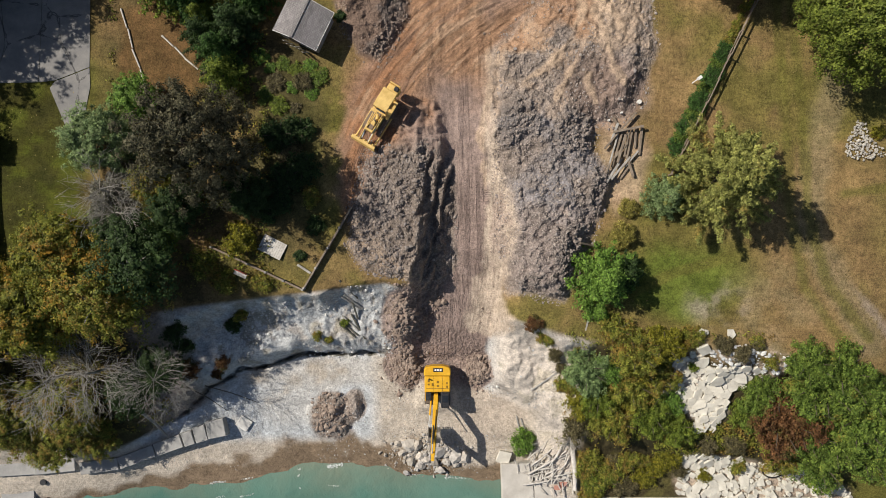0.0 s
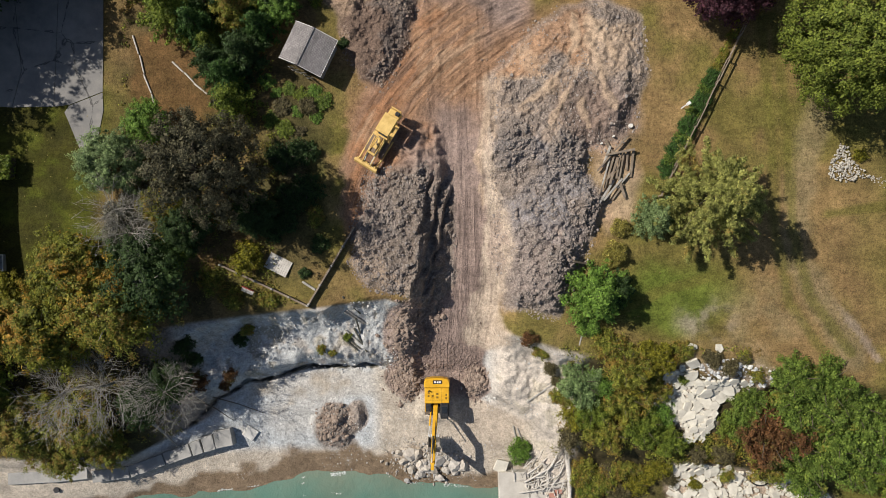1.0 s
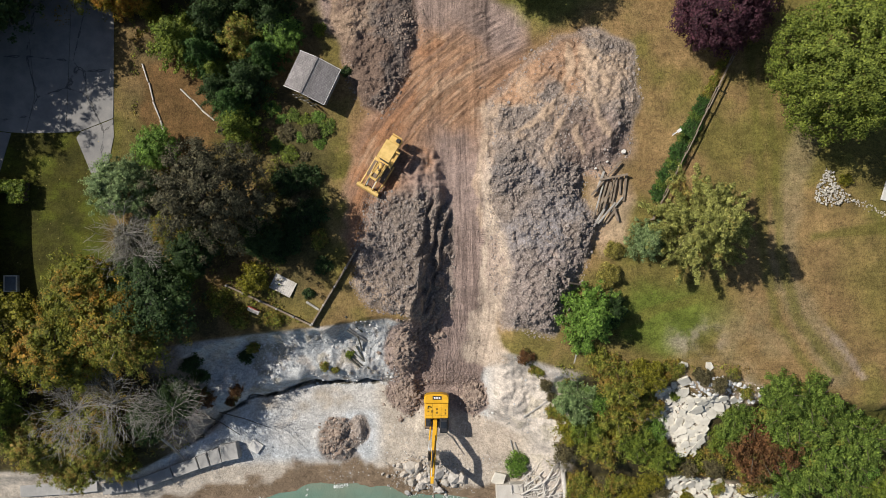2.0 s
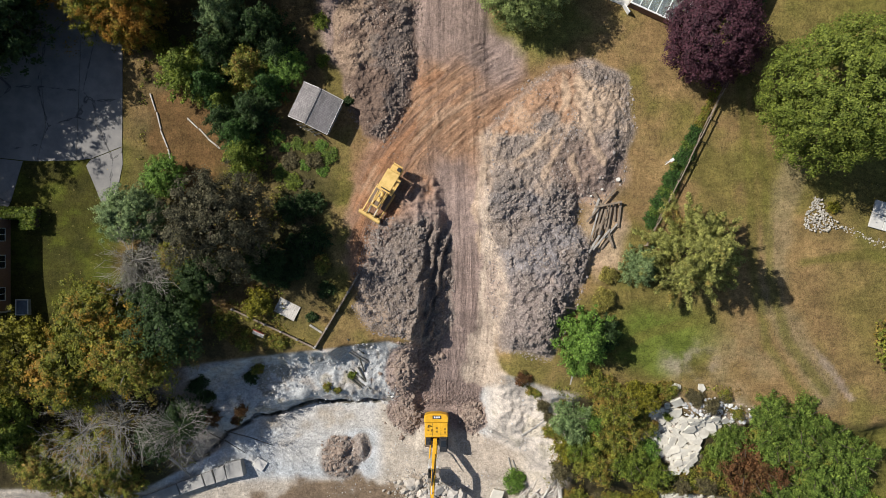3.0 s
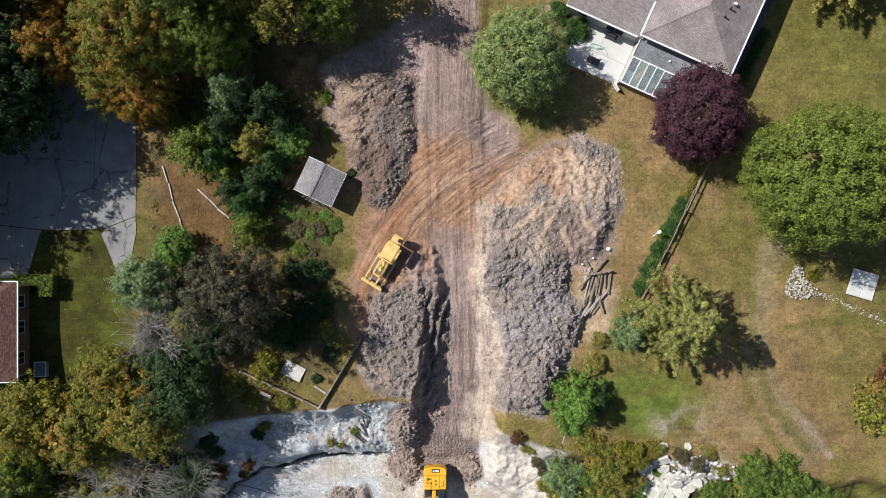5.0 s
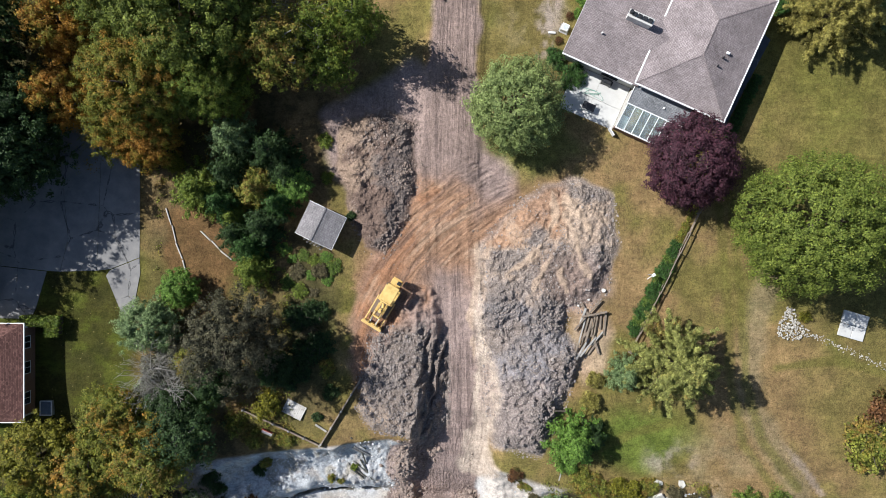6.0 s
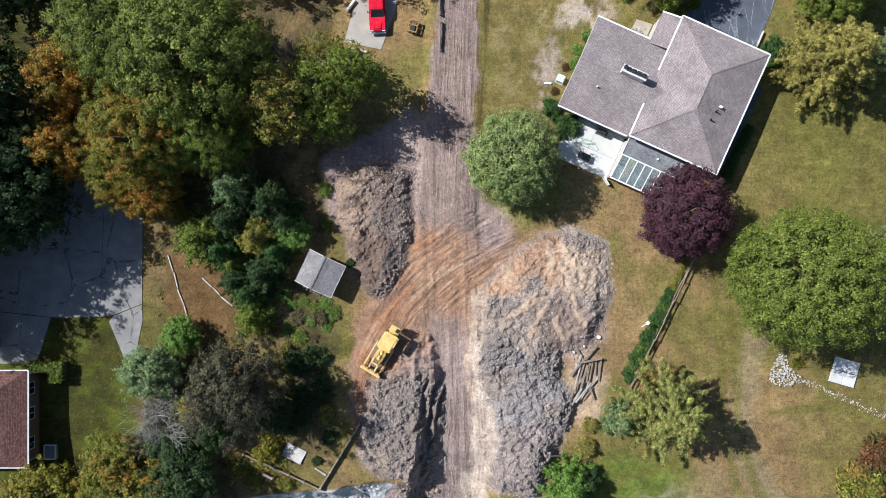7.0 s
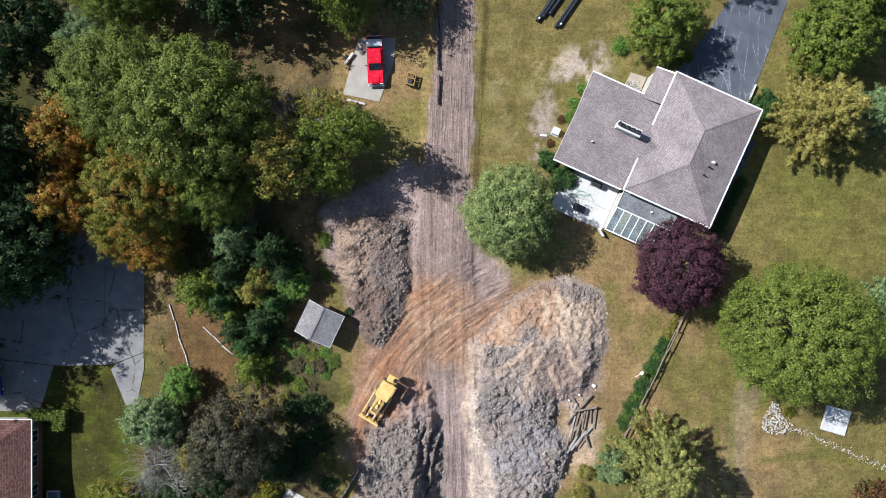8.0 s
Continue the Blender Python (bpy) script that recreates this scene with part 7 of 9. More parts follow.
def bulldozer():
    x, y = -6.2, 13.45
    z = 11.02
    turn = math.degrees(math.atan2(-0.52, 0.854))  # local -y is ahead
    ob = thing("bulldozer", "faded yellow crawler bulldozer working on the earth heap", "bulldozer", (x, y, z), turn)
    ob.scale = (0.88, 1.05, 1.0)
    for s in (-1, 1):
        crawler_track(ob, s * 0.92, 3.7, 0.5, 0.95)
        part("fender", box((0.5, 1.9, 0.06), (s * 0.86, 0.75, 1.15), 0.02), OLD_YELLOW, ob)
    part("chassis", box((1.2, 3.4, 0.7), (0, 0.3, 0.85), 0.06), OLD_YELLOW, ob)
    # opened engine bay with bare engine
    part("engine_block", box((0.55, 1.75, 0.7), (0, -0.95, 1.4), 0.06), MUDDY, ob)
    part("engine_side", box((0.12, 2.0, 0.22), (-0.42, -0.95, 1.78), 0.03), OLD_YELLOW, ob)
    part("engine_side", box((0.12, 2.0, 0.22), (0.42, -0.95, 1.78), 0.03), OLD_YELLOW, ob)
    part("radiator_guard", box((0.95, 0.22, 1.0), (0, -1.95, 1.45), 0.05), OLD_YELLOW, ob)
    part("air_cleaner", rod((-0.12, -0.3, 1.6), (0.2, -0.75, 1.85), 0.2, sides=12), OLD_YELLOW, ob)
    part("exhaust_pipe", rod((0.2, -1.0, 1.7), (0.2, -1.0, 2.7), 0.07), DARK_METAL, ob)
    part("hydraulic_tank", box((0.45, 0.5, 0.4), (0.05, -1.15, 1.85), 0.06), OLD_YELLOW, ob)
    # cab with its flat roll-over canopy
    canopy = part("canopy", box((1.7, 1.95, 0.12), (0, 1.1, 3.0), 0.05), OLD_YELLOW, ob)
    for sx in (-1, 1):
        for v in (0.25, 1.75):
            part("canopy_post", box((0.12, 0.14, 1.9), (sx * 0.78, v, 2.03), 0.02), OLD_YELLOW, canopy)
    part("dash", box((1.1, 0.25, 0.6), (0, 0.1, 1.6), 0.04), DARK_METAL, ob)
    part("seat", box((0.55, 0.55, 0.14), (0, 1.05, 1.6), 0.04), BLACK_RUBBER, ob)
    part("seat_back", box((0.55, 0.12, 0.6), (0, 1.35, 1.9), 0.04), BLACK_RUBBER, ob)
    part("front_cross_bar", box((1.72, 0.16, 0.16), (0, -0.05, 2.2), 0.03), OLD_YELLOW, ob)
    part("fuel_tank", box((1.5, 0.75, 0.85), (0, 2.45, 1.65), 0.1), OLD_YELLOW, ob)
    part("winch", box((0.5, 0.4, 0.5), (0.35, 2.55, 2.25), 0.06), DARK_METAL, ob)
    part("rear_guard", box((1.3, 0.12, 0.5), (-0.05, 2.9, 2.1), 0.03), OLD_YELLOW, ob)
    # push arms and blade
    for s in (-1, 1):
        part("push_arm", rod((s * 0.62, -0.4, 1.95), (s * 0.55, -3.1, 1.3), 0.06), OLD_YELLOW, ob)
        part("side_beam", rod((s * 1.25, 0.2, 0.45), (s * 1.2, -3.15, 0.4), 0.11, sides=8), OLD_YELLOW, ob)
        part("lift_cylinder", rod((s * 0.5, -1.5, 1.75), (s * 0.4, -3.15, 0.8), 0.07), CHROME, ob)
    curve = [(-2.65, 0.05), (-2.82, 0.35), (-2.85, 0.7), (-2.75, 1.05), (-2.62, 1.25), (-2.56, 1.22), (-2.68, 1.0), (-2.76, 0.7), (-2.73, 0.38), (-2.58, 0.08)]
    blade = part("blade", prism([(p - 0.55, q) for p, q in curve], 3.0, "x"), OLD_YELLOW, ob, "curved yellow dozer blade")
    part("blade_back", box((2.7, 0.35, 0.75), (0, -3.05, 0.75), 0.05), OLD_YELLOW, blade)
    for k in range(5):
        part("blade_rib", box((0.16, 0.42, 1.0), (-1.1 + 0.55 * k, -3.05, 0.72), 0.04), OLD_YELLOW, blade)
        part("rib_bolt", rod((-0.82 + 0.41 * k, -2.97, 1.12), (-0.82 + 0.41 * k, -2.97, 1.2), 0.07, sides=8), MUDDY, blade)
    part("cutting_edge", box((3.02, 0.06, 0.18), (0, -3.17, 0.1)), STEEL, blade)
    part("blade_top", box((3.0, 0.28, 0.08), (0, -3.15, 1.25), 0.02), OLD_YELLOW, blade)
    return ob


bulldozer()


def wheel(parent, at, r=0.38, w=0.26):
    tyre = part("tyre", rod((at[0] - w / 2, at[1], at[2]), (at[0] + w / 2, at[1], at[2]), r, sides=18), BLACK_RUBBER, parent)
    part("rim", rod((at[0] - w / 2 - 0.01, at[1], at[2]), (at[0] + w / 2 + 0.01, at[1], at[2]), r * 0.6, sides=14), CHROME, tyre)


def pickup():
    x, y = -7.12, 54.55
    ob = thing("pickup_truck", "red pickup truck parked on a concrete pad", "pickup truck", (x, y, ground_at(x, y) + 0.06), 2)
    # it faces -y
    side = [(-2.95, 0.45), (-2.98, 0.85), (-2.85, 1.02), (-1.35, 1.14), (-1.2, 1.14), (2.85, 1.12), (2.9, 0.5), (2.3, 0.42), (-2.3, 0.42)]
    body = part("body", prism(side, 1.96, "x", (0, 0, 0), 0.07), RED, ob)
    part("hood_crease", box((0.9, 1.35, 0.05), (0, -2.05, 1.1), 0.02), RED, body)
    cab = [(-1.35, 1.1), (-0.62, 1.74), (-0.35, 1.8), (1.0, 1.8), (1.2, 1.72), (1.3, 1.1)]
    top = part("cab", prism(cab, 1.62, "x", (0, 0, 0), 0.06), RED, ob)
    for k in range(5):
        part("roof_rib", box((0.12, 1.25, 0.03), (-0.56 + 0.28 * k, 0.35, 1.81), 0.01), RED, top)
    ws = part("windscreen", box((1.46, 0.9, 0.03)), DARK_GLASS, top)
    ws.matrix_basis = pose(0, -0.99, 1.45, 41, 0, 0)
    rw = part("rear_window", box((1.4, 0.4, 0.03)), DARK_GLASS, top)
    rw.matrix_basis = pose(0, 1.285, 1.45, -80, 0, 0)
    for s in (-1, 1):
        part("side_window", box((0.03, 1.5, 0.42), (s * 0.815, 0.3, 1.45)), DARK_GLASS, top)
        part("mirror", box((0.22, 0.14, 0.18), (s * 1.1, -0.75, 1.25), 0.04), DARK_METAL, body)
        part("headlight", box((0.42, 0.12, 0.2), (s * 0.72, -2.93, 0.88), 0.03), LAMP, body)
        wheel(ob, (s * 0.86, -1.95, 0.4)), wheel(ob, (s * 0.86, 1.85, 0.4))
    part("front_bumper", box((1.98, 0.24, 0.28), (0, -3.03, 0.6), 0.06), CHROME, ob)
    part("grille", box((1.0, 0.05, 0.24), (0, -2.99, 0.88)), DARK_METAL, ob)
    part("bed_floor", box((1.6, 1.35, 0.03), (0, 2.1, 1.13)), DARK_METAL, ob)
    part("tool_chest", box((1.9, 0.85, 0.36), (0, 1.95, 1.3), 0.03), CHROME, ob, "silver tool chest across the bed")
    part("rear_bumper", box((1.9, 0.2, 0.22), (0, 2.98, 0.6), 0.05), CHROME, ob)


pickup()


def blue_car():
    x, y = -54.3, 15.4
    ob = thing("car", "dark blue car parked on the driveway", "car", (x, y, ground_at(x, y) + 0.07), 8)
    part("body", prism([(-2.2, 0.35), (-2.25, 0.75), (-1.0, 0.92), (1.6, 0.95), (2.2, 0.85), (2.2, 0.4)], 1.78, "x", (0, 0, 0), 0.1), BLUE, ob)
    top = part("cabin", prism([(-1.1, 0.9), (-0.4, 1.4), (0.9, 1.42), (1.7, 0.93)], 1.5, "x", (0, 0, 0), 0.08), BLUE, ob)
    ws = part("windscreen", box((1.3, 0.8, 0.03)), DARK_GLASS, top)
    ws.matrix_basis = pose(0, -0.78, 1.17, 36, 0, 0)
    for s in (-1, 1):
        part("headlight", box((0.4, 0.12, 0.14), (s * 0.62, -2.2, 0.68), 0.03), LAMP, ob)
        wheel(ob, (s * 0.78, -1.4, 0.33), 0.32, 0.2), wheel(ob, (s * 0.78, 1.4, 0.33), 0.32, 0.2)


blue_car()


RUSTY_YELLOW = mottled("rusty_yellow_paint", (0.14, 0.075, 0.03), (0.42, 0.28, 0.09), 3, 0.75, 0.3, bump=0.3)


def yard_machine():
    x, y = -2.75, 52.2
    ob = thing("log_splitter", "small rusty yellow machine standing on the grass", "machine", (x, y, ground_at(x, y)), -15)
    for s in (-1, 1):
        part("side_rail", box((0.14, 1.5, 0.16), (s * 0.52, 0, 0.75), 0.02), RUSTY_YELLOW, ob)
        part("leg", box((0.12, 0.12, 0.7), (s * 0.52, -0.6, 0.35)), OLD_YELLOW, ob)
        part("leg", box((0.12, 0.12, 0.7), (s * 0.52, 0.6, 0.35)), OLD_YELLOW, ob)
    for v in (-0.68, 0.1, 0.68):
        part("cross_bar", box((1.1, 0.16, 0.14), (0, v, 0.82), 0.02), RUSTY_YELLOW, ob)
    part("engine", box((0.6, 0.6, 0.5), (0, -0.3, 0.55), 0.06), DARK_METAL, ob)
    part("tank", box((0.7, 0.4, 0.4), (0, 0.4, 0.5), 0.06), mottled("rusty_brown", (0.10, 0.05, 0.03), (0.22, 0.12, 0.07), 5, 0.8), ob)


yard_machine()


# ---------------------------------------------------------------- fences, timber, stones and small things
def timber_fence():
    """Low retaining fence of heavy timbers round the corner plot."""
    ob = thing("timber_fence", "low weathered timber fence round a corner plot", "fence", (0, 0, 0))
    for a, b, n in (((-23.6, 0.2), (-14.5, -4.1), 5), ((-14.2, -4.0), (-9.2, 4.2), 4)):
        for i in range(n):
            p, q = Vector(a).lerp(Vector(b), i / n), Vector(a).lerp(Vector(b), (i + 1) / n)
            zp, zq = ground_at(*p) + 0.45, ground_at(*q) + 0.45
            d = Vector((q.x - p.x, q.y - p.y, zq - zp))
            for k, (lift, w) in enumerate(((0.0, 0.2), (-0.42, 0.16))):
                r = part("rail", box((d.length + 0.1, w, 0.3), (0, 0, 0), 0.03), TIMBER if k == 0 else GREEN_TIMBER, ob)
                r.matrix_basis = Matrix.Translation(((p.x + q.x) / 2, (p.y + q.y) / 2, (zp + zq) / 2 + lift)) @ d.to_track_quat("X", "Z").to_matrix().to_4x4()
            part("post", box((0.22, 0.22, 1.5), (p.x, p.y, zp - 0.45), 0.03), GREY_TIMBER, ob)
    part("post", box((0.24, 0.24, 1.6), (-14.35, -4.15, ground_at(-14.35, -4.15) + 0.0), 0.03), GREY_TIMBER, ob)


timber_fence()


def loose_beam(a, b, w, h, mat, label, category="beam", group="", lift=0.0, name="beam"):
    """A squared timber lying on the ground between two places."""
    za, zb = ground_at(*a) + h / 2 + lift, ground_at(*b) + h / 2 + lift
    d = Vector((b[0] - a[0], b[1] - a[1], zb - za))
    ob = part(name, box((d.length, w, h), (0, 0, 0), min(w, h) * 0.15), mat)
    ob.matrix_basis = Matrix.Translation(((a[0] + b[0]) / 2, (a[1] + b[1]) / 2, (za + zb) / 2)) @ d.to_track_quat("X", "Z").to_matrix().to_4x4()
    return tagged(ob, label, category, group)


loose_beam((-14.9, -1.6), (-13.5, -2.5), 0.25, 0.25, GREY_TIMBER, "short weathered timber inside the corner fence")
for a, b, m in (((-10.6, -3.2), (-9.0, -5.2), GREEN_TIMBER), ((-10.4, -4.8), (-8.6, -6.4), GREY_TIMBER), ((-10.7, -5.0), (-8.8, -6.5), GREY_TIMBER), ((-10.9, -7.2), (-9.2, -8.8), GREY_TIMBER), ((-11.0, -7.9), (-9.2, -9.4), GREEN_TIMBER),
                ((-11.2, -8.1), (-9.5, -9.6), GREEN_TIMBER), ((-9.9, -7.0), (-8.5, -9.8), GREEN_TIMBER), ((-9.6, -5.6), (-9.2, -7.6), GREEN_TIMBER)):
    loose_beam(a, b, 0.17, 0.17, m, "old timber slid down the bluff face", "timber", "timbers on the bluff face", 0.05, "timber")
loose_beam((13.5, 0.6), (15.6, 0.25), 0.2, 0.15, TIMBER, "single weathered plank beside the rubble heap", "plank", name="plank")
for a, b in (((14.95, -6.5), (14.2, -9.7)), ((12.4, -12.6), (8.0, -16.8)), ((12.2, -13.1), (9.6, -15.5)), ((8.3, -18.9), (8.8, -20.9)), ((8.8, -19.2), (9.4, -20.8))):
    loose_beam(a, b, 0.16, 0.14, GREY_TIMBER, "grey weathered pole lying on the clay slope", "pole", "poles on the clay slope", 0.03, "pole")


def timber_heap():
    """A loose heap of old beams thrown over one another."""
    ob = thing("timber_heap", "heap of old weathered beams beside the rubble", "timber heap", (17.9, 10.2, ground_at(17.9, 10.2)))
    rng = random.Random(8)
    rows = [((19.2, 13.6), (16.1, 10.0), 0.5), ((19.9, 12.2), (16.9, 11.6), 0.75), ((19.9, 12.2), (19.6, 9.4), 0.25), ((19.3, 12.2), (19.2, 10.1), 0.25), ((18.9, 11.9), (18.4, 9.0), 0.3), ((18.6, 12.0), (18.1, 9.2), 0.4),
            ((18.0, 12.0), (16.9, 8.2), 0.3), ((17.6, 11.8), (16.3, 7.6), 0.2), ((17.3, 10.6), (16.2, 7.5), 0.15), ((18.4, 10.6), (17.0, 9.0), 0.45), ((18.7, 9.2), (16.7, 6.9), 0.35), ((18.9, 8.6), (17.7, 7.0), 0.2), ((18.3, 9.4), (19.0, 7.2), 0.4),
            ((17.5, 12.6), (16.7, 10.4), 0.3), ((18.2, 11.4), (17.4, 8.6), 0.55), ((17.9, 9.0), (16.2, 6.6), 0.12), ((19.5, 9.8), (18.2, 8.2), 0.3), ((17.0, 13.2), (17.9, 11.6), 0.2)]
    base = Vector(ob.location)
    for a, b, lift in rows:
        za, zb = ground_at(*a) + lift, ground_at(*b) + lift - 0.05
        d = Vector((b[0] - a[0], b[1] - a[1], zb - za))
        p = part("beam", box((d.length, rng.uniform(0.16, 0.26), rng.uniform(0.12, 0.2)), (0, 0, 0), 0.02), TIMBER if rng.random() < 0.7 else GREY_TIMBER, ob)
        p.matrix_basis = Matrix.Translation(Vector(((a[0] + b[0]) / 2, (a[1] + b[1]) / 2, (za + zb) / 2)) - base) @ d.to_track_quat("X", "Z").to_matrix().to_4x4()


timber_heap()
for x, y, r in ((19.6, 14.7, 0.24), (17.8, 13.6, 0.12), (16.6, 12.9, 0.12)):
    p = part("post_top", rod((0, 0, -0.3), (0, 0, 0.35), r, r * 0.9, 14), PALE_CONCRETE)
    p.location = (x, y, ground_at(x, y))
    tagged(p, "short white marker post beside the rubble heap", "marker post", "white marker posts")


def rail_fence():
    """Split-rail fence across the lawn."""
    ob = thing("rail_fence", "weathered split-rail fence across the dry lawn", "fence", (0, 0, 0))
    a, b, n = Vector((31.8, 26.2)), Vector((22.6, 7.4)), 8
    for i in range(n + 1):
        p = a.lerp(b, i / n)
        z = ground_at(*p)
        part("post", box((0.14, 0.14, 1.35), (p.x, p.y, z + 0.55), 0.02), TIMBER, ob)
        if i < n:
            q = a.lerp(b, (i + 1) / n)
            for k, lift in enumerate((0.45, 1.0)):
                off = Vector((0.05 * (1 if (i + k) % 2 else -0.6), 0.02))
                s, e = Vector((p.x + off.x, p.y, z + lift)), Vector((q.x + off.x, q.y, ground_at(*q) + lift))
                r = part("rail", box(((e - s).length + 0.2, 0.11, 0.13), (0, 0, 0), 0.02), TIMBER, ob)
                r.matrix_basis = Matrix.Translation((s + e) / 2) @ (e - s).to_track_quat("X", "Z").to_matrix().to_4x4()
    for i in range(20):
        t = 0.04 + 0.82 * i / 19
        p = a.lerp(b, t)
        size = 0.20 + 0.20 * min(1, max(0, (t - 0.25) / 0.2)) + 0.04 * ((i * 7) % 3)
        plant("shrub", SHRUB[i % 3], p.x - 0.55, p.y + 0.2, LEAF["thicket" if t < 0.34 else "yew" if i % 3 else "verdant"], "green climbing shrub along the rail fence", "shrub", turn=70 * i, scale=size, group="shrubs along the rail fence")


rail_fence()


def bird_house():
    x, y = 24.9, 16.6
    ob = thing("bird_house", "white bird house on a thin post", "bird house", (x, y, ground_at(x, y)), 35)
    part("post", rod((0, 0, -0.2), (0, 0, 1.9), 0.05, sides=8), GREY_TIMBER, ob)
    part("box", box((0.4, 0.3, 0.35), (0, 0, 2.05), 0.02), WHITE, ob)
    part("perch_arm", box((0.9, 0.08, 0.06), (-0.4, 0, 1.86), 0.01), WHITE, ob)


bird_house()


def concrete_cover():
    """Four light slabs laid in a square."""
    x, y = 49.0, 10.55
    ob = thing("well_cover", "square cover of four pale concrete slabs", "cover", (x, y, ground_at(x, y) + 0.05), -16)
    for sx in (-1, 1):
        for sy in (-1, 1):
            part("slab", box((1.52, 1.52, 0.22), (sx * 0.78, sy * 0.78, 0.12), 0.03), PATIO_CONCRETE, ob)


concrete_cover()


def bench():
    x, y = -20.7, -2.5
    ob = thing("bench", "small bench with a red back below the fence", "bench", (x, y, ground_at(x, y)), -24)
    part("seat", box((1.35, 0.45, 0.07), (0, -0.1, 0.45), 0.02), DRIFT, ob)
    part("backrest", box((1.35, 0.1, 0.45), (0, 0.2, 0.72), 0.02), mottled("faded_red_paint", (0.30, 0.05, 0.03), (0.45, 0.10, 0.07), 4, 0.7), ob)
    for s in (-1, 1):
        part("leg", box((0.1, 0.4, 0.45), (s * 0.55, -0.08, 0.2)), GREY_TIMBER, ob)


bench()


def plank_platform():
    x, y = -17.45, 0.2
    ob = thing("tent_platform", "low platform of pale weathered boards", "platform", (x, y, ground_at(x, y) + 0.02), -27)
    for s in (-1, 0, 1):
        part("joist", box((2.5, 0.1, 0.14), (0, s * 0.7, 0.05)), GREEN_TIMBER, ob)
    for i in range(11):
        part("board", box((0.215, 1.75, 0.05), (-1.17 + 0.234 * i, 0, 0.15), 0.006), DRIFT, ob)


plank_platform()


def log_edging(a, b, n, mat):
    ob = thing("log_edging", "row of pale logs edging the dry lawn", "edging", (0, 0, 0), group="log edging of the lawn")
    for i in range(n):
        p, q = Vector(a).lerp(Vector(b), (i + 0.03) / n), Vector(a).lerp(Vector(b), (i + 0.97) / n)
        wob = 0.12 * math.sin(i * 2.3)
        part("log", rod((p.x + wob, p.y, ground_at(*p) + 0.09), (q.x - wob * 0.6, q.y, ground_at(*q) + 0.09), 0.10, 0.08, 8), mat, ob)


log_edging((-32.9, 24.6), (-30.3, 16.3), 4, DRIFT)
log_edging((-28.7, 21.8), (-25.0, 18.3), 3, DRIFT)


def pipes():
    for i, (ax, ay, bx, by, r) in enumerate(((12.7, 59.3, 16.6, 65.0, 0.26), (13.35, 59.75, 17.2, 65.2, 0.24), (14.2, 60.1, 17.7, 65.0, 0.24), (14.9, 58.5, 18.9, 64.3, 0.2), (15.35, 58.6, 19.3, 64.3, 0.22))):
        z0, z1 = ground_at(ax, ay) + r, ground_at(bx, by) + r
        d = Vector((bx - ax, by - ay, z1 - z0))
        bm = rod((0, 0, 0), (0, 0, d.length), r, sides=18, caps=False)
        rod((0, 0, d.length), (0, 0, 0), r * 0.88, sides=18, bm=bm, caps=False)
        ob = thing("drain_pipe", "long black plastic drain pipe lying on the lawn", "pipe", (ax, ay, z0), group="stack of drain pipes")
        ob.matrix_basis = Matrix.Translation((ax, ay, z0)) @ d.to_track_quat("Z", "Y").to_matrix().to_4x4()
        part("barrel", bm, mottled("black_plastic", (0.010, 0.011, 0.016), (0.025, 0.027, 0.036), 3, 0.35, 0.5, bump=0.1) if i == 0 else bpy.data.materials["black_plastic"], ob, smooth=True)
        for k in range(3):
            part("collar", rod((0, 0, 0.02 + 2.6 * k), (0, 0, 0.24 + 2.6 * k), r * 1.08, sides=18, caps=False), bpy.data.materials["black_plastic"], ob)
        if i in (0, 4):
            part("label_tag", box((0.2, 0.02, 0.24), (0, r * 1.09, 0.4)), WHITE, ob)


pipes()


def garden_hose(name, pts, r, mat, label, lift=0.05):
    cu = bpy.data.curves.new(name, "CURVE")
    cu.dimensions, cu.bevel_depth, cu.bevel_resolution = "3D", r, 2
    sp = cu.splines.new("NURBS")
    sp.points.add(len(pts) - 1)
    for q, (x, y, z) in zip(sp.points, pts):
        q.co = (x, y, z + lift, 1)
    sp.use_endpoint_u, sp.order_u = True, 4
    cu.materials.append(mat)
    return tagged(new(name, cu), label, "hose")


GREEN_HOSE = mottled("pale_green_hose", (0.22, 0.36, 0.30), (0.32, 0.46, 0.38), 5, 0.5)
pz = 11.45
loop = []
for k in range(26):
    a = k * 0.62
    u, v = 5.2 + (1.6 + 0.3 * math.sin(k)) * math.cos(a) * (0.5 + 0.02 * k), -1.9 + 0.42 * math.sin(a * 1.3) + 0.12 * math.sin(k * 2.1)
    x, y = on_house(u, v)
    loop.append((x, y, ground_at(x, y) + 0.1))
garden_hose("garden_hose", loop, 0.028, GREEN_HOSE, "pale green garden hose in loops on the patio")
coil = []
for k in range(15):
    a = k * 0.5
    x, y = 36.6 + 1.3 * math.cos(a) * (1 - 0.02 * k) + 0.06 * k, -24.9 + 0.9 * math.sin(a)
    coil.append((x, y, ground_at(x, y) + 0.25))
garden_hose("drain_hose", coil, 0.09, BLACK_RUBBER, "black corrugated hose on the broken slabs", 0.1)


def patio_table():
    x, y = on_house(5.5, -3.7)
    ob = thing("patio_table", "dark metal patio table in the tree's shade", "table", (x, y, ground_at(x, y) + 0.1), -24)
    part("top", box((1.5, 0.85, 0.05), (0, 0, 0.72), 0.01), DARK_METAL, ob)
    for sx in (-1, 1):
        for sy in (-1, 1):
            part("leg", box((0.06, 0.06, 0.7), (sx * 0.66, sy * 0.36, 0.35)), DARK_METAL, ob)


patio_table()


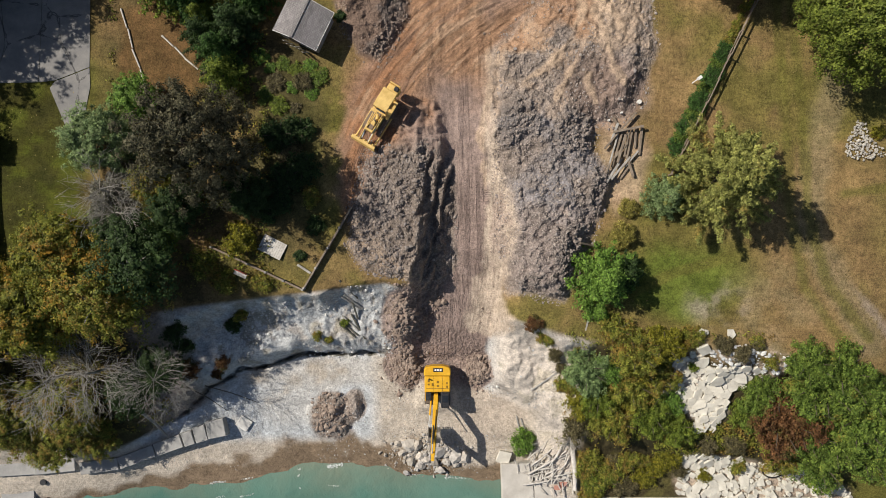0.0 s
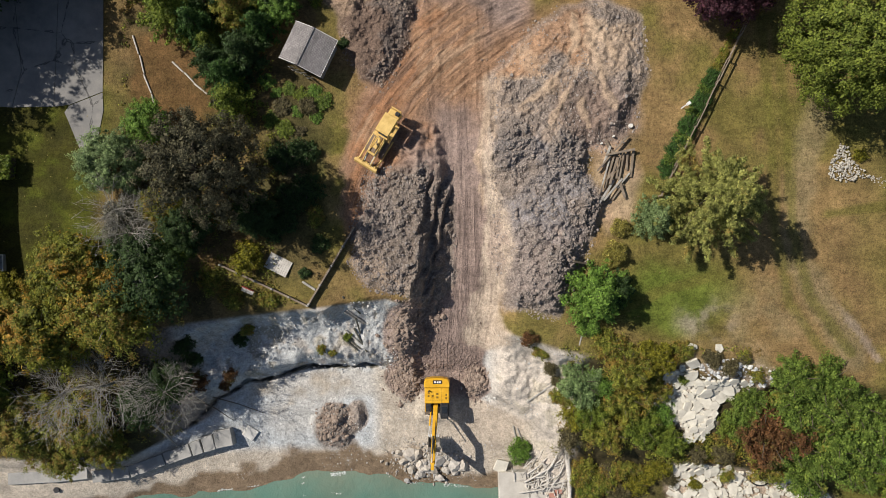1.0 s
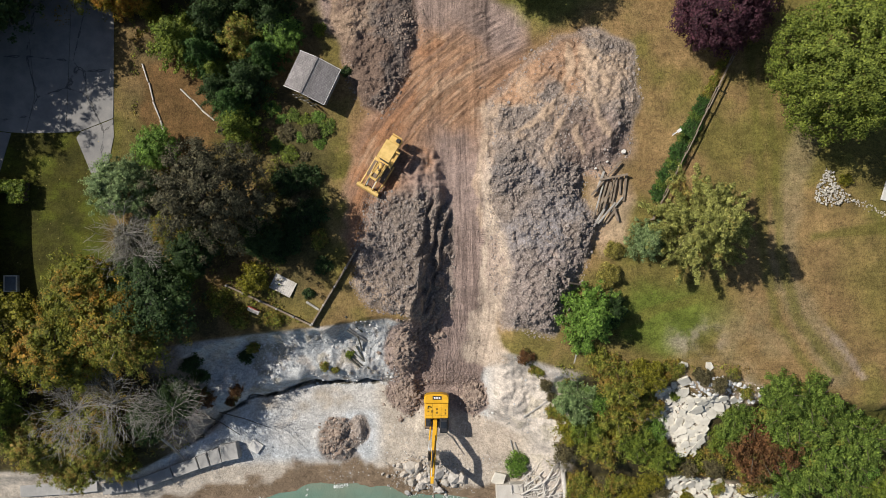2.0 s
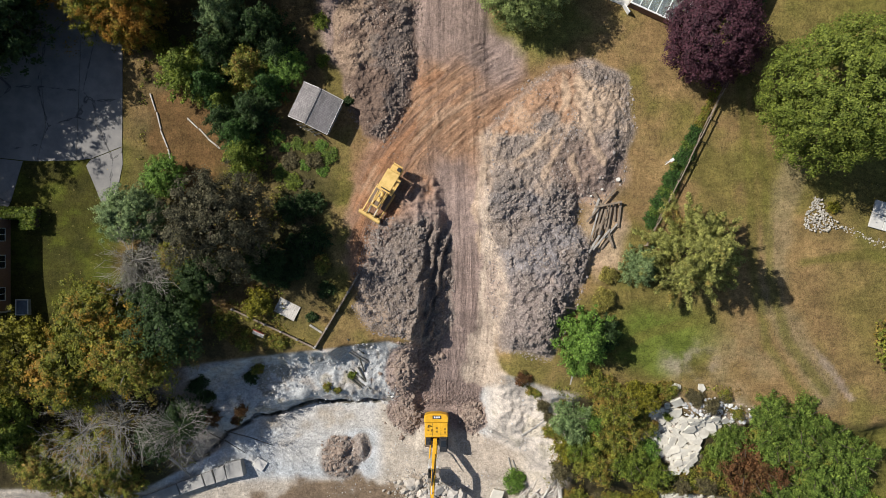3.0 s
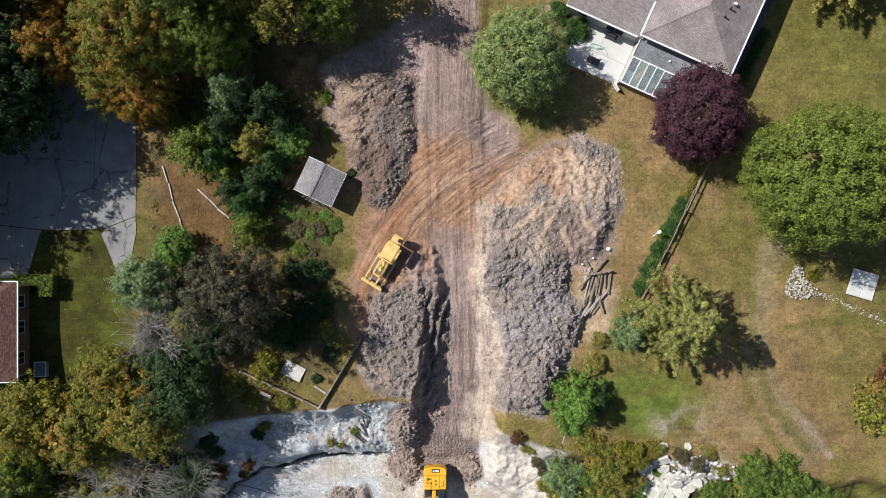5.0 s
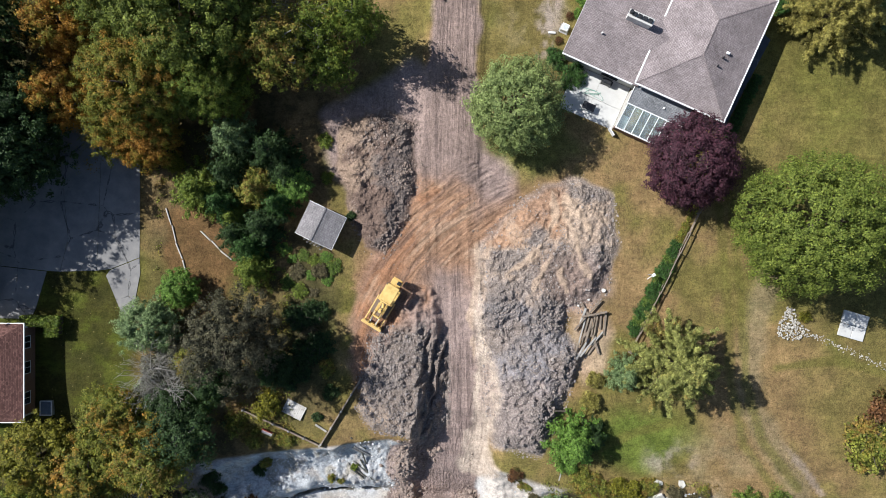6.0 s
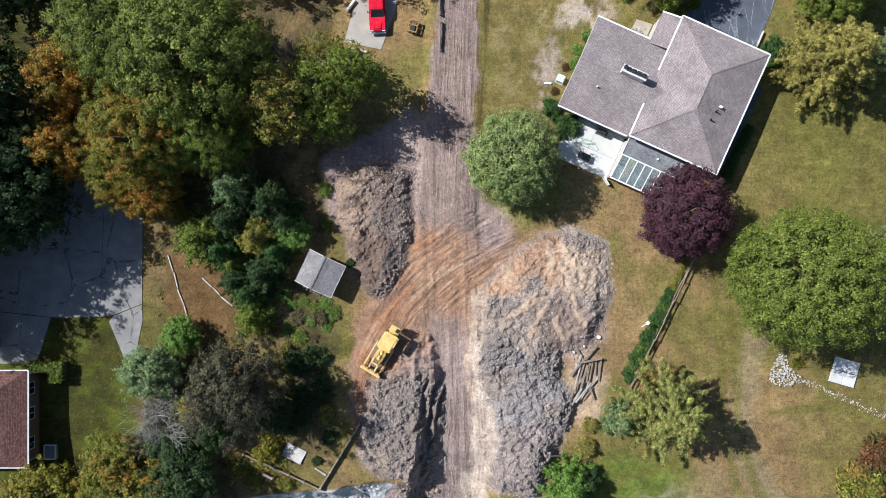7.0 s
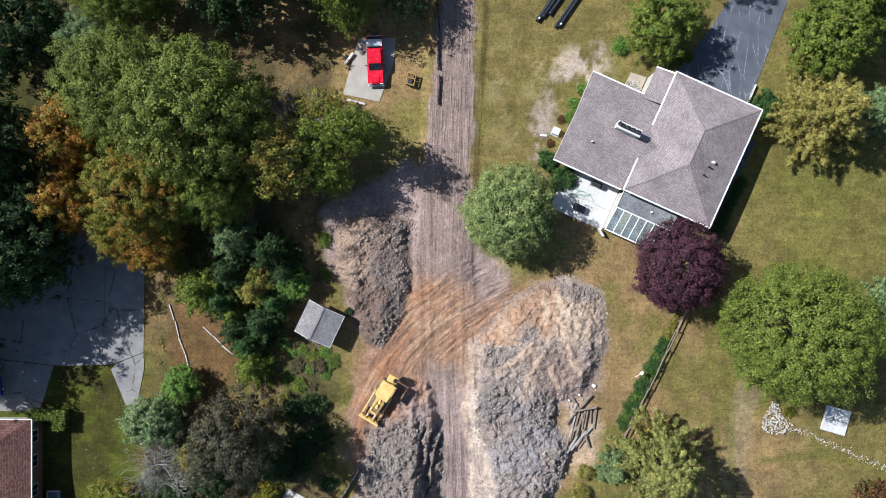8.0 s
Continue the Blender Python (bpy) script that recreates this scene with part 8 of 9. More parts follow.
def grill():
    x, y = on_house(6.3, -0.2)
    ob = thing("grill", "covered black grill under the eaves", "grill", (x, y, ground_at(x, y) + 0.1), -24)
    part("cart", box((1.3, 0.55, 0.75), (0, 0, 0.42), 0.04), DARK_METAL, ob)
    part("lid", rod((-0.42, 0, 0.85), (0.42, 0, 0.85), 0.3, sides=14), DARK_METAL, ob)
    for s in (-1, 1):
        part("wheel", rod((s * 0.55, -0.3, 0.1), (s * 0.55, -0.24, 0.1), 0.1, sides=10), BLACK_RUBBER, ob)


grill()


def air_conditioner():
    x, y = on_house(-0.85, 3.75)
    ob = thing("air_conditioner", "white air-conditioning unit beside the house wall", "air conditioner", (x, y, ground_at(x, y)), -24)
    part("casing", box((0.85, 0.85, 0.8), (0, 0, 0.45), 0.04), WHITE, ob)
    part("fan_guard", rod((0, 0, 0.84), (0, 0, 0.88), 0.32, sides=18), CHROME, ob)
    part("pad", box((1.1, 1.1, 0.1), (0, 0, 0.04)), CONCRETE, ob)


air_conditioner()
for u, v in ((-0.9, 5.4), (-0.9, 2.2)):
    x, y = on_house(u, v)
    plant("shrub", FINE[0], x, y, LEAF["rust"], "small clipped brown shrub beside the house wall", "shrub", scale=0.28)
loose_beam(on_house(-2.4, 2.6), on_house(-1.6, 2.9), 0.25, 0.2, WHITE, "white splash block beside the house wall", "splash block", name="splash_block")
# white bollard and bench by the parking pad
loose_beam((-10.9, 54.3), (-9.9, 55.6), 0.3, 0.5, WHITE, "white painted parking barrier", "barrier", name="barrier")
loose_beam((-10.7, 49.9), (-8.4, 49.3), 0.25, 0.2, DRIFT, "pale log at the edge of the parking pad", "log", name="log")
loose_beam(on_house(9.6, -5.6), on_house(8.7, -5.0), 0.12, 0.9, WHITE, "white gate post beside the patio", "gate post", name="gate_post")
loose_beam((38.3, 49.3), (39.2, 51.4), 0.14, 0.5, DRIFT, "pale timber kerb beside the driveway", "kerb", name="timber_kerb")


def silt_fence():
    """A dark low fabric fence along the road."""
    ob = thing("silt_fence", "sagging black fabric fence along the dirt road", "fence", (0, 0, 0))
    rng = random.Random(3)
    y = 49.2
    while y < 63:
        n = y + rng.uniform(0.7, 1.2)
        x0, x1 = 0.65 + 0.12 * math.sin(y), 0.65 + 0.12 * math.sin(n)
        if not 52.6 < y < 53.4:
            part("panel", box((0.06 + 0.08 * rng.random(), n - y + 0.05, 0.45), ((x0 + x1) / 2, (y + n) / 2, ground_at(x0, y) + 0.15)), BLACK_RUBBER, ob)
            part("stake", box((0.05, 0.05, 0.7), (x0 + 0.08, y, ground_at(x0, y) + 0.2)), GREY_TIMBER, ob)
        y = n


silt_fence()


def hedge():
    """A clipped hedge in an L beside the neighbouring house."""
    rng = np.random.RandomState(31)
    ob = thing("hedge", "clipped dark green hedge beside the neighbouring house", "hedge", (-46.9, 10.4, ground_at(-46.9, 10.4)))
    for nm, cx, cy, w, l in (("hedge_arm", -0.5, 0.6, 4.6, 1.3), ("hedge_arm", 0.9, -0.2, 1.6, 2.0)):
        n = int(w * l * 420)
        p = np.stack([cx + rng.uniform(-w / 2, w / 2, n), cy + rng.uniform(-l / 2, l / 2, n), 1.6 - np.abs(rng.normal(0, 0.25, n))], -1)
        side = rng.rand(n) < 0.35
        p[side, 2] = rng.uniform(0.1, 1.5, side.sum())
        v, f = leaves(rng, p, 1, 0.2, 0.05, 0.45)
        part(nm, raw_mesh(nm, v, f), LEAF["forest"], ob)
        part("twig_core", box((w - 0.3, l - 0.3, 1.4), (cx, cy, 0.7), 0.1), BARK, ob)


hedge()


# ---------------------------------------------------------------- shore structures
def seawall():
    ob = tagged(new("seawall"), "old tilted concrete seawall at the beach", "seawall", kind="structure")
    rows = (((-25.6, -20.3), 2.1, 2.0, 12, 0.1), ((-27.4, -20.9), 1.4, 1.8, 16, 0.0), ((-28.8, -21.4), 1.2, 1.6, 18, 0.05), ((-31.0, -22.2), 3.2, 1.5, 20, 0.0), ((-34.6, -23.5), 4.2, 1.4, 20, 0.0), ((-38.8, -24.5), 4.4, 1.4, 8, 0.0),
            ((-43.8, -24.6), 4.6, 1.4, 6, 0.0), ((-48.4, -24.9), 4.8, 1.4, 3, 0.0))
    for i, ((x, y), w, l, turn, lift) in enumerate(rows):
        p = part("slab", box((w, l, 1.3), (0, 0, 0), 0.05), CONCRETE, ob)
        p.matrix_basis = pose(x, y, 2.35 + lift, -3 + 2 * (i % 3), (i * 37 % 5) - 2, turn)
    p = part("slab", box((1.5, 1.4, 0.25), (0, 0, 0), 0.05), PALE_CONCRETE, ob)
    p.matrix_basis = pose(-22.7, -19.9, ground_at(-22.7, -19.9) + 0.1, 3, 4, -35)


seawall()


WORN_PALE = concrete_material("worn_pale_concrete", (0.38, 0.35, 0.31), (0.58, 0.55, 0.50))


def jetty_slab():
    ob = tagged(new("concrete_jetty"), "pale concrete jetty of broad slabs at the shore", "jetty", kind="structure")
    for x, y, w, l, z, turn in ((8.5, -27.6, 3.6, 6.5, 2.35, 2), (12.2, -28.2, 3.6, 5.2, 2.3, 1), (-48.8, -28.2, 3.8, 5.4, 1.4, 0), (13.2, -24.6, 2.4, 3.0, 2.5, -3), (20.5, -28.6, 10, 2.0, 2.3, -2), (31.5, -28.6, 12, 2.2, 2.3, -1), (43.5, -29.3, 12, 2.2, 2.3, -3)):
        p = part("slab", box((w, l, 1.6), (0, 0, -0.6), 0.05), WORN_PALE if x > 0 else CONCRETE, ob)
        p.matrix_basis = pose(x, y, z, 0, 0, turn)
    p = part("ledge", prism([(-1.0, -0.3), (0.4, -0.9), (0.9, 0.6), (-0.5, 0.9)], 0.5, "z", (0, 0, 0), 0.04), BROKEN, ob)
    p.location = (7.0, -23.9, 1.9)
    for y in (-26.6, -29.0):
        part("steel_pile", rod((-45.6, y, -1), (-45.6, y, 2.2), 0.35, sides=12), DARK_METAL, ob)


jetty_slab()


def fallen_trunks():
    for a, b, r, lift in (((-32.9, -17.3), (-31.0, -21.2), 0.2, 0.5), ((-28.0, -15.0), (-24.5, -18.4), 0.07, 0.1), ((-26.5, -15.2), (-21.0, -17.5), 0.06, 0.05)):
        pa, pb = Vector((*a, ground_at(*a) + r + lift)), Vector((*b, ground_at(*b) + r + lift * 0.6))
        mid = pa.lerp(pb, 0.5) + Vector((0.15, 0.1, 0.05))
        v, f = tube([pa, mid, pb], [r, r * 0.8, r * 0.45], 7)
        me = raw_mesh("fallen_trunk", v, f, True)
        tagged(part("fallen_trunk", me, PALE_BARK if r > 0.1 else BARK), "bleached fallen trunk lying at the bluff's foot", "fallen trunk", "fallen trunks at the bluff's foot")


fallen_trunks()


def driftwood():
    """A tangled heap of bleached driftwood, with a root plate."""
    ob = thing("driftwood_heap", "tangled heap of bleached driftwood on the jetty", "driftwood heap", (0, 0, 0))
    rng = random.Random(12)
    for i in range(95):
        x, y = rng.gauss(11.6, 1.7), rng.gauss(-24.9, 1.3)
        if not (8.2 < x < 15.2 and -28 < y < -21.8):
            continue
        a, l, r = rng.uniform(0, math.pi), rng.uniform(0.7, 2.6), rng.uniform(0.03, 0.10)
        z = max(ground_at(x, y), 2.3) + 0.1 + 0.5 * rng.random()
        d = Vector((math.cos(a), math.sin(a), rng.uniform(-0.15, 0.15))) * l / 2
        mid = Vector((x, y, z)) + Vector((rng.uniform(-0.1, 0.1), rng.uniform(-0.1, 0.1), 0.08))
        v, f = tube([Vector((x, y, z)) - d, mid, Vector((x, y, z)) + d], [r, r, r * 0.5], 5)
        part("branch", raw_mesh("branch", v, f), DRIFT, ob)
    for a, b, r in (((9.6, -25.4), (13.9, -22.8), 0.13), ((9.0, -26.6), (12.6, -26.0), 0.12), ((14.6, -22.6), (14.9, -27.2), 0.34), ((10.0, -24.4), (12.2, -22.6), 0.1)):
        v, f = tube([(a[0], a[1], 3.0), ((a[0] + b[0]) / 2 + 0.1, (a[1] + b[1]) / 2, 3.15), (b[0], b[1], 2.95)], [r, r * 0.9, r * 0.7], 7)
        part("trunk", raw_mesh("trunk", v, f, True), DRIFT, ob)
    pieces = []
    for k in range(46):
        a = rng.uniform(0, 6.283)
        l = rng.uniform(0.6, 1.6)
        c = Vector((14.2, -21.4, 3.4))
        tip = c + Vector((math.cos(a) * l, math.sin(a) * l, rng.uniform(-0.2, 0.7)))
        pieces.append(tube([c, c.lerp(tip, 0.5) + Vector((0, 0, 0.15)), tip], [0.06, 0.05, 0.02], 4))
    v, f = joined(pieces)
    part("root_plate", raw_mesh("root_plate", v, f), PALE_BARK, ob)
    for x, y, c in ((13.0, -27.0, 1), (13.6, -26.6, 1)):
        part("broken_board", box((0.9, 0.5, 0.12), (x, y, 2.75), 0.02), mottled("faded_red_board", (0.36, 0.16, 0.12), (0.5, 0.28, 0.22), 5, 0.8), ob)


driftwood()


# ---------------------------------------------------------------- stones and slabs, piece by piece
ICO = bmesh.new()
bmesh.ops.create_icosphere(ICO, subdivisions=1, radius=1.0)
ICO_V = np.array([v.co for v in ICO.verts])
ICO_F = np.array([[v.index for v in f.verts] for f in ICO.faces])
ICO.free()


def stone_material(name, *stops, scale=6.0):
    n = Nodes(name, 0.92, 0.2)
    rnd = n.math("FRACT", n.math("ADD", n.add("ShaderNodeNewGeometry").outputs["Random Per Island"], n.add("ShaderNodeObjectInfo").outputs["Random"]))
    base = n.ramp(rnd, *[(i / max(1, len(stops) - 1), c) for i, c in enumerate(stops)])
    fine = n.noise(scale, 4, n.coords())
    n.colour(n.mix(1.0, base, n.grey(n.range(fine, 0.3, 0.7, 0.75, 1.25)), "MULTIPLY"))
    n.bump(fine, 0.5, 0.04)
    return n.mat


def scatter(name, label, x, y, size, mat, sink=0.25, flat=0.75, seed=0):
    """Many loose stones as one mass."""
    rng = np.random.RandomState(seed)
    n = len(x)
    z = height(x, y)
    shape = ICO_V[None] * (1 + rng.uniform(-0.4, 0.36, (n, len(ICO_V), 1)))
    shape = shape * rng.uniform(0.7, 1.3, (n, 1, 3)) * np.array([1, 1, flat])
    a = rng.uniform(0, 6.283, n)
    c, s = np.cos(a)[:, None], np.sin(a)[:, None]
    vx, vy = shape[..., 0] * c - shape[..., 1] * s, shape[..., 0] * s + shape[..., 1] * c
    v = np.stack([vx, vy, shape[..., 2]], -1) * size[:, None, None] + np.stack([x, y, z + size * (flat - sink * 2) * 0.5], -1)[:, None]
    f = (ICO_F[None] + (np.arange(n) * len(ICO_V))[:, None, None]).reshape(-1, 3)
    return tagged(part(name, raw_mesh(name, v.reshape(-1, 3), f), mat), label, name.replace("_", " "), kind="stuff")


def sizes(rng, n, lo, hi, power=2.6):
    u = rng.rand(n)
    return lo * (1 - u * (1 - (lo / hi) ** (power - 1))) ** (-1 / (power - 1))


GREY_STONE = stone_material("grey_rubble", (0.215, 0.182, 0.164), (0.305, 0.258, 0.228), (0.36, 0.302, 0.26), (0.27, 0.240, 0.228), (0.42, 0.36, 0.31))
EARTH_STONE = stone_material("brown_grey_rubble", (0.165, 0.136, 0.120), (0.235, 0.192, 0.165), (0.30, 0.248, 0.212), (0.22, 0.196, 0.186), (0.35, 0.295, 0.25))
COAL_STONE = stone_material("dark_fresh_rubble", (0.165, 0.140, 0.126), (0.240, 0.202, 0.178), (0.30, 0.252, 0.218), (0.215, 0.188, 0.174))
BROWN_STONE = stone_material("brown_clods", (0.19, 0.145, 0.12), (0.265, 0.205, 0.168), (0.33, 0.262, 0.215))
BEACH_STONE = stone_material("beach_pebbles", (0.38, 0.39, 0.40), (0.52, 0.53, 0.54), (0.64, 0.63, 0.60), (0.46, 0.43, 0.40))
BOULDER = stone_material("shore_boulders", (0.30, 0.27, 0.23), (0.42, 0.38, 0.33), (0.36, 0.35, 0.34), (0.50, 0.45, 0.39), scale=2.5)


def scatter_all():
    rng = np.random.RandomState(77)

    def within(outline, n, margin=-0.4):
        pts = np.array(outline)
        x, y = rng.uniform(pts[:, 0].min() - 1, pts[:, 0].max() + 1, n), rng.uniform(pts[:, 1].min() - 1, pts[:, 1].max() + 1, n)
        keep = inside(x, y, outline) + 0.4 * fbm(x, y, 2.5, 3, 51) > margin
        return x[keep], y[keep]

    x, y = within(LEFT_MOUND, 10000)
    keep = (y < 10.5 + 1.5 * fbm(x, y, 3, 2, 9)) & (np.hypot(x + 6.2, y - 13.4) > 2.6)
    side = x - np.interp(y, [-5, 0, 3.4, 6.7, 10, 14], [-3.4, -2.4, -1.6, -0.9, -0.5, -0.8])
    keep &= (side < -0.9) | (rng.rand(len(x)) < 0.25)
    x, y = x[keep], y[keep]
    scatter("rubble", "brown-grey stony rubble on the long spoil heap", x, y, sizes(rng, len(x), 0.035, 0.19, 2.7), EARTH_STONE, seed=1)
    x, y = within(LEFT_MOUND, 5200, 0.3)
    keep = (y < 10 + 1.2 * fbm(x, y, 3, 2, 9)) & (fbm(x, y, 2.6, 3, 17) > -0.15) & (x < np.interp(y, [-5, 0, 3.4, 6.7, 10, 14], [-3.4, -2.4, -1.6, -0.9, -0.5, -0.8]) - 0.9) & (np.hypot(x + 6.2, y - 13.4) > 3.0)
    scatter("clods", "dark coarse clods on the long spoil heap", x[keep], y[keep], sizes(rng, keep.sum(), 0.07, 0.22, 3.0), COAL_STONE, sink=0.05, seed=11)
    x, y = within(RIGHT_MOUND, 13000, 0.3)
    keep = (fresh_rubble(x, y) > 0.4) | ((fbm(x, y, 2.2, 3, 18) > 0.45) & (y < 15) & (crests(x, y, 0.7) < 0.3) & (rng.rand(len(x)) < 0.5))
    scatter("clods", "dark coarse clods freshly tipped on the broad heap", x[keep], y[keep], sizes(rng, keep.sum(), 0.06, 0.20, 2.8), COAL_STONE, sink=0.05, seed=12)
    x, y = within(RIGHT_MOUND, 15000)
    keep = (fbm(x, y, 3.5, 3, 15) + np.interp(y, [6, 15, 26], [0.6, 0.0, -0.15]) + 0.5 * (x > 19) > 0.0) | (rng.rand(len(x)) < 0.2)
    keep &= crests(x, y, 0.6) < 0.4
    x, y = x[keep], y[keep]
    scatter("rubble", "grey stony rubble on the broad spoil heap", x, y, sizes(rng, len(x), 0.035, 0.19, 2.9), GREY_STONE, seed=2)
    x, y = within(UPPER_MOUND, 5200)
    keep = fbm(x, y, 2.5, 3, 16) + 0.12 * (x + 7) > -0.05
    scatter("clods", "brown clods on the upper earth heap", x[keep], y[keep], sizes(rng, keep.sum(), 0.05, 0.17), BROWN_STONE, sink=0.1, seed=3)
    # loose earth beside the excavator
    xs, ys = [], []
    for cx, cy, rx, ry, n in ((-4.0, -7.6, 1.6, 2.6, 800), (-4.1, -13.4, 1.7, 1.9, 550), (3.7, -13.6, 1.1, 1.4, 420), (-12.9, -18.9, 1.7, 2.0, 260), (-1.0, -5.2, 1.0, 1.5, 150)):
        xs.append(rng.normal(cx, rx * 0.6, n)), ys.append(rng.normal(cy, ry * 0.6, n))
    x, y = np.concatenate(xs), np.concatenate(ys)
    keep = ~((np.abs(x + 0.6) < 1.8) & (y < -12.6))
    scatter("clods", "brown clods tipped beside the excavator", x[keep], y[keep], sizes(rng, keep.sum(), 0.08, 0.38), BROWN_STONE, seed=4)
    # crumbs along the road, the flare and the banks
    x, y = rng.uniform(-9, 9, 1300), rng.uniform(-9, 40, 1300)
    keep = (np.abs(x - ramp_middle(y)) > 2.4) & (fbm(x, y, 3, 3, 23) > 0.0) & (inside(x, y, [(-9.5, 2), (-9, 20), (-12, 30), (-3, 40), (5, 38), (7, 26), (7, -9), (0, -9), (0, 14), (-6, 6)]) > 0) & (np.hypot(x + 6.2, y - 13.4) > 3)
    scatter("clods", "loose clods on the bare earth", x[keep], y[keep], sizes(rng, keep.sum(), 0.05, 0.14), BROWN_STONE, seed=5)
    # pebbles, fallen blocks below the bluff
    x, y = rng.uniform(-38, 8, 4200), rng.uniform(-26, -12, 4200)
    keep = fbm(x, y, 4.0, 3, 29) > 0.05
    x, y = x[keep], y[keep]
    h = height(x, y)
    keep = (h > WATER + 0.02) & (h < 2.9) & (np.hypot(x + 0.6, (y + 16) * 0.5) > 2.6)
    scatter("pebbles", "pale pebbles on the beach", x[keep], y[keep], sizes(rng, keep.sum(), 0.025, 0.10, 3.4), BEACH_STONE, seed=6)
    x, y = rng.uniform(-28, -5, 1500), rng.uniform(-12.5, -3.8, 1500)
    keep = (fbm(x, y, 3, 3, 24) > -0.1) & (y < np.interp(x, [-28, -14, -9], [-7.5, -4.6, -3.6]))
    scatter("clay_lumps", "pale lumps of clay on the bluff", x[keep], y[keep], sizes(rng, keep.sum(), 0.05, 0.2), BEACH_STONE, seed=7)
    x, y = rng.uniform(5, 13.5, 300), rng.uniform(-18, -6, 300)
    keep = fbm(x, y, 3, 3, 25) > 0.1
    scatter("clay_lumps", "pale lumps of clay on the bluff", x[keep], y[keep], sizes(rng, keep.sum(), 0.04, 0.16), BEACH_STONE, seed=8)
    x, y = rng.uniform(26, 36, 700), rng.uniform(-16, -9, 700)
    keep = inside(x, y, SCREE) + 0.8 * fbm(x, y, 2.5, 3, 28) > 0.2
    scatter("rubble", "small pale chips of concrete on the scree", x[keep], y[keep], sizes(rng, keep.sum(), 0.07, 0.34, 2.2), BEACH_STONE, sink=0.1, flat=0.5, seed=13)
    # gravel round the boulders at the water's edge
    x, y = rng.normal(-1.4, 2.3, 900), rng.normal(-23.4, 1.2, 900)
    scatter("gravel", "coarse gravel round the boulders", x, y, sizes(rng, 900, 0.05, 0.24), BOULDER, sink=0.0, seed=9)
    # fallen leaves on the left lawn
    x, y = rng.uniform(-47, -36.5, 90), rng.uniform(-1, 16.5, 90)
    v, f = leaves(rng, np.stack([x, y, height(x, y) + 0.06], -1), 1, 0.11, 0.02, 0.85)
    pale = mottled("pale_fallen_leaves", (0.24, 0.18, 0.06), (0.46, 0.38, 0.18), 5, 0.8)
    tagged(part("fallen_leaves", raw_mesh("fallen_leaves", v, f), pale), "pale fallen leaves on the green lawn", "fallen leaves", kind="stuff")
    # tufts that roughen the dry lawns
    x, y = rng.uniform(9, 66, 7000), rng.uniform(-8, 66, 7000)
    d = inside(x, y, RIGHT_MOUND)
    hx, hy = x - 14.2, y - 42.0
    u, w = 0.912 * hx - 0.41 * hy, 0.41 * hx + 0.912 * hy
    keep = (d < -0.6) & ~((u > -0.5) & (u < 20) & (w > -5.4) & (w < 15.2)) & (fbm(x, y, 5, 3, 26) > -0.35) & (inside(x, y, [(29, 52), (39, 48), (52, 80), (40, 80)]) < 0) & (np.hypot(x - 49, y - 10.5) > 2.5)
    x, y = x[keep], y[keep]
    v, f = leaves(rng, np.stack([x, y, height(x, y) + 0.01], -1), 3, 0.11, 0.12, 0.75)
    tuft = leaf_material("dry_grass_tufts", (0.105, 0.090, 0.030), (0.230, 0.175, 0.070))
    tagged(part("grass_tufts", raw_mesh("grass_tufts", v, f), tuft), "dry tufts in the mown lawn", "grass", kind="stuff")


scatter_all()


def rock_mesh(seed, flat=0.75, cuts=2):
    rng = random.Random(seed)
    bm = bmesh.new()
    bmesh.ops.create_icosphere(bm, subdivisions=1, radius=1.0)
    for v in bm.verts:
        v.co *= 1 + rng.uniform(-0.2, 0.2)
    for _ in range(cuts):
        n = Vector((rng.uniform(-1, 1), rng.uniform(-1, 1), rng.uniform(0.1, 1))).normalized()
        geom = bm.verts[:] + bm.edges[:] + bm.faces[:]
        bmesh.ops.bisect_plane(bm, geom=geom, plane_co=n * rng.uniform(0.5, 0.75), plane_no=n, clear_outer=True)
        bmesh.ops.holes_fill(bm, edges=[e for e in bm.edges if e.is_boundary])
    for v in bm.verts:
        v.co.z *= flat
    return mesh_of(bm, "boulder")


ROCKS = [rock_mesh(40 + i, 0.7) for i in range(7)]
for me in ROCKS:
    me.materials.append(BOULDER)


def boulders():
    ob = thing("boulder_pile", "pile of pale boulders at the water's edge", "boulder pile", (0, 0, 0))
    rng = random.Random(6)
    big = [(-3.9, -22.6, 0.95), (-2.9, -22.5, 0.8), (-0.5, -23.4, 1.05), (1.4, -23.9, 0.95), (2.5, -23.9, 0.8), (-2.6, -23.8, 0.7), (-1.8, -24.3, 0.75), (-3.6, -24.5, 0.65), (-1.0, -24.6, 0.7), (0.4, -24.5, 0.6), (-2.6, -25.0, 0.7), (-0.4, -25.5, 0.7), (1.5, -24.8, 0.6), (-4.6, -23.4, 0.6), (-5.2, -22.4, 0.5)]
    big += [(rng.gauss(-1.4, 2.0), rng.gauss(-23.9, 0.9), rng.uniform(0.22, 0.48)) for _ in range(46)]
    for i, (x, y, r) in enumerate(big):
        p = part("boulder", ROCKS[i % 7], None, ob)
        p.matrix_basis = pose(x, y, max(ground_at(x, y), 0.35) + r * 0.25, rng.uniform(-15, 15), rng.uniform(-15, 15), rng.uniform(0, 360)) @ Matrix.Diagonal((r * 1.05, r * rng.uniform(0.7, 0.95), r, 1))


boulders()


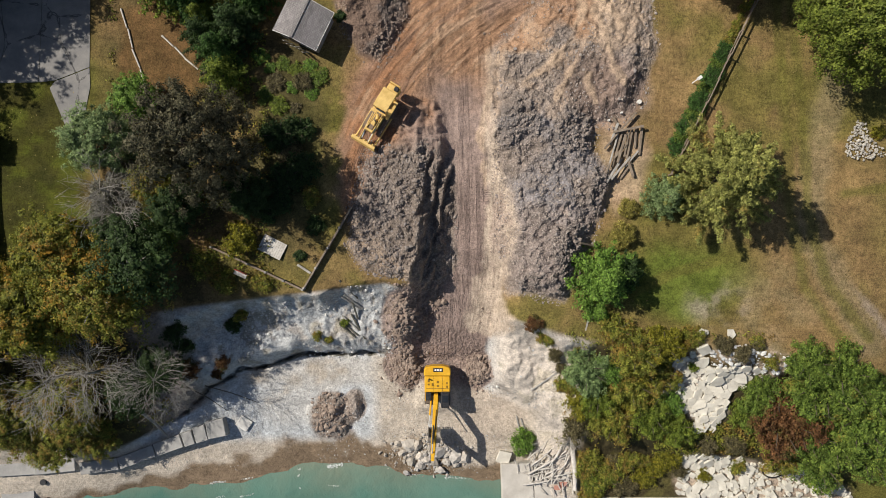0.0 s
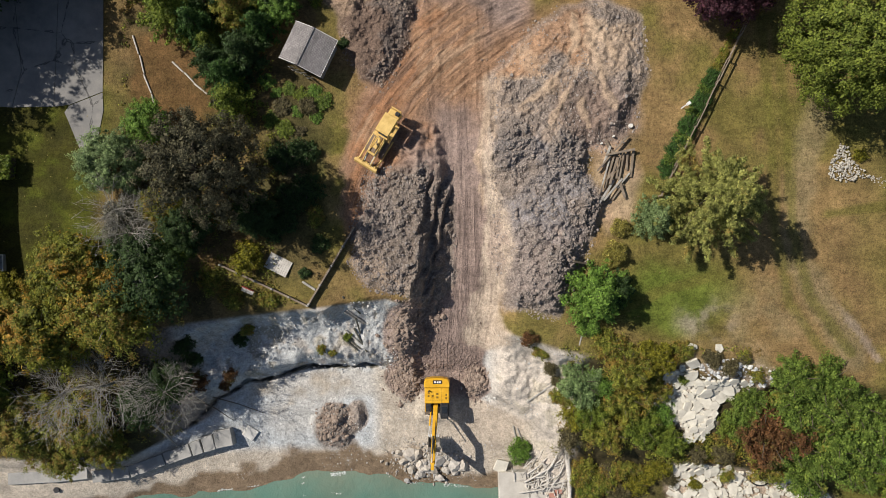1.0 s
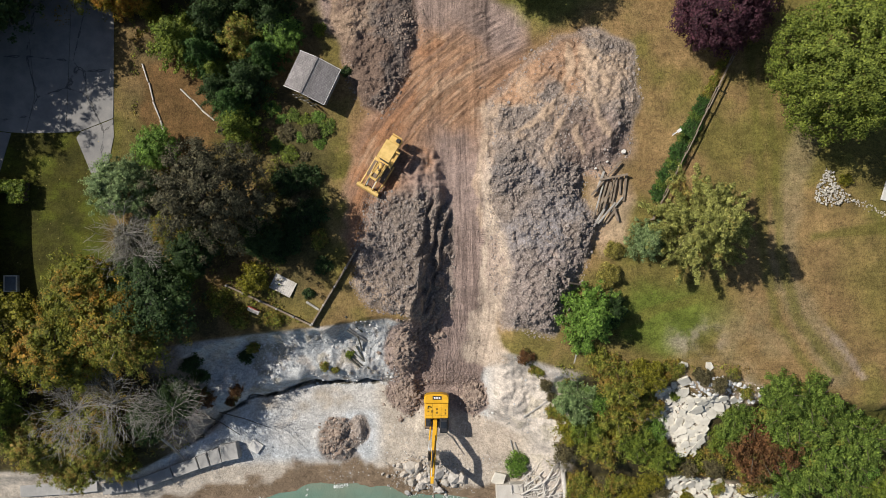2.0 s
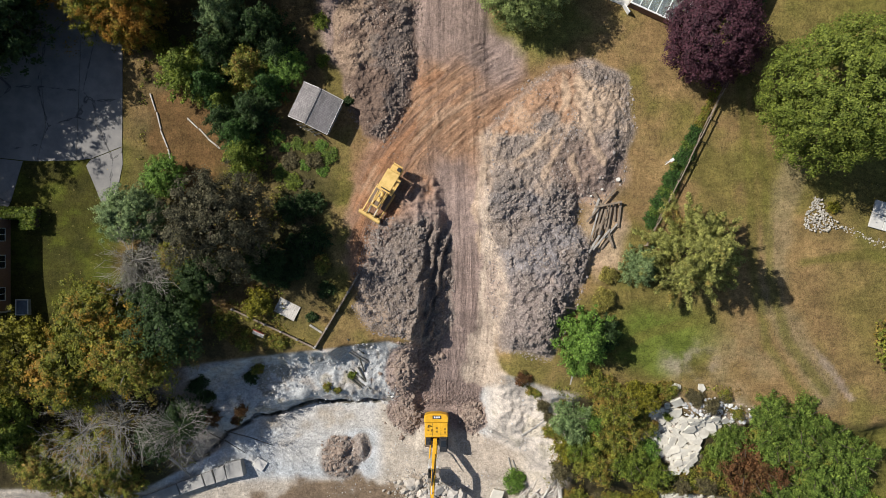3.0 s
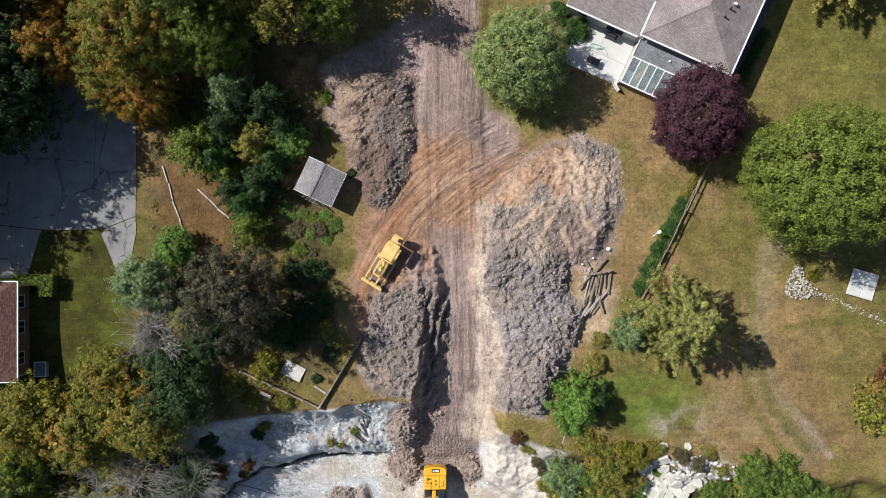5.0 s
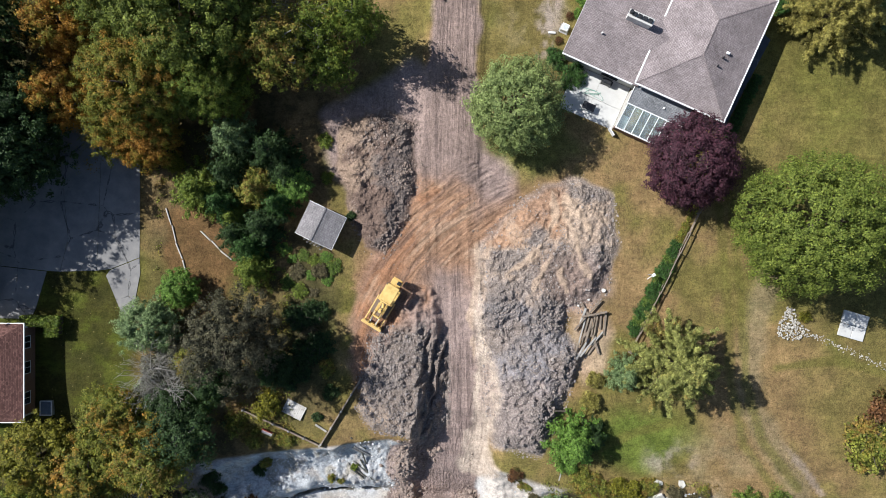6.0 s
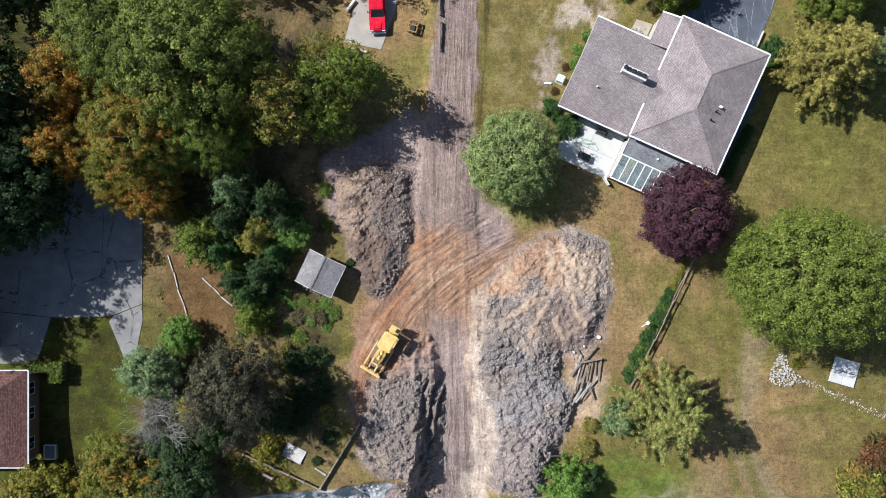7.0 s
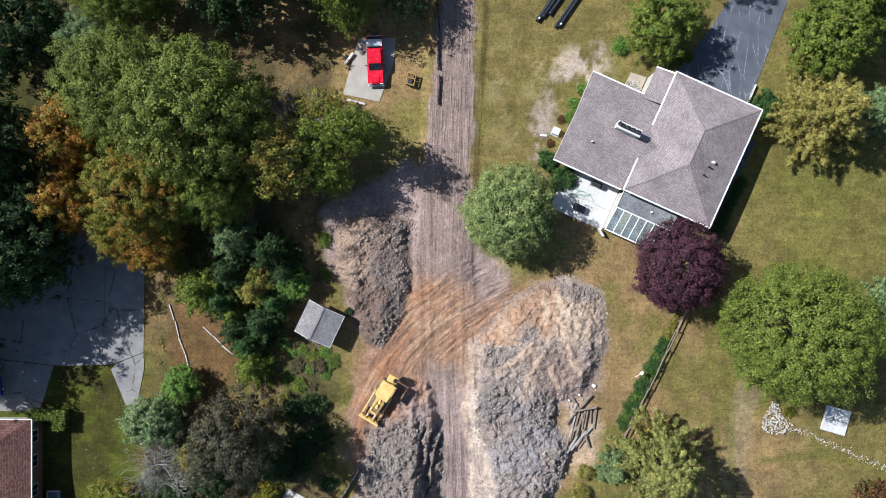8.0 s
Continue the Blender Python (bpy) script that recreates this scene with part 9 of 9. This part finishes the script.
def cairn():
    """White field stones heaped beside the lawn, and a row of them running off."""
    pale = stone_material("white_field_stones", (0.32, 0.295, 0.25), (0.43, 0.40, 0.345), (0.54, 0.51, 0.45), (0.26, 0.235, 0.20))
    shapes = []
    for i in range(5):
        me = rock_mesh(60 + i, 0.75)
        me.materials.append(pale)
        shapes.append(me)
    rng = random.Random(9)
    ob = thing("stone_heap", "heap of white field stones on the lawn", "stone heap", (0, 0, 0))
    row = thing("stone_row", "row of white stones along the lawn", "stone row", (0, 0, 0))
    outline = [(41.4, 12.9), (40.2, 10.9), (40.1, 9.3), (41.8, 8.8), (44.4, 9.4), (42.6, 11.0), (42.0, 12.6)]
    count = 0
    while count < 280:
        x, y = rng.uniform(39.8, 44.4), rng.uniform(8.7, 13)
        if inside(np.array([x]), np.array([y]), outline)[0] < 0:
            continue
        count += 1
        r = rng.uniform(0.08, 0.17)
        p = part("stone", shapes[count % 5], None, ob)
        p.matrix_basis = pose(x, y, ground_at(x, y) + 0.05 + rng.random() * 0.25, rng.uniform(-20, 20), rng.uniform(-20, 20), rng.uniform(0, 360)) @ Matrix.Diagonal((r, r * 0.8, r, 1))
    for i in range(200):
        t = rng.random()
        x, y = 44.2 + 14 * t, 9.5 - 6.2 * t + rng.gauss(0, 0.22)
        r = rng.uniform(0.05, 0.12)
        p = part("stone", shapes[i % 5], None, row)
        p.matrix_basis = pose(x, y, ground_at(x, y) + 0.02, 0, rng.uniform(-20, 20), rng.uniform(0, 360)) @ Matrix.Diagonal((r, r * 0.8, r, 1))
    yard = thing("stone_heap", "heap of pale stones in the courtyard", "stone heap", (0, 0, 0))
    for i in range(60):
        x, y = on_house(5.2 + rng.gauss(0.3, 0.45), 12.4 + rng.gauss(0, 0.45))
        r = rng.uniform(0.09, 0.18)
        p = part("stone", shapes[i % 5], None, yard)
        p.matrix_basis = pose(x, y, ground_at(x, y) + 0.15, 0, rng.uniform(-20, 20), rng.uniform(0, 360)) @ Matrix.Diagonal((r, r * 0.8, r, 1))


cairn()


def slab_mesh(seed):
    """A broken concrete slab: an uneven flat polygon with real thickness."""
    rng = random.Random(seed)
    n = rng.choice((4, 5, 5, 6))
    pts, a0 = [], rng.uniform(0, 6.283)
    for k in range(n):
        a = a0 + 6.283 * (k + rng.uniform(-0.22, 0.22)) / n
        r = rng.uniform(0.78, 1.12)
        pts.append((math.cos(a) * r, math.sin(a) * r * 0.82))
    me = mesh_of(prism(pts, 0.26, "z", (0, 0, 0), 0.02), "slab")
    me.materials.append(BROKEN)
    return me


SLABS = [slab_mesh(80 + i) for i in range(12)]


def broken_slabs():
    rng = random.Random(14)
    for name, label, outline, n, lo, hi in (
            ("rubble_slope", "white broken concrete slabs dumped down the slope", SLOPE_RUBBLE, 190, 0.32, 1.05),
            ("shore_rubble", "white broken concrete slabs along the shore", SHORE_RUBBLE, 230, 0.25, 0.9)):
        ob = thing(name, label, "rubble", (0, 0, 0))
        placed, tries = [], 0
        while len(placed) < n and tries < 9000:
            tries += 1
            x, y = rng.uniform(14, 47), rng.uniform(-29, -9)
            if inside(np.array([x]), np.array([y]), outline)[0] < 0.1:
                continue
            r = rng.uniform(lo, hi) * (0.5 if len(placed) > n * 0.45 else 1.0)
            if any((x - a) ** 2 + (y - b) ** 2 < (0.42 * (r + c)) ** 2 for a, b, c in placed):
                continue
            placed.append((x, y, r))
            k = len(placed)
            e = 0.6
            gx, gy = (ground_at(x + e, y) - ground_at(x - e, y)) / (2 * e), (ground_at(x, y + e) - ground_at(x, y - e)) / (2 * e)
            tilt = Vector((-gx * 0.75, -gy * 0.75, 1)).to_track_quat("Z", "Y").to_matrix().to_4x4()
            p = part("slab", SLABS[k % 12], None, ob)
            p.matrix_basis = Matrix.Translation((x, y, ground_at(x, y) + 0.16 + 0.1 * rng.random())) @ tilt @ pose(0, 0, 0, rng.uniform(-14, 14), rng.uniform(-14, 14), rng.uniform(0, 360)) @ Matrix.Diagonal((r, r, 1, 1))
    for x, y in ((29.2, -8.6), (25.8, -8.9), (26.4, -8.4), (24.6, -12.0)):
        p = part("slab", SLABS[int(x) % 12], None)
        p.matrix_basis = pose(x, y, ground_at(x, y) + 0.12, 0, 0, 40 * x) @ Matrix.Diagonal((0.6, 0.6, 1, 1))
        tagged(p, "single pale concrete slab at the bluff's edge", "slab", "single slabs at the bluff's edge")


broken_slabs()


def surf():
    """Thin foam where small waves break on the beach."""
    n = Nodes("white_foam", 0.7, 0.3)
    n.colour(n.ramp(n.noise(3, 4, n.coords()), (0.35, (0.55, 0.60, 0.58)), (0.6, (0.85, 0.87, 0.86))))
    rng = np.random.RandomState(5)
    pieces_v, pieces_f, at = [], [], 0
    for x0, x1, off, wide, dens in ((-27, -20, -0.5, 0.04, 220), (-22, -15, -0.9, 0.04, 150), (-18, -13, -0.35, 0.05, 200), (-13.4, -9.6, -0.30, 0.12, 260), (-9.8, -5.5, -0.6, 0.06, 150), (-30, -8, -2.4, 0.05, 220), (-5, 6, -0.5, 0.06, 130)):
        x = rng.uniform(x0, x1, dens)
        x = x[fbm(x, x * 0, 1.3, 3, 44) > (-0.25 if wide > 0.08 else 0.2)]
        dens = len(x)
        y = np.interp(x, SHORE_X, SHORE_Y) + off + 0.3 * fbm(x, x * 0 + off, 2.2, 3, 45) + rng.normal(0, wide, dens)
        v, f = leaves(rng, np.stack([x, y, np.full(dens, WATER + 0.06)], -1), 3, 0.06, 0.05, 0.98)
        pieces_v.append(v), pieces_f.append(f + at)
        at += len(v)
    tagged(part("foam", raw_mesh("foam", np.concatenate(pieces_v), np.concatenate(pieces_f)), n.mat), "thin white foam of small waves", "foam", kind="stuff")


surf()
